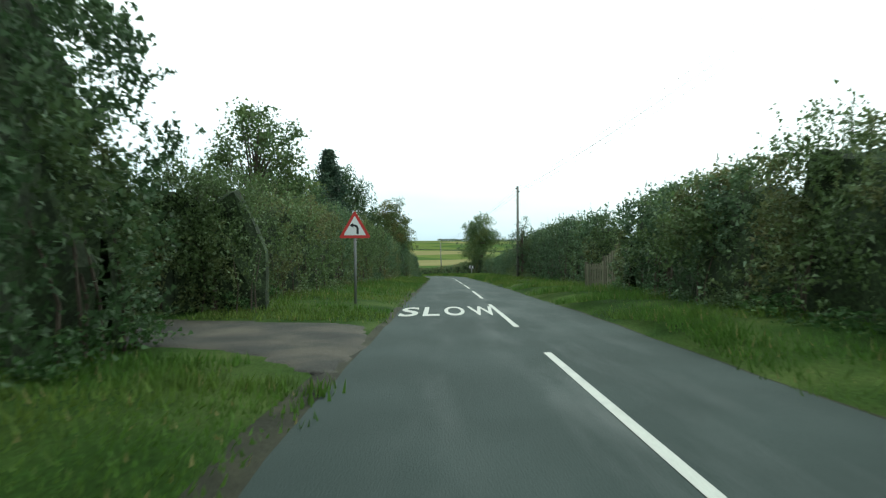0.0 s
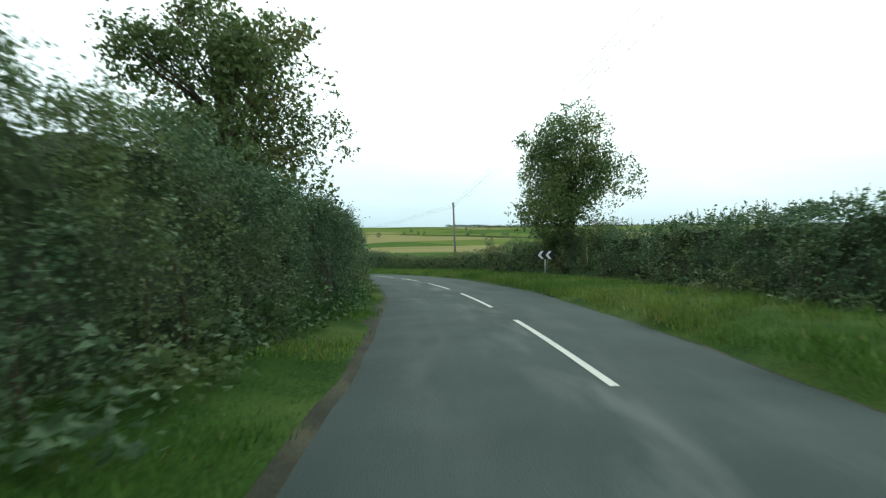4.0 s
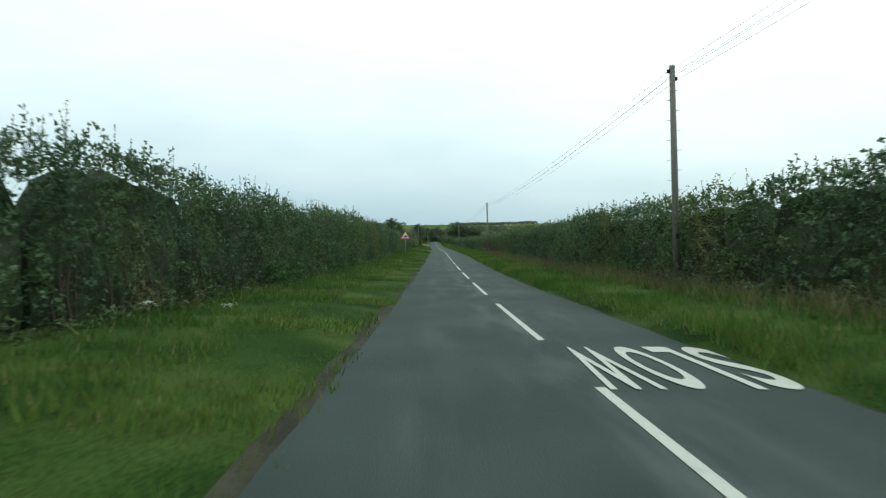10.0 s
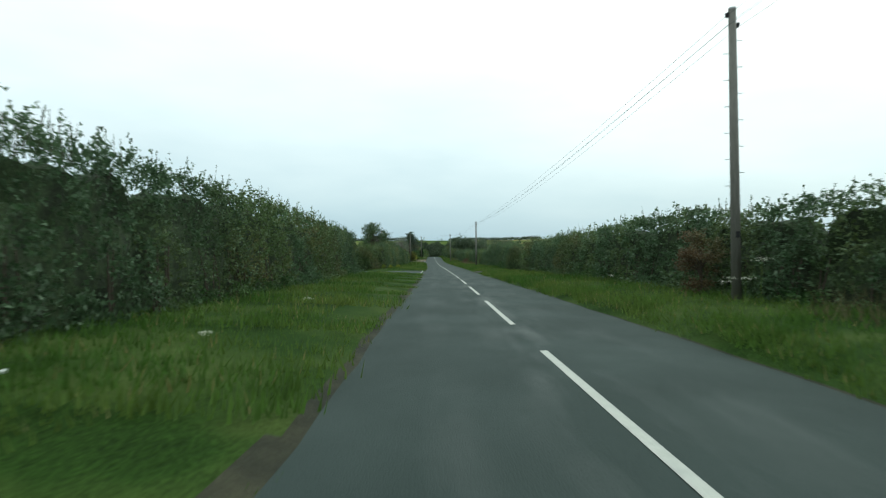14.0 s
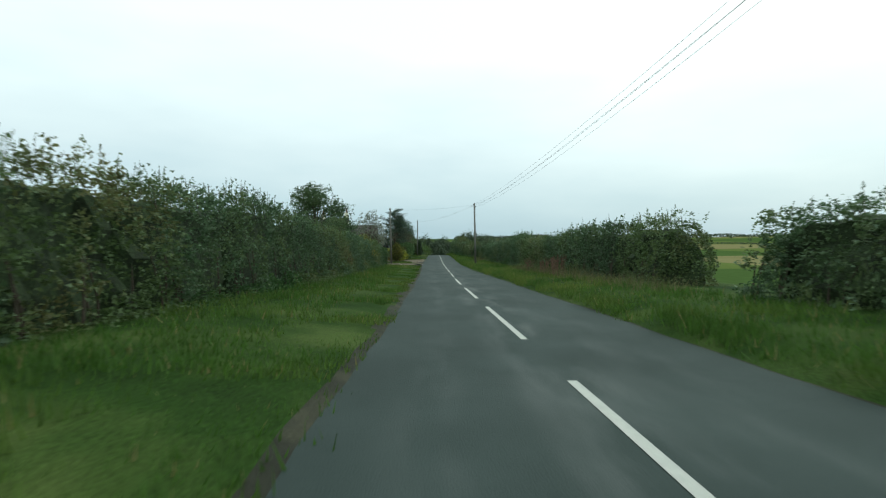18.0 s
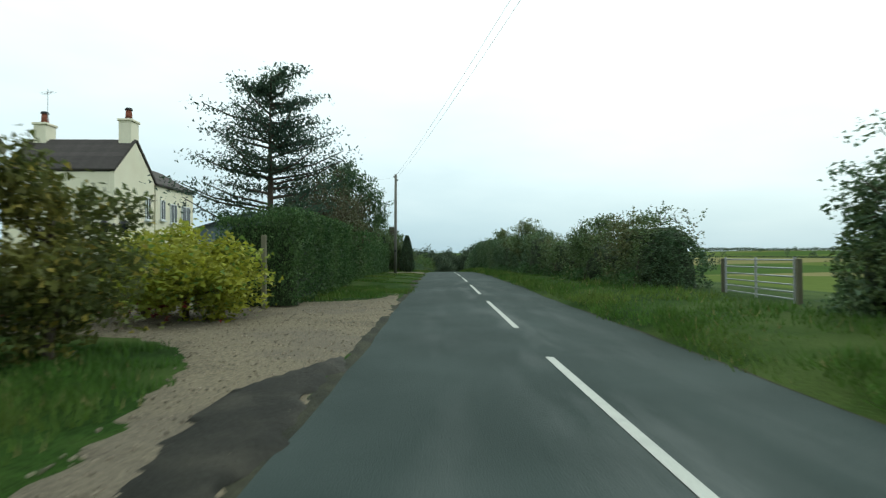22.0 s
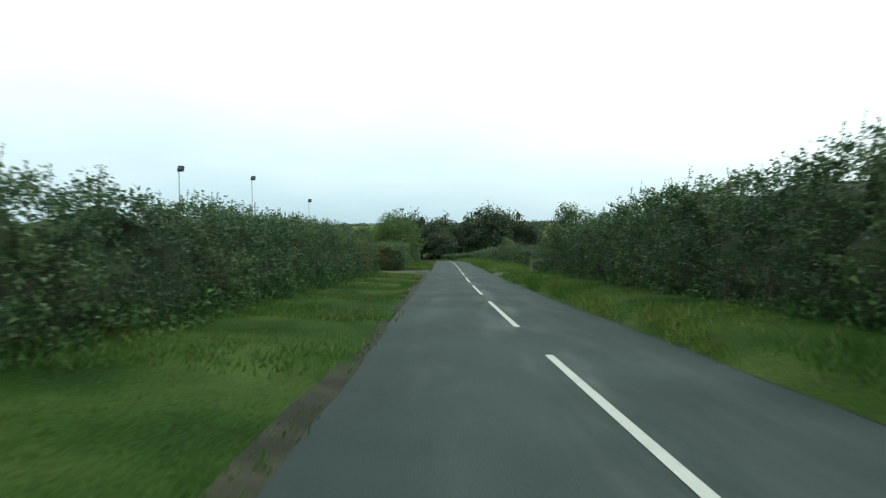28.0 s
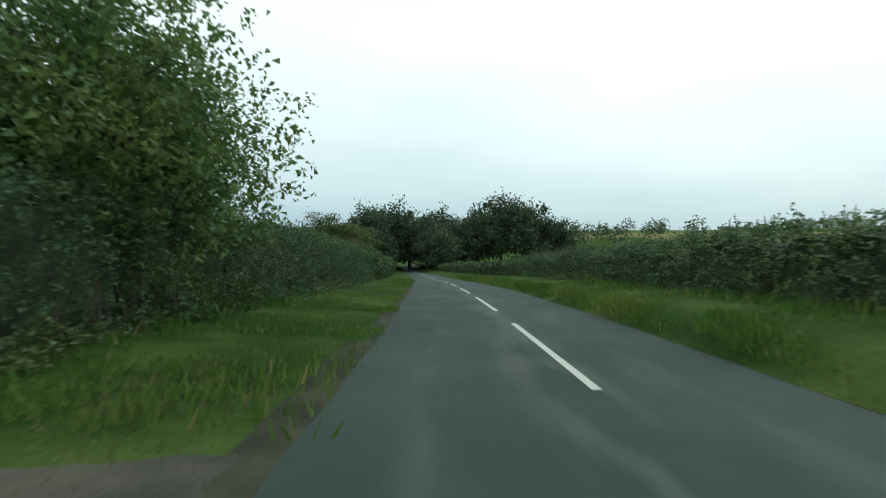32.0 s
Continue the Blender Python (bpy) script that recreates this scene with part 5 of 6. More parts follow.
def build_trees():
    plant("tree", T_ASH, 90.6, 11.1, "round-crowned ash tree standing over the bend", turn=20, scale=(0.97, 0.97, 1.08))
    plant("tree", T_AUT, 59, -5.4, "slender tree with leaves turning orange", scale=(1, 1, 1.02))
    plant("tree", T_AUT, 73.2, -4.9, "slender tree with leaves turning orange", turn=130, scale=(1.05, 1.05, 0.97))
    plant("fir_tree", T_FIR, 40, -8.0, "dark pointed fir behind the hedge", "fir", scale=(1.3, 1.3, 1))
    plant("tree", T_BIRCH, 26, -8.7, "light airy birch behind the hedge")
    plant("tree", T_OAK, 44.5, -7.8, "dense dark tree behind the hedge", turn=60, scale=(0.72, 0.72, 0.98))
    plant("tree", T_OAK, 33, -9.0, "dense dark tree behind the hedge", turn=160, scale=(0.8, 0.8, 0.7))
    plant("tree", T_OAK, 4, -8.6, "dense dark tree at the entrance", turn=220, scale=(0.95, 0.95, 1.0))
    plant("tree", T_BIRCH, 10, -9.5, "light airy birch at the entrance", turn=70)
    plant("shrub", T_AIRY, 41.8, 6.5, "airy leafy shrub grown up round the pole", "shrub", scale=(0.95, 0.95, 0.98))
    for s, lat, k in ((9, 7.2, 0.86), (13, 6.9, 0.97), (17, 7.4, 0.85), (2, 7.5, 0.8)):
        plant("shrub", T_SHRUB, s, lat, "straggling shrub above the roadside hedge", "shrub", turn=s * 40, scale=(k, k, k * 1.02), group="straggling shrubs")
    plant("tree", T_OAK, 351.4, -15.1, "large dark oak behind the garden", turn=10, scale=(1.12, 1.12, 1.16))
    plant("tree", T_SILVER, 347.5, -7.4, "silvery thin-leaved garden tree", turn=30, scale=(1.12, 1.12, 1.14))
    plant("shrub", T_PLUM, 346.3, -7.5, "brownish shrub behind the clipped hedge block", "shrub", turn=80, scale=(0.72, 0.72, 0.74))
    plant("shrub", T_RUSSET, 221.3, 7.0, "russet shrub with leaves turning red in the hedge", "shrub", up=0.25, scale=(0.8, 0.8, 0.85))
    plant("tree", T_PLUM, 340.5, -7.4, "purplish garden tree over the hedge", scale=(0.9, 0.9, 0.75))
    plant("tree", T_OAK, 336, -9.5, "dark tree over the hedge", turn=90, scale=(0.6, 0.6, 0.55))
    plant("shrub", T_BUSH, 358.2, -4.9, "round garden bush with yellowing leaves", "shrub", scale=(1.1, 1.1, 1.12))
    for s, lat, k, z in ((352.6, -6.75, 0.6, 0.62), (353.8, -6.6, 0.62, 0.66), (355.0, -6.8, 0.58, 0.55), (356.9, -7.3, 0.4, 0.62), (351.9, -6.9, 0.6, 0.7)):
        plant("shrub", T_SHRUB, s, lat, "dense green shrub against the timber barn", "shrub", turn=s * 57, scale=(k, k, z), group="barn shrubs")
    plant("shrub", T_BUSH, 329.6, -6.3, "yellowing shrub growing through the hedge", "shrub", turn=33, scale=(1.2, 1.2, 1.22))
    plant("shrub", T_SHRUB, 351.3, -8.1, "leafy shrub against the timber barn", "shrub", turn=75, scale=(0.6, 0.6, 0.95))
    plant("shrub", T_SHRUB, 349.6, -8.9, "leafy shrub against the timber barn", "shrub", turn=10, scale=(0.7, 0.7, 0.9))
    plant("shrub", T_SHRUB, 349.2, -11.2, "leafy shrub against the timber barn", "shrub", turn=190, scale=(0.9, 0.9, 1.0))
    plant("shrub", T_YELLOW, 362.6, -5.2, "bright yellow-green shrub beside the shingle", "shrub", scale=(1.25, 1.25, 1))
    plant("shrub", T_YELLOW, 363.2, -6.4, "bright yellow-green shrub beside the shingle", "shrub", turn=70, scale=(0.9, 0.9, 0.95))
    plant("pine_tree", T_PINE, 371.5, -6.2, "spreading layered pine in the garden", "pine", scale=(0.95, 0.95, 1.02))
    plant("tree", T_PLUM, 377, -5.4, "dark reddish tree behind the clipped hedge", turn=20, scale=(1.05, 1.05, 1.05))
    plant("tree", T_PLUM, 383.5, -6.0, "dark reddish tree behind the clipped hedge", turn=140, scale=(1.0, 1.0, 1.0))
    plant("tree", T_OAK, 389.6, -6.3, "dense evergreen tree behind the clipped hedge", turn=40, scale=(0.68, 0.68, 0.82))
    plant("cypress", T_CYP, 403.4, -2.9, "dark columnar cypress by the yard entrance", "cypress", group="cypresses")
    plant("cypress", T_CYP, 404.5, -3.1, "dark columnar cypress by the yard entrance", "cypress", scale=(0.9, 0.9, 0.93), turn=80, group="cypresses")
    plant("cypress", T_CYP, 394.1, -4.25, "dark columnar cypress by the yard entrance", "cypress", scale=(0.55, 0.55, 0.82), turn=40, group="cypresses")
    for s, lat, k, z in ((404.5, -5.6, 1.05, 1.15), (405.5, -6.9, 0.9, 1.25), (407.5, -5.4, 1.0, 0.95), (404.8, -8.2, 0.55, 0.5), (404.2, -9.2, 0.5, 0.45), (405.6, -8.8, 0.6, 0.6), (404.2, -6.4, 0.9, 1.05)):
        plant("shrub", T_SHRUB, s, lat, "tall mixed shrub at the yard's edge", "shrub", turn=s * 31, scale=(k, k, z), group="yard shrubs")
    plant("tree", T_YOUNG, 413.5, -6.8, "thin young ash above the hedge", scale=(1, 1, 1.15))
    plant("tree", T_YOUNG, 430.5, -6.5, "thin young ash above the hedge", turn=90, scale=(1.1, 1.1, 1.05))
    plant("shrub", T_SHRUB, 421.6, -5.5, "ivy-grown shrub beside the ruined stack", "shrub", scale=(0.8, 0.8, 1.45))
    plant("tree", T_YOUNG, 459, -5.8, "small round tree standing in the hedge", turn=20, scale=(1.2, 1.2, 0.85))
    plant("tree", T_WILLOW, 547.0, -7.5, "broad leafy tree beside the road", scale=(1.1, 1.15, 1.1))
    plant("tree", T_WILLOW, 551.5, -8.6, "broad leafy tree beside the road", turn=100, scale=(0.75, 0.75, 0.85))
    plant("tree", T_AUT, 590, -9.0, "tree with yellowing crown further along", turn=200, scale=(1.3, 1.3, 0.8))
    plant("shrub", T_AIRY, 360.0, 8.0, "tall airy shrub beside the field gate", "shrub", turn=50, scale=(1.15, 1.15, 0.74))
    plant("shrub", T_SHRUB, 359.2, 8.2, "bushy shrub beside the field gate", "shrub", scale=(0.85, 0.85, 0.62))
    plant("shrub", T_SHRUB, 270.4, -8.3, "tall bushy end of the hedge by the side road", "shrub", turn=120, scale=(0.95, 0.95, 0.86))
    for s, lat, k in ((270.2, -5.9, 0.22), (271.6, -5.2, 0.18), (273.4, -4.4, 0.2)):
        plant("weed", T_YELLOW, s, lat, "yellow-leaved weed at the hedge foot", "weed", turn=s * 70, scale=(k, k, k * 1.1), group="yellow weeds")
    plant("shrub", T_SHRUB, 389.0, 6.5, "tall bushy shrub in the hedge", "shrub", turn=60, scale=(1.0, 1.0, 1.05))
    plant("shrub", T_SHRUB, 490.8, 7.6, "tall bushy dark shrub rising from the hedge", "shrub", turn=30, scale=(0.95, 0.95, 1.18))
    plant("shrub", T_SHRUB, 404.5, 6.6, "tall bushy dark shrub rising from the hedge", "shrub", turn=110, scale=(1.1, 1.1, 1.15))
    plant("shrub", T_SHRUB, 375.5, 7.2, "tall bushy shrub in the hedge", "shrub", turn=200, scale=(0.85, 0.85, 0.85))
    plant("shrub", T_SHRUB, 524.5, 7.8, "bush standing out of the low hedge", "shrub", turn=30, scale=(0.7, 0.7, 0.85))
    for s, lat, k, z in ((533.4, -5.6, 0.6, 0.66), (505.9, -5.2, 0.75, 0.66), (506.6, -4.6, 0.7, 0.6), (12.9, -5.5, 0.65, 0.8)):
        plant("shrub", T_SHRUB, s, lat, "bushy leafy end of the hedge at an entrance", "shrub", turn=s * 23, scale=(k, k, z), group="hedge end shrubs")
    # woods at the end of the road
    r = random.Random(12)
    for s, lat, z, fir in ((700, -12, 0.92, 0), (706, 6, 0.80, 0), (712, 15, 0.75, 0), (716, 24, 0.9, 0), (722, 33, 1.15, 0), (728, 43, 1.1, 0), (732, 54, 0.85, 0), (712, -5, 1.0, 0), (716, 1, 0.85, 0), (718, -18, 0.75, 0), (722, -28, 0.7, 0), (728, 12, 0.95, 0), (734, 26, 0.9, 0), (738, 64, 0.55, 1), (730, -44, 0.7, 0), (690, 9, 0.62, 0), (692, -9, 0.6, 0), (736, 2, 0.9, 1)):
        plant("fir_tree" if fir else "tree", T_FIRFAR if fir else T_BIGW, s, lat, "tall dark tree in the wood across the road's end", "tree", up=-1.0, turn=r.uniform(0, 360), scale=(z * 1.25, z * 1.25, z * 1.25), group="wood at the road's end")
    for s, lat, k in ((655, -14, 1.35), (640, -10, 1.0), (668, -20, 1.5)):
        plant("tree", T_AUT, s, lat, "broad tree turning yellow by the far hedge", turn=s, scale=(k * 1.5, k * 1.5, k))
build_trees()

# ---- far trees and woods ----
def build_far():
    r = np.random.default_rng(33)
    C, S = [], []
    def clump(x, y, h, w, n, k=0.3):
        z = float(land_height(np.array(x), np.array(y)))
        q = r.normal(size=(n, 3)); q /= np.linalg.norm(q, axis=1)[:, None]
        q *= r.random((n, 1)) ** 0.4
        C.append(np.array([x, y, z + h * 0.52]) + q * np.array([w, w, h * 0.55]))
        S.append(np.full(n, w * k))
    # hedgerows between the far fields
    for k in range(24):
        a = r.uniform(-0.75, 1.25)
        d = r.uniform(180, 1100)
        x0, y0 = -40 + d * math.sin(a), 120 + d * math.cos(a)
        if np.min(np.hypot(LX - x0, LY - y0)) < 70:
            continue
        t = r.choice((0.52, 0.52 + 1.57)) + r.normal(0, 0.12)
        L = r.uniform(90, 260)
        for q in np.arange(-L / 2, L / 2, 1.9):
            x, y = x0 + math.sin(t) * q, y0 + math.cos(t) * q
            gap = np.hypot(LX - x, LY - y)
            if np.min(gap) < (300 if LS[int(np.argmin(gap))] > 430 else 45):
                continue
            big = r.random() < 0.03
            clump(x, y, r.uniform(6, 9) if big else r.uniform(1.7, 2.3), r.uniform(3.0, 4.2) if big else r.uniform(1.5, 2.0), 220 if big else 26, 0.2 if big else 0.42)
    for k in range(60):
        a, d = r.uniform(-0.9, 1.3), r.uniform(250, 1500)
        x, y = -40 + d * math.sin(a), 120 + d * math.cos(a)
        if np.min(np.hypot(LX - x, LY - y)) > 60:
            clump(x, y, r.uniform(6, 10), r.uniform(3.0, 4.6), 300, 0.19)
    # woods and village trees across the vale beyond the road's end
    for k in range(420):
        q = r.uniform(-520, 170)
        d = r.uniform(60, 420)
        e = spot(740, 0)
        hx, hy = math.sin(LH[-1]), math.cos(LH[-1])
        x, y = e.x + hx * d + hy * q, e.y + hy * d - hx * q
        if abs(q) < 90 and d > 200:
            continue
        clump(x, y, r.uniform(7, 12), r.uniform(4, 6.5), 120, 0.25)
    # wooded skyline
    for a in np.arange(-1.35, 1.5, 0.004):
        if a > 0.0 or math.sin(a * 7) + math.sin(a * 17 + 1) > -0.35:
            d = 1900 + 260 * math.sin(a * 5)
            clump(-120 + d * math.sin(a), 250 + d * math.cos(a), r.uniform(8, 12), r.uniform(9, 14), 60)
    C, S = np.concatenate(C), np.concatenate(S)
    v, f = leaf_quads(C, S * r.uniform(0.7, 1.3, len(S)), r, aspect=0.8)
    tagged(new("far_woods", mesh_of("far_woods", v, f, M_WOODS)), "far hedgerows, field trees and wooded skyline", "woods", kind="stuff")
build_far()

# ---- poles and wires ----
POLE_M = bm_mesh("pole", rod(0.115, 0.082, 7.6, 14, (0, 0, -0.3)), M_POLE, smooth=True)
BOLT_M = bm_mesh("step_bolt", rod(0.009, 0.009, 0.15, 6), M_STEEL)
CAP_M = bm_mesh("pole_cap", rod(0.092, 0.08, 0.05, 14), M_STEEL)
INS_M = bm_mesh("insulator", rod(0.035, 0.05, 0.11, 10), M_IRON)
PLATE_M = bm_mesh("number_plate", box(0.10, 0.012, 0.16, 0.003), M_BLACK_P)

def pole(s, lat, height, label, lean=0.0):
    m = along(s, lat, bank_up(s, lat, 0) - 0.05)
    t = thing("telegraph_pole", m @ Matrix.Rotation(radians(lean), 4, "Y") @ Matrix.Diagonal((1, 1, height / 7.3, 1)), label, "pole", "roadside poles")
    part("shaft", POLE_M, t)
    part("pole_cap", CAP_M, t, Matrix.Translation((0, 0, 7.3)), "weathered metal cap")
    for k in range(12):
        z = 2.9 + 0.33 * k
        side = 1 if k % 2 else -1
        part("step_bolt", BOLT_M, t, Matrix.Translation((0.07 * side, 0, z)) @ Matrix.Rotation(radians(90 * side), 4, "Y"), "thin steel climbing step" if k == 0 else "")
    for k, z in enumerate((7.1, 6.85)):
        part("insulator", INS_M, t, Matrix.Translation((0.12 if k else -0.12, 0, z)))
    part("number_plate", PLATE_M, t, Matrix.Translation((0, -0.112, 1.6)))
    return (m @ Matrix.Rotation(radians(lean), 4, "Y")) @ Vector((0, 0, height))

TOPS = [pole(-14, 7.5, 7.0, "tall round wooden pole with climbing steps"),
        pole(42.0, 6.2, 7.1, "tall wooden pole rising out of a shrub"),
        pole(109.0, 9.95, 6.5, "tall wooden pole beside the low hedge", -2.0),
        pole(163.0, 7.5, 6.75, "tall wooden pole in front of the hedge", -2.0),
        pole(219.5, 6.95, 6.75, "tall wooden pole in rough grass", -0.8),
        pole(286.0, 6.2, 6.45, "tall wooden pole on the grass bank"),
        pole(342.0, 4.95, 6.9, "tall weathered wooden pole on the verge", -0.8)]
TOP_H = pole(351.0, -5.2, 7.2, "wooden pole on the lawn between the drives", -1.0)
TOP_I = pole(389.6, -3.0, 7.0, "tall grey wooden pole by the clipped hedge", 0.5)

def wire(a, b, sag, off, name="overhead_wire"):
    cu = bpy.data.curves.new(name, "CURVE")
    cu.dimensions, cu.bevel_depth, cu.bevel_resolution = "3D", 0.0042, 1
    sp = cu.splines.new("POLY")
    n = 17
    sp.points.add(n - 1)
    d = (b - a)
    across = Vector((d.y, -d.x, 0)).normalized() * off
    for i in range(n):
        t = i / (n - 1)
        q = a + d * t + across
        sp.points[i].co = (q.x, q.y, q.z - sag * 4 * t * (1 - t), 1)
    cu.materials.append(M_WIRE)
    ob = bpy.data.objects.new(name, cu)
    scene.collection.objects.link(ob)
    bpy.context.view_layer.update()
    me = bpy.data.meshes.new_from_object(ob.evaluated_get(bpy.context.evaluated_depsgraph_get()))
    bpy.data.objects.remove(ob)
    tagged(new(name, me), "thin black overhead wire sagging between wooden poles", "wire", "overhead wires")

for a, b in zip(TOPS, TOPS[1:]):
    for k, (off, dz) in enumerate(((-0.14, -0.15), (0.14, -0.15), (-0.14, -0.4), (0.14, -0.4))):
        wire(a + Vector((0, 0, dz)), b + Vector((0, 0, dz)), 0.55 + 0.1 * (k % 2), off)
wire(TOPS[-1] + Vector((0, 0, -0.2)), TOP_H + Vector((0, 0, -0.2)), 0.2, 0.0)
for off in (-0.1, 0.1):
    wire(TOPS[-1] + Vector((0, 0, -0.2)), TOP_I + Vector((0, 0, -0.2)), 0.5, off)
wire(TOP_I + Vector((0, 0, -0.2)), spot(382, -14.9, 5.6), 0.3, 0.0)

# ---- road signs ----
def tri_points(w, r=0.0):
    h = w * 0.866
    pts = []
    for cx, cz, a0 in ((-w / 2, 0, 210), (w / 2, 0, -30), (0, h, 90)):
        d = Vector((0 - cx, h / 3 - cz)).normalized() * r * 2
        for a in (-60, -30, 0, 30, 60):
            q = radians(a0 + a)
            pts.append((cx + d.x + r * math.cos(q), cz + d.y + r * math.sin(q)))
    return pts

def triangle_sign(s, lat, low, size, post_label, label, symbol, turn=0):
    """A red-edged triangle on a grey post; low: height of the plate's lower edge."""
    t = thing("road_sign", along(s, lat, bank_up(s, lat, 0) - 0.05, turn), label, "road sign", "warning signs")
    part("post", bm_mesh("post", rod(0.038, 0.038, low + size * 0.75, 12, (0, 0, -0.2)), M_POST, smooth=True), t, label=post_label)
    plate = part("plate", bm_mesh("plate", prism(tri_points(size, 0.035), 0.006), M_RED_P), t, Matrix.Translation((0, -0.052, low)), "red border of the warning triangle")
    inner = bm_mesh("panel", prism([(x * 0.70, z * 0.70 + size * 0.090) for x, z in tri_points(size, 0.02)], 0.003), M_WHITE_P)
    part("panel", inner, plate, Matrix.Translation((0, -0.0045, 0)), "white reflective panel")
    for pts in symbol:
        part("symbol", bm_mesh("symbol", prism([(x * size, z * size) for x, z in pts], 0.003), M_BLACK_P), plate, Matrix.Translation((0, -0.009, 0)), "black pictogram")
    for z in (0.12, 0.5):
        part("clip", bm_mesh("clip", box(0.11, 0.05, 0.03, 0.004), M_STEEL), t, Matrix.Translation((0, -0.025, low + z * size)))

BEND = [[(0.05, 0.13), (0.12, 0.13), (0.12, 0.30), (0.10, 0.36), (0.05, 0.41), (-0.02, 0.43), (-0.05, 0.43), (-0.05, 0.475), (-0.17, 0.40), (-0.05, 0.325), (-0.05, 0.365), (0.0, 0.36), (0.04, 0.33), (0.05, 0.29)]]
# a plain dark device: long body on four bars with a raised block
DEVICE = [[(-0.17, 0.24), (-0.15, 0.20), (0.12, 0.20), (0.15, 0.26), (0.20, 0.33), (0.16, 0.36), (0.10, 0.29), (-0.13, 0.29)],
          [(-0.15, 0.10), (-0.12, 0.10), (-0.10, 0.21), (-0.14, 0.21)], [(-0.09, 0.10), (-0.06, 0.10), (-0.07, 0.21), (-0.11, 0.21)],
          [(0.05, 0.10), (0.08, 0.10), (0.10, 0.21), (0.06, 0.21)], [(0.13, 0.11), (0.16, 0.11), (0.13, 0.21), (0.10, 0.21)],
          [(-0.05, 0.285), (0.03, 0.285), (0.035, 0.40), (-0.03, 0.40)]]
triangle_sign(15.3, -2.33, 1.9, 0.9, "galvanised sign post in the grass", "red and white triangular bend warning sign on a grey post", BEND, 4)
triangle_sign(191.3, -2.55, 1.98, 0.9, "white-painted sign post in the grass", "red and white triangular warning sign with a dark device", DEVICE, 3)

def chevron_sign(s, lat):
    t = thing("chevron_sign", along(s, lat, bank_up(s, lat, 0) - 0.3, -18), "black board with white chevrons on a grey post", "road sign")
    part("post", bm_mesh("post", rod(0.045, 0.045, 1.75, 10, (0, 0, -0.1)), M_STEEL, smooth=True), t)
    board = part("board", bm_mesh("board", box(1.0, 0.02, 0.52, 0.004), M_BLACK_P), t, Matrix.Translation((0, -0.06, 1.18)), "black board")
    for x in (-0.33, 0.12):
        pts = [(x - 0.1, 0.26), (x + 0.08, 0.49), (x + 0.24, 0.49), (x + 0.06, 0.26), (x + 0.24, 0.03), (x + 0.08, 0.03)]
        part("chevron", bm_mesh("chevron", prism(pts, 0.004), M_WHITE_P), board, Matrix.Translation((0, -0.016, 0)), "white chevron")
chevron_sign(89.5, 9.0)

# ---- timber panels beside the road, right ----
def build_fence_panels():
    t = thing("fence_panel", along(20.8, 5.7, 0.15, 0), "weathered timber gate panel with a curved top", "fence")
    slat = bm_mesh("slat", box(0.115, 0.02, 1.0, 0.004), M_FENCE)
    n = 19
    for i in range(n):
        q = i / (n - 1)
        h = 1.02 if i < 6 else 1.0 + 0.95 * math.sin((i - 5) / (n - 6) * 1.5)
        part("slat", slat, t, Matrix.Translation((0.1 + i * 0.135, 0.3 + 0.12 * i, 0.05)) @ Matrix.Rotation(radians(40), 4, "Z") @ Matrix.Diagonal((1, 1, h, 1)))
    post = bm_mesh("post", box(0.12, 0.12, 1.0, 0.01), M_FENCE)
    for i, h in ((0, 1.15), (7, 1.35), (13, 1.85), (18, 2.0)):
        part("post", post, t, Matrix.Translation((0.1 + i * 0.135, 0.3 + 0.12 * i + 0.1, 0)) @ Matrix.Diagonal((1, 1, h, 1)))
    rail = bm_mesh("rail", box(3.3, 0.05, 0.09, 0.006), M_FENCE)
    for z in (0.3, 0.85):
        part("rail", rail, t, Matrix.Translation((1.32, 1.42, z)) @ Matrix.Rotation(radians(41.6), 4, "Z"))
build_fence_panels()

# ---- the cottage and its yard ----
def brick_pillar(s, lat, h, label):
    t = thing("brick_pillar", along(s, lat, bank_up(s, lat, 0) - 0.03), label, "gate pillar", "brick gate pillars")
    part("core", bm_mesh("core", box(0.43, 0.43, h, 0.0), M_MORTAR), t)
    b = bm_mesh("brick", box(0.212, 0.10, 0.062, 0.006), M_BUFF)
    rows = int(h / 0.075)
    for k in range(rows):
        for side in range(4):
            for j in (-1, 1):
                shift = (0.118 if k % 2 else 0.104) * j
                m = Matrix.Rotation(side * math.pi / 2, 4, "Z") @ Matrix.Translation((shift + (0.02 if k % 2 else -0.02), -0.182, 0.006 + k * 0.075))
                part("brick", b, t, m)
    part("coping", bm_mesh("coping", box(0.56, 0.56, 0.09, 0.02), M_STONE), t, Matrix.Translation((0, 0, h)), "stone coping")
brick_pillar(344.4, -5.5, 1.55, "buff brick gate pillar with a stone cap")
brick_pillar(350.4, -6.6, 1.55, "buff brick gate pillar with a stone cap")

def build_gate_between():
    t = thing("yard_gate", along(347.2, -8.0, 0.15, 62), "dark solid timber yard gate", "gate")
    b = bm_mesh("board", box(0.14, 0.03, 1.15, 0.004), M_TIMBER)
    for i in range(22):
        part("board", b, t, Matrix.Translation((-1.65 + i * 0.15, 0, 0.06)))
    for z in (0.25, 1.0):
        part("rail", bm_mesh("rail", box(3.3, 0.05, 0.1, 0.005), M_TIMBER), t, Matrix.Translation((0, 0.04, z)))
build_gate_between()

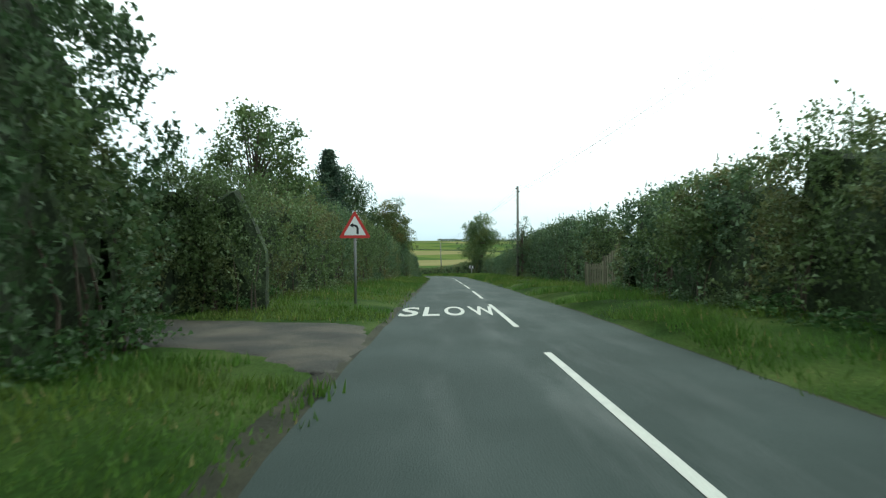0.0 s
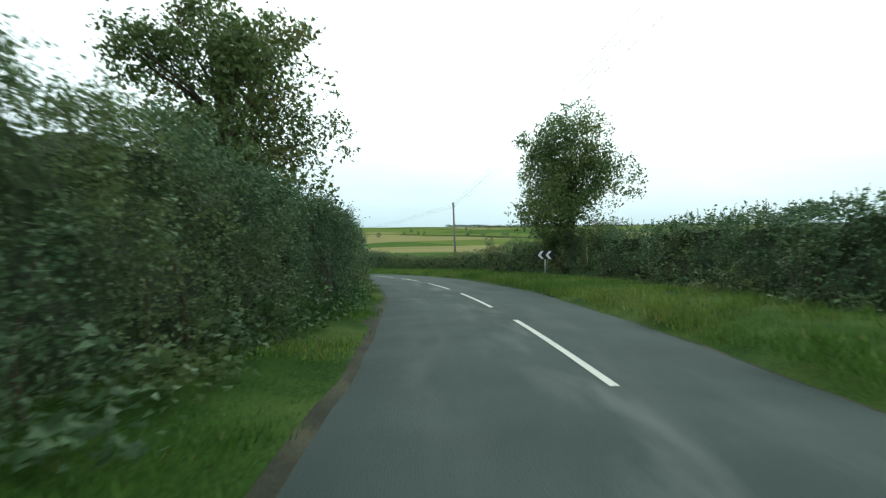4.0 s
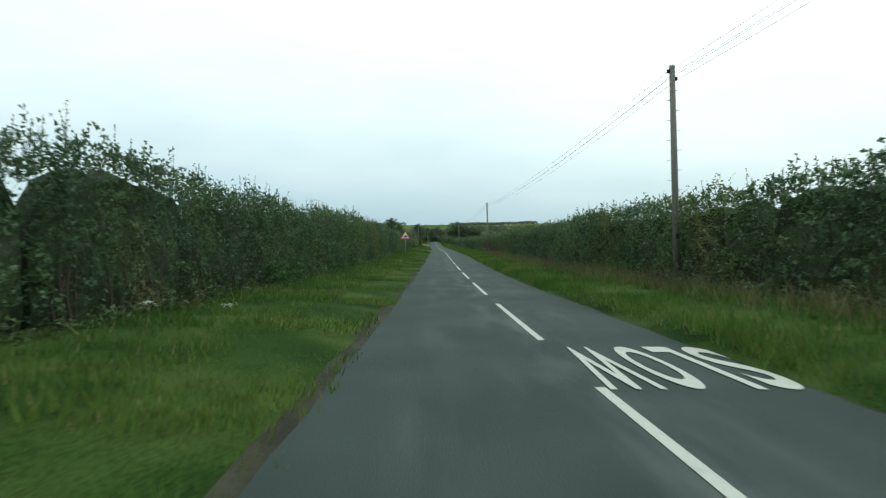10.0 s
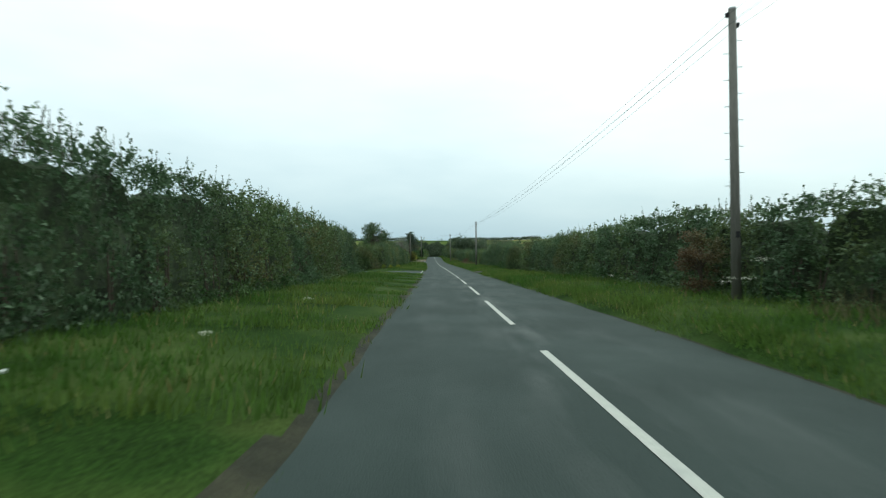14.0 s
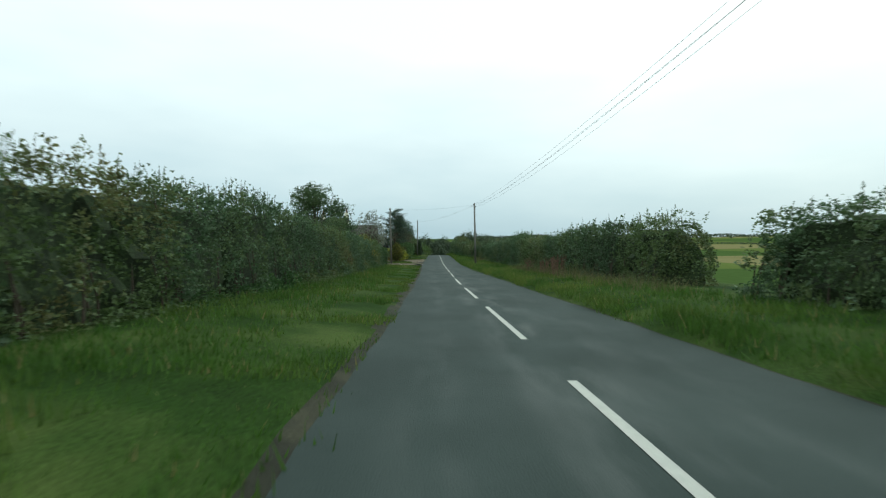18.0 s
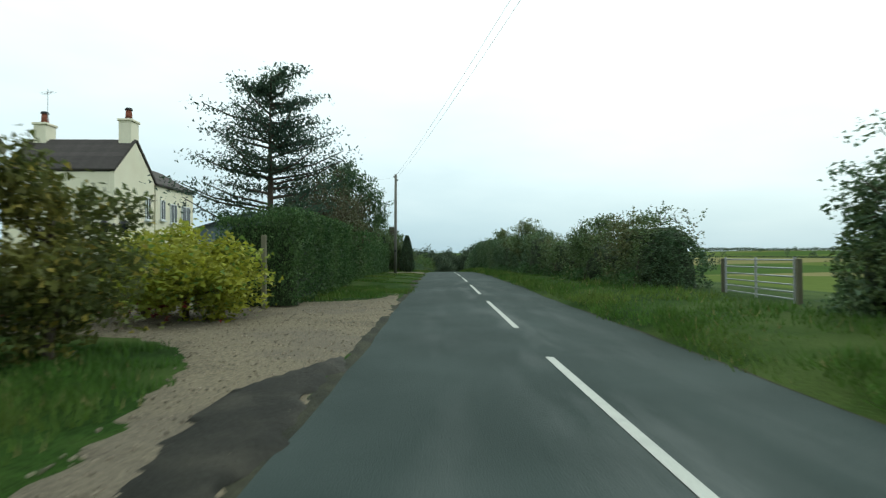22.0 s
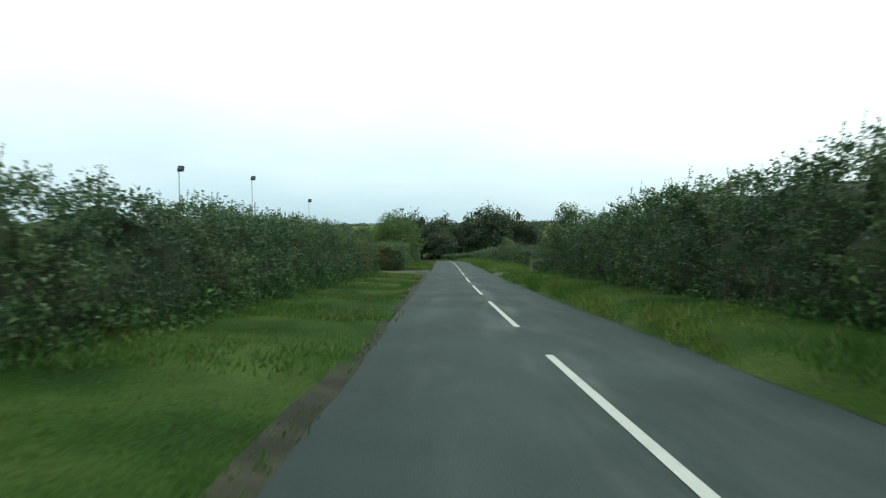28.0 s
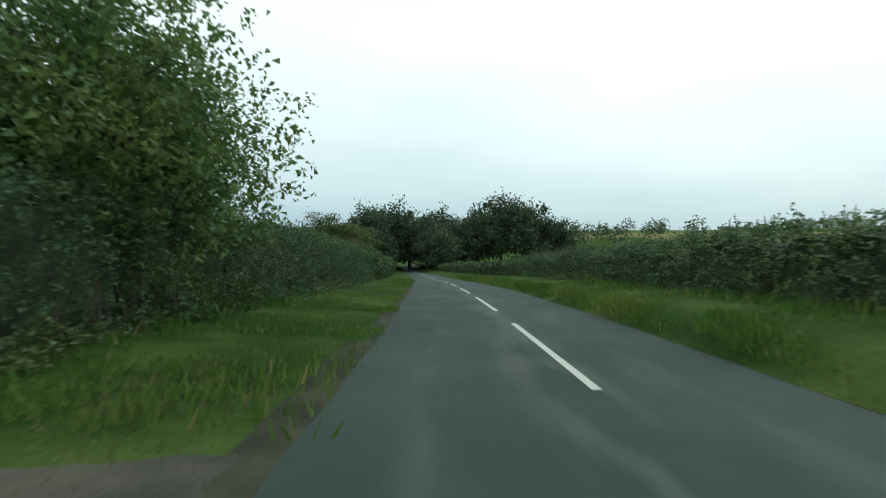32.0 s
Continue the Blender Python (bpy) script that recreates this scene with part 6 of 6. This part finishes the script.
def gable_building(name, m, w, d, eave, ridge, wall_mat, roof_mat, label, boards=False, over=0.25, tiles=True, barge=True):
    """A house with its gable wall at y = 0 facing -y, w wide along x and d deep along +y."""
    t = thing(name, m, label, "building")
    pts = [(-w / 2, 0), (w / 2, 0), (w / 2, eave), (0, ridge), (-w / 2, eave)]
    part("gable_wall", bm_mesh("gable_wall", prism(pts, 0.2), wall_mat), t, Matrix.Translation((0, 0, 0)))
    part("gable_wall", bm_mesh("gable_wall", prism(pts, 0.2), wall_mat), t, Matrix.Translation((0, d - 0.2, 0)))
    for sx in (-1, 1):
        part("side_wall", bm_mesh("side_wall", box(0.2, d - 0.41, eave, 0), wall_mat), t, Matrix.Translation((sx * (w / 2 - 0.1), d / 2, 0)))
    ang = math.atan2(ridge - eave, w / 2)
    L = math.hypot(ridge - eave, w / 2) + over
    for sx in (-1, 1):
        ro = part("roof", bm_mesh("roof", box(L, d + 2 * over, 0.10, 0.01), roof_mat), t,
                  Matrix.Translation((sx * (w / 4 + over * 0.5 * math.cos(ang)), d / 2, (eave + ridge) / 2 - over * 0.5 * math.sin(ang) + 0.06)) @ Matrix.Rotation(sx * ang, 4, "Y"))
        if tiles:
            tile = bm_mesh("roof_tile", box(0.36, d + 2 * over - 0.02, 0.03, 0.006), roof_mat)
            for k in range(int(L / 0.34)):
                part("tile_course", tile, ro, Matrix.Translation((sx * (L / 2 - 0.2 - k * 0.34), 0, 0.10)) @ Matrix.Rotation(sx * 0.06, 4, "Y"))
        if not barge:
            continue
        plank_b = bm_mesh("bargeboard", box(L, 0.04, 0.2, 0.005), M_FENCE if boards else M_WHITE_P)
        part("bargeboard", plank_b, t, Matrix.Translation((sx * (w / 4 + over * 0.5 * math.cos(ang)), -over - 0.03, (eave + ridge) / 2 - over * 0.5 * math.sin(ang) - 0.10)) @ Matrix.Rotation(sx * ang, 4, "Y"))
    if boards:
        k, z = 0, 0.02
        while z < ridge - 0.25:
            half = w / 2 if z < eave else (w / 2) * (ridge - z - 0.16) / (ridge - eave)
            if half > 0.15:
                part("plank", bm_mesh("plank", box(2 * half, 0.03, 0.185, 0.004), M_TIMBER), t, Matrix.Translation((0, -0.022 - 0.004 * (k % 2), z)))
            z += 0.19
            k += 1
        for sx in (-1, 1):
            z = 0.02
            while z < eave - 0.1:
                part("plank", bm_mesh("plank", box(0.03, d - 0.1, 0.185, 0.004), M_TIMBER), t, Matrix.Translation((sx * (w / 2 + 0.02), d / 2, z)))
                z += 0.19
    return t

# the gable's foot runs from (351.4, -7.4) to (360.5, -7.9); the barn goes back from the road
a_, b_ = spot(352.7, -7.35), spot(361.2, -8.3)
mid_ = (a_ + b_) / 2
ang_ = math.atan2((b_ - a_).y, (b_ - a_).x)
gable_building("timber_barn", Matrix.Translation((mid_.x, mid_.y, mid_.z + 0.05)) @ Matrix.Rotation(ang_, 4, "Z"), (b_ - a_).length, 9.0, 3.45, 5.05, M_TIMBER, M_SLATE, "weathered dark timber-clad barn with a tiled gable roof", boards=True)

def chimney_stack(parent, m, h=1.5):
    st = part("chimney", bm_mesh("chimney", box(0.75, 0.6, h, 0.02), M_RENDER), parent, m, "cream rendered chimney stack")
    part("band", bm_mesh("band", box(0.87, 0.72, 0.12, 0.02), M_RENDER), st, Matrix.Translation((0, 0, h - 0.12)))
    part("chimney_pot", bm_mesh("chimney_pot", rod(0.17, 0.13, 0.5, 12), M_CLAY, smooth=True), st, Matrix.Translation((0, 0, h)), "red clay chimney pot")
    part("cowl", bm_mesh("cowl", rod(0.19, 0.15, 0.1, 12), M_IRON), st, Matrix.Translation((0, 0, h + 0.5)))

def window(parent, m, w, h, panes=2):
    wf = part("window", bm_mesh("window", box(w, 0.08, h, 0.01), M_WHITE_P), parent, m, "white framed window")
    for i in range(panes):
        part("pane", bm_mesh("pane", box(w / panes - 0.09, 0.02, h - 0.14, 0), M_GLASS), wf, Matrix.Translation((-w / 2 + w / panes * (i + 0.5), -0.042, 0.07)))
    part("sill", bm_mesh("sill", box(w + 0.14, 0.16, 0.06, 0.008), M_WHITE_P), wf, Matrix.Translation((0, -0.04, -0.07)))

def build_cottage():
    a, b = spot(374.3, -14.85), spot(382.3, -15.1)
    mid = (a + b) / 2
    ang = math.atan2((b - a).y, (b - a).x)
    w = (b - a).length
    m = Matrix.Translation((mid.x, mid.y, mid.z + 0.0)) @ Matrix.Rotation(ang, 4, "Z")
    t = gable_building("cottage", m, 3.75, 5.0, 5.35, 7.1, M_RENDER, M_SLATE, "cream rendered cottage with a dark tiled roof", over=0.06, barge=False)
    chimney_stack(t, Matrix.Translation((0, 0.34, 6.75)), 1.45)
    chimney_stack(t, Matrix.Translation((0, 4.4, 6.7)), 1.3)
    for x, z, ww, hh in ((1.15, 3.3, 0.45, 1.2), (0.6, 0.9, 1.1, 1.2)):
        window(t, Matrix.Translation((x, -0.03, z)), ww, hh)
    ex = gable_building("cottage_wing", along(380.35, -17.3, 0.0), 4.5, 4.4, 5.2, 6.5, M_RENDER, M_SLATE, "lower cream rendered wing of the cottage", over=0.12, barge=False)
    for y, z, ww, hh in ((0.7, 3.4, 0.45, 1.1), (1.9, 3.3, 0.7, 1.1), (3.4, 3.2, 1.0, 1.2), (2.6, 0.8, 1.2, 1.1)):
        window(ex, Matrix.Translation((2.28, y, z)) @ Matrix.Rotation(radians(90), 4, "Z"), ww, hh)
    ae = thing("tv_aerial", Matrix.Translation(mid + (m.to_3x3() @ Vector((0, 4.4, 0))) + Vector((0.25, 0, 8.1))), "thin metal roof aerial on the chimney", "aerial")
    part("mast", bm_mesh("mast", rod(0.015, 0.015, 1.6, 6), M_STEEL), ae)
    part("boom", bm_mesh("boom", box(0.9, 0.015, 0.015, 0), M_STEEL), ae, Matrix.Translation((0, 0, 1.4)))
    for i in range(5):
        part("rod", bm_mesh("rod", box(0.01, 0.4, 0.01, 0), M_STEEL), ae, Matrix.Translation((-0.4 + i * 0.2, 0, 1.41)))
build_cottage()

def lamp_post(s, lat):
    t = thing("lamp_post", along(s, lat, bank_up(s, lat, 0)), "black iron garden lamp post with two lanterns", "lamp post")
    part("base", bm_mesh("base", rod(0.12, 0.06, 0.45, 12), M_IRON), t)
    part("column", bm_mesh("column", rod(0.045, 0.032, 1.9, 10), M_IRON), t, Matrix.Translation((0, 0, 0.4)))
    part("crossbar", bm_mesh("crossbar", box(0.6, 0.035, 0.035, 0.006), M_IRON), t, Matrix.Translation((0, 0, 2.0)))
    for x in (-0.28, 0.28):
        la = part("lantern", bm_mesh("lantern", rod(0.07, 0.12, 0.24, 6), M_GLASS), t, Matrix.Translation((x, 0, 2.04)), "glazed black lantern")
        part("lantern_roof", bm_mesh("lantern_roof", rod(0.15, 0.02, 0.14, 6), M_IRON), la, Matrix.Translation((0, 0, 0.24)))
        part("finial", bm_mesh("finial", rod(0.02, 0.005, 0.08, 6), M_IRON), la, Matrix.Translation((0, 0, 0.37)))
lamp_post(356.0, -6.35)
lamp_post(366.5, -9.0)

def build_garden_bits():
    t = thing("garden_post", along(364.2, -4.1, 0.15), "old grey timber gate post with a broken rail", "fence")
    part("post", bm_mesh("post", box(0.11, 0.11, 1.75, 0.015), M_FENCE), t)
    part("rail", bm_mesh("rail", box(0.95, 0.05, 0.09, 0.006), M_FENCE), t, Matrix.Translation((-0.45, 0.02, 1.15)))
    fl = thing("flower_bed", along(361.6, -6.9, 0.12), "low bed of red flowering plants", "flowers", kind="stuff")
    r = np.random.default_rng(5)
    c = r.normal(0, 1, (420, 3)) * (0.9, 0.35, 0.14) + (0, 0, 0.32)
    v, f = leaf_quads(c, 0.10, r)
    part("foliage", mesh_of("foliage", v, f, M_RED), fl, kind="stuff")
    t = thing("flower_bed", along(355.6, -7.1, 0.12), "low bed of red flowering plants", "flowers", kind="stuff")
    c = r.normal(0, 1, (300, 3)) * (0.5, 0.5, 0.35) + (0, 0, 0.9)
    v, f = leaf_quads(c, 0.12, r)
    part("foliage", mesh_of("foliage", v, f, M_RED), t, kind="stuff")
    wp = thing("brick_pier", along(359.4, -7.3, 0.1), "short brick pier beside the barn", "pillar")
    part("core", bm_mesh("core", box(0.35, 0.35, 1.7, 0.01), M_MORTAR), wp)
    b = bm_mesh("brick", box(0.172, 0.10, 0.062, 0.006), M_BRICK)
    for k in range(22):
        for side in range(4):
            for j in (-1, 1):
                part("brick", b, wp, Matrix.Rotation(side * math.pi / 2, 4, "Z") @ Matrix.Translation((0.094 * j, -0.137, 0.006 + k * 0.075)))
    for s, lat, k in ((351.2, -7.0, 1.0),):
        bn = thing("wheelie_bin", along(s, lat, 0.15, 20), "dark blue-grey plastic refuse bin", "bin")
        mb = material("bin_plastic", (0.02, 0.035, 0.05), 0.55, 0.15, 3.0, 30.0, 0.1)
        bm = box(0.5, 0.55, 0.95, 0.03)
        for v in bm.verts:
            if v.co.z < 0.4:
                v.co.x *= 0.82; v.co.y *= 0.82
        part("body", bm_mesh("body", bm, mb), bn)
        part("lid", bm_mesh("lid", box(0.54, 0.6, 0.07, 0.025), mb), bn, Matrix.Translation((0, 0, 0.955)))
build_garden_bits()

def metal_gate(s, lat, turn, w, h, label, bars=7, bar_mat=None):
    t = thing("field_gate", along(s, lat, 0.18, turn), label, "gate", "steel field gates")
    up = bm_mesh("upright", rod(0.03, 0.03, h, 8), bar_mat or M_STEEL)
    bar = bm_mesh("bar", rod(0.018, 0.018, w, 8), bar_mat or M_STEEL)
    for x in (0, w * 0.5, w):
        part("upright", up, t, Matrix.Translation((x, 0, 0.08)))
    for k in range(bars):
        part("bar", bar, t, Matrix.Translation((0, 0, 0.12 + (h - 0.1) * (k / (bars - 1)) ** 1.15)) @ Matrix.Rotation(radians(90), 4, "Y"))
    post = bm_mesh("gate_post", box(0.10, 0.10, h + 0.2, 0.015), M_FENCE)
    for x in (-0.16, w + 0.16):
        part("gate_post", post, t, Matrix.Translation((x, 0, -0.15)))
metal_gate(362.6, 7.5, 84, 3.4, 1.05, "galvanised seven-bar field gate in a hedge gap")
metal_gate(540.9, -9.9, 4, 2.7, 1.15, "dark weathered field gate beside the big tree", 6, M_TIMBER)
metal_gate(501.2, 8.9, 20, 2.9, 1.15, "white-grey galvanised field gate standing open")

def rail_fence(s, lat, turn, w):
    t = thing("rail_fence", along(s, lat, 0.18, turn), "short weathered post and rail fence beside a gate", "fence")
    post = bm_mesh("post", box(0.12, 0.12, 1.05, 0.012), M_FENCE)
    rl = bm_mesh("rail", box(w, 0.04, 0.1, 0.006), M_FENCE)
    for x in (0, w / 2, w):
        part("post", post, t, Matrix.Translation((x, 0, -0.1)))
    for z in (0.32, 0.72):
        part("rail", rl, t, Matrix.Translation((w / 2, -0.075, z)))
rail_fence(500.6, 6.7, 0, 1.8)

def build_open_barn():
    """A wide farm shed whose gable end is open towards the yard."""
    w, d, eave, ridge = 20.8, 18.0, 3.2, 6.2
    t = thing("open_barn", along(405.6, -18.5, -0.1), "wide blue-grey sheet metal farm shed open at the gable", "building")
    part("gable_cladding", bm_mesh("gable_cladding", prism([(-w / 2, eave), (w / 2, eave), (0, ridge)], 0.06), M_SHEET), t, label="blue-grey profiled gable cladding")
    rib = bm_mesh("rib", box(0.05, 0.03, 1.0, 0.006), M_SHEET)
    for i in range(51):
        x = -w / 2 + 0.4 + i * 0.4
        h = (ridge - eave) * (1 - abs(x) / (w / 2)) - 0.04
        if h > 0.15:
            part("rib", rib, t, Matrix.Translation((x, -0.016, eave)) @ Matrix.Diagonal((1, 1, h, 1)))
    part("beam", bm_mesh("beam", box(w, 0.14, 0.3, 0.01), M_STEEL), t, Matrix.Translation((0, -0.03, eave - 0.3)), "pale steel eaves beam")
    post = bm_mesh("post", box(0.22, 0.22, eave - 0.31, 0.01), M_POST)
    for x in (-w / 2 + 0.15, -5.2, 0.0, 5.2, w / 2 - 0.15):
        for y in (0.12, d - 0.35):
            part("post", post, t, Matrix.Translation((x, y, 0)))
    part("wall", bm_mesh("wall", box(1.7, 0.06, eave - 0.32, 0.004), M_SHEET), t, Matrix.Translation((w / 2 - 1.15, -0.04, 0)), "grey sheet panel beside the opening")
    for sx in (-1, 1):
        part("wall", bm_mesh("wall", box(0.08, d - 0.1, eave - 0.05, 0.004), M_SHEET), t, Matrix.Translation((sx * (w / 2 + 0.05), d / 2, 0)))
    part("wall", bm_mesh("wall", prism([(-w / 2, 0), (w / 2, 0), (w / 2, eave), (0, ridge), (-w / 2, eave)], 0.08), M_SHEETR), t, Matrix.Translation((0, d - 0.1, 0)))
    ang = math.atan2(ridge - eave, w / 2)
    L = math.hypot(ridge - eave, w / 2) + 0.25
    for sx in (-1, 1):
        ro = part("roof", bm_mesh("roof", box(L, d + 0.6, 0.09, 0.01), M_SHEETR), t, Matrix.Translation((sx * (w / 4 + 0.12), d / 2, (eave + ridge) / 2 - 0.02)) @ Matrix.Rotation(sx * ang, 4, "Y"), "dark sheet roof")
        part("verge_trim", bm_mesh("verge_trim", box(L, 0.05, 0.2, 0.006), M_SHEETR), ro, Matrix.Translation((0, -d / 2 - 0.33, -0.12)))
    part("floor_slab", bm_mesh("floor_slab", box(w - 0.1, d - 0.1, 1.5, 0.0), M_SOIL), t, Matrix.Translation((0, d / 2, -1.47)))
    part("lamp", bm_mesh("lamp", box(0.34, 0.14, 0.22, 0.02), M_WHITE_P), t, Matrix.Translation((w / 2 - 2.2, -0.18, eave - 0.27)), "white outdoor wall lamp")
build_open_barn()

def build_stack():
    """A ruined brick stack wrapped in ivy."""
    t = thing("ruined_stack", along(419.0, -5.75, 0.1, 0, (0.72, 0.72, 1.07)), "ruined round brick stack overgrown with ivy", "ruin")
    prof = [(0.0, 0.66), (2.6, 0.60), (4.3, 0.52), (4.35, 0.60), (4.75, 0.60), (4.8, 0.50), (5.15, 0.48)]
    V, Fc = tubes([[(0, 0, z, r_) for z, r_ in prof]], 18)
    V = list(V) + [Vector((0, 0, 5.1))]
    n = 18
    base = (len(prof) - 1) * n
    for k in range(n):
        Fc.append((base + k, base + (k + 1) % n, len(V) - 1))
    part("shaft", mesh_of("shaft", V, Fc, M_OLDBRICK), t)
    r = np.random.default_rng(9)
    m = 6000
    z = 5.0 * r.random(m) ** 1.35
    a = r.uniform(0, 6.283, m)
    keep = (np.sin(a * 2 + z) + np.sin(a * 5 - z * 2) * 0.5 > -1.6 + z * 0.17)
    rad = 0.62 + r.exponential(0.05, m) - 0.03 * z + np.maximum(0, 2.2 - z) * 0.5 * r.random(m)
    c = np.stack([np.cos(a) * rad, np.sin(a) * rad, z], 1)[keep]
    v, f = leaf_quads(c, 0.13, r)
    part("ivy", mesh_of("ivy", v, f, M_DARK), t, kind="stuff")
build_stack()

def floodlight(s, lat, h):
    t = thing("floodlight_mast", along(s, lat, -0.3), "slim steel floodlight mast standing in a field", "floodlight", "floodlight masts")
    part("mast", bm_mesh("mast", rod(0.07, 0.04, h, 10), M_STEEL, smooth=True), t)
    part("bracket", bm_mesh("bracket", box(0.5, 0.05, 0.05, 0.005), M_STEEL), t, Matrix.Translation((0.1, 0, h)))
    hd = part("lamp_head", bm_mesh("lamp_head", box(0.42, 0.22, 0.40, 0.03), M_IRON), t, Matrix.Translation((0.12, -0.05, h + 0.05)) @ Matrix.Rotation(radians(-25), 4, "X"), "black floodlight head")
    part("lens", bm_mesh("lens", box(0.36, 0.02, 0.32, 0), M_GLASS), hd, Matrix.Translation((0, -0.122, 0.04)))
floodlight(499.0, -19.2, 7.9)
floodlight(513, -18.8, 9.1)
floodlight(531, -17.6, 8.6)

def build_spire():
    m_ = material("far_stone", (0.16, 0.155, 0.15), 0.9, 0.15, 0.1, 1.0, 0)
    p0 = spot(700, -150)
    e = road_at(540)[2]
    t = thing("church_spire", Matrix.Translation((p0.x, p0.y, e - 4)), "slender stone church spire above far trees", "church")
    part("tower", bm_mesh("tower", box(4.6, 4.6, 10, 0.1), m_), t)
    part("spire", bm_mesh("spire", rod(2.2, 0.06, 15, 8), m_), t, Matrix.Translation((0, 0, 10)))
build_spire()

# ---- wild flowers and litter on the verges ----
def umbel(s, lat, h, wide=1.0):
    t = thing("wild_flower", along(s, lat, bank_up(s, lat, 0)), "white cow parsley head on a thin stalk", "flower", "verge flowers")
    r = np.random.default_rng(int(s * 10))
    paths = [[(0, 0, 0, 0.006), (0.03, 0.02, h * 0.6, 0.005), (0.05, 0.03, h, 0.003)]]
    v, f = tubes(paths, 4)
    part("stalk", mesh_of("stalk", v, f, M_BLADE), t)
    c = r.normal(0, 1, (60, 3)) * (0.05 * wide, 0.05 * wide, 0.012 * wide) + (0.05, 0.03, h)
    v, f = leaf_quads(c, 0.02 * wide, r, up=3.0)
    part("flower_head", mesh_of("flower_head", v, f, M_FLOWER), t, kind="stuff")
rr = random.Random(44)
for s, lat, h in ((152.5, -3.4, 0.6), (153.6, -2.9, 0.5), (149, -2.6, 0.3), (218.5, -2.8, 0.3), (213, -2.6, 0.35), (205, -3.4, 0.4), (189, -2.9, 0.35), (186.5, -2.7, 0.3), (33.5, -2.7, 0.35), (35.2, -3.2, 0.4), (41, -2.2, 0.3), (128, -2.9, 0.5), (206.5, 5.8, 0.7), (546, 7.2, 0.9), (548, 7.4, 0.8), (328, -2.4, 0.3), (332, -3.0, 0.3), (336, -3.3, 0.25)):
    umbel(s, lat, h)
for s, lat, h, wide in ((217.9, 6.55, 0.95, 1.8), (218.0, 5.85, 0.5, 1.3), (218.4, 6.2, 0.55, 1.2), (218.2, 6.4, 0.55, 1.4), (224.5, 5.6, 0.45, 1.2)):
    umbel(s, lat, h, wide)
def dock(s, lat, h, seed):
    """A dead dock plant: upright stalks crowded with brown seed."""
    t = thing("dock_plant", along(s, lat, bank_up(s, lat, -0.02)), "tall dead dock stalk crowded with brown seed", "weed", "dock stalks")
    r = np.random.default_rng(seed)
    paths, c = [], []
    for k in range(5):
        dx, dy, q = r.normal(0, 0.13), r.normal(0, 0.13), h * r.uniform(0.75, 1.05)
        paths.append([(dx * 0.2, dy * 0.2, 0, 0.008), (dx, dy, q * 0.6, 0.006), (dx * 1.3, dy * 1.3, q, 0.003)])
        z = r.uniform(0.4, 1.0, 90)
        c.append(np.stack([dx * (0.6 + 0.7 * z) + r.normal(0, 0.035, 90), dy * (0.6 + 0.7 * z) + r.normal(0, 0.035, 90), q * z], 1))
    v, f = tubes(paths, 4)
    part("stalk", mesh_of("stalk", v, f, M_DOCK), t)
    v, f = leaf_quads(np.concatenate(c), 0.035, r)
    part("seed_head", mesh_of("seed_head", v, f, M_DOCK), t, kind="stuff")
for k, (s, lat, h) in enumerate(((307.4, 6.1, 1.15), (307.9, 6.4, 1.25), (308.6, 6.2, 1.0), (309.2, 6.3, 1.2), (310.2, 6.5, 1.1), (310.8, 6.2, 0.95), (313.0, 6.4, 0.9), (316.5, 6.3, 0.9), (318.2, 6.5, 1.0), (204.0, 6.3, 0.95), (206.0, 6.4, 1.0), (198.5, 6.3, 0.9), (176.0, 6.2, 0.8))):
    dock(s, lat, h, 700 + k)

def litter(s, lat, k):
    r = np.random.default_rng(int(s))
    bm = bmesh.new()
    bmesh.ops.create_icosphere(bm, subdivisions=1, radius=0.06 * k)
    for v in bm.verts:
        v.co *= 1 + r.normal(0, 0.2)
        v.co.z = max(v.co.z * 0.6, -0.02)
    bmesh.ops.translate(bm, vec=(0, 0, 0.03), verts=bm.verts)
    tagged(new("litter", bm_mesh("litter", bm, M_WHITE_P)), "crumpled pale scrap of litter on the verge", "litter", "verge litter").matrix_basis = along(s, lat, bank_up(s, lat, 0.02))
for s, lat, k in ((508.6, -1.9, 1.2), (354.5, -2.9, 0.6), (212, -4.0, 0.9)):
    litter(s, lat, k)

# ---- loose stones on the drives ----
def loose_stones(s0, s1, a0, a1, n, seed):
    r = np.random.default_rng(seed)
    bm = bmesh.new(); bmesh.ops.create_icosphere(bm, subdivisions=1, radius=1.0)
    bv = np.array([v.co[:] for v in bm.verts]); bf = np.array([[v.index for v in f.verts] for f in bm.faces]); bm.free()
    V, Fc = [], []
    k = 0
    while k < n:
        s, a = r.uniform(s0, s1), r.uniform(a0, a1)
        if not in_drive(s, a):
            continue
        q = spot(s, a, bank_up(s, a, 0.026))
        v = bv * r.uniform(0.007, 0.02) * r.uniform(0.6, 1.3, (1, 3)) * (1 + r.normal(0, 0.12, (len(bv), 1))) + np.array(q)
        Fc.append(bf + len(V) * len(bv)); V.append(v); k += 1
    tagged(new("loose_stones", mesh_of("loose_stones", np.concatenate(V), np.concatenate(Fc), M_STONE)), "loose pale shingle stones on the drive", "gravel", kind="stuff")
loose_stones(354, 371, -7, -1.3, 2600, 3)
loose_stones(343, 353, -7, -1.3, 900, 4)
loose_stones(394, 403, -7, -1.3, 900, 5)
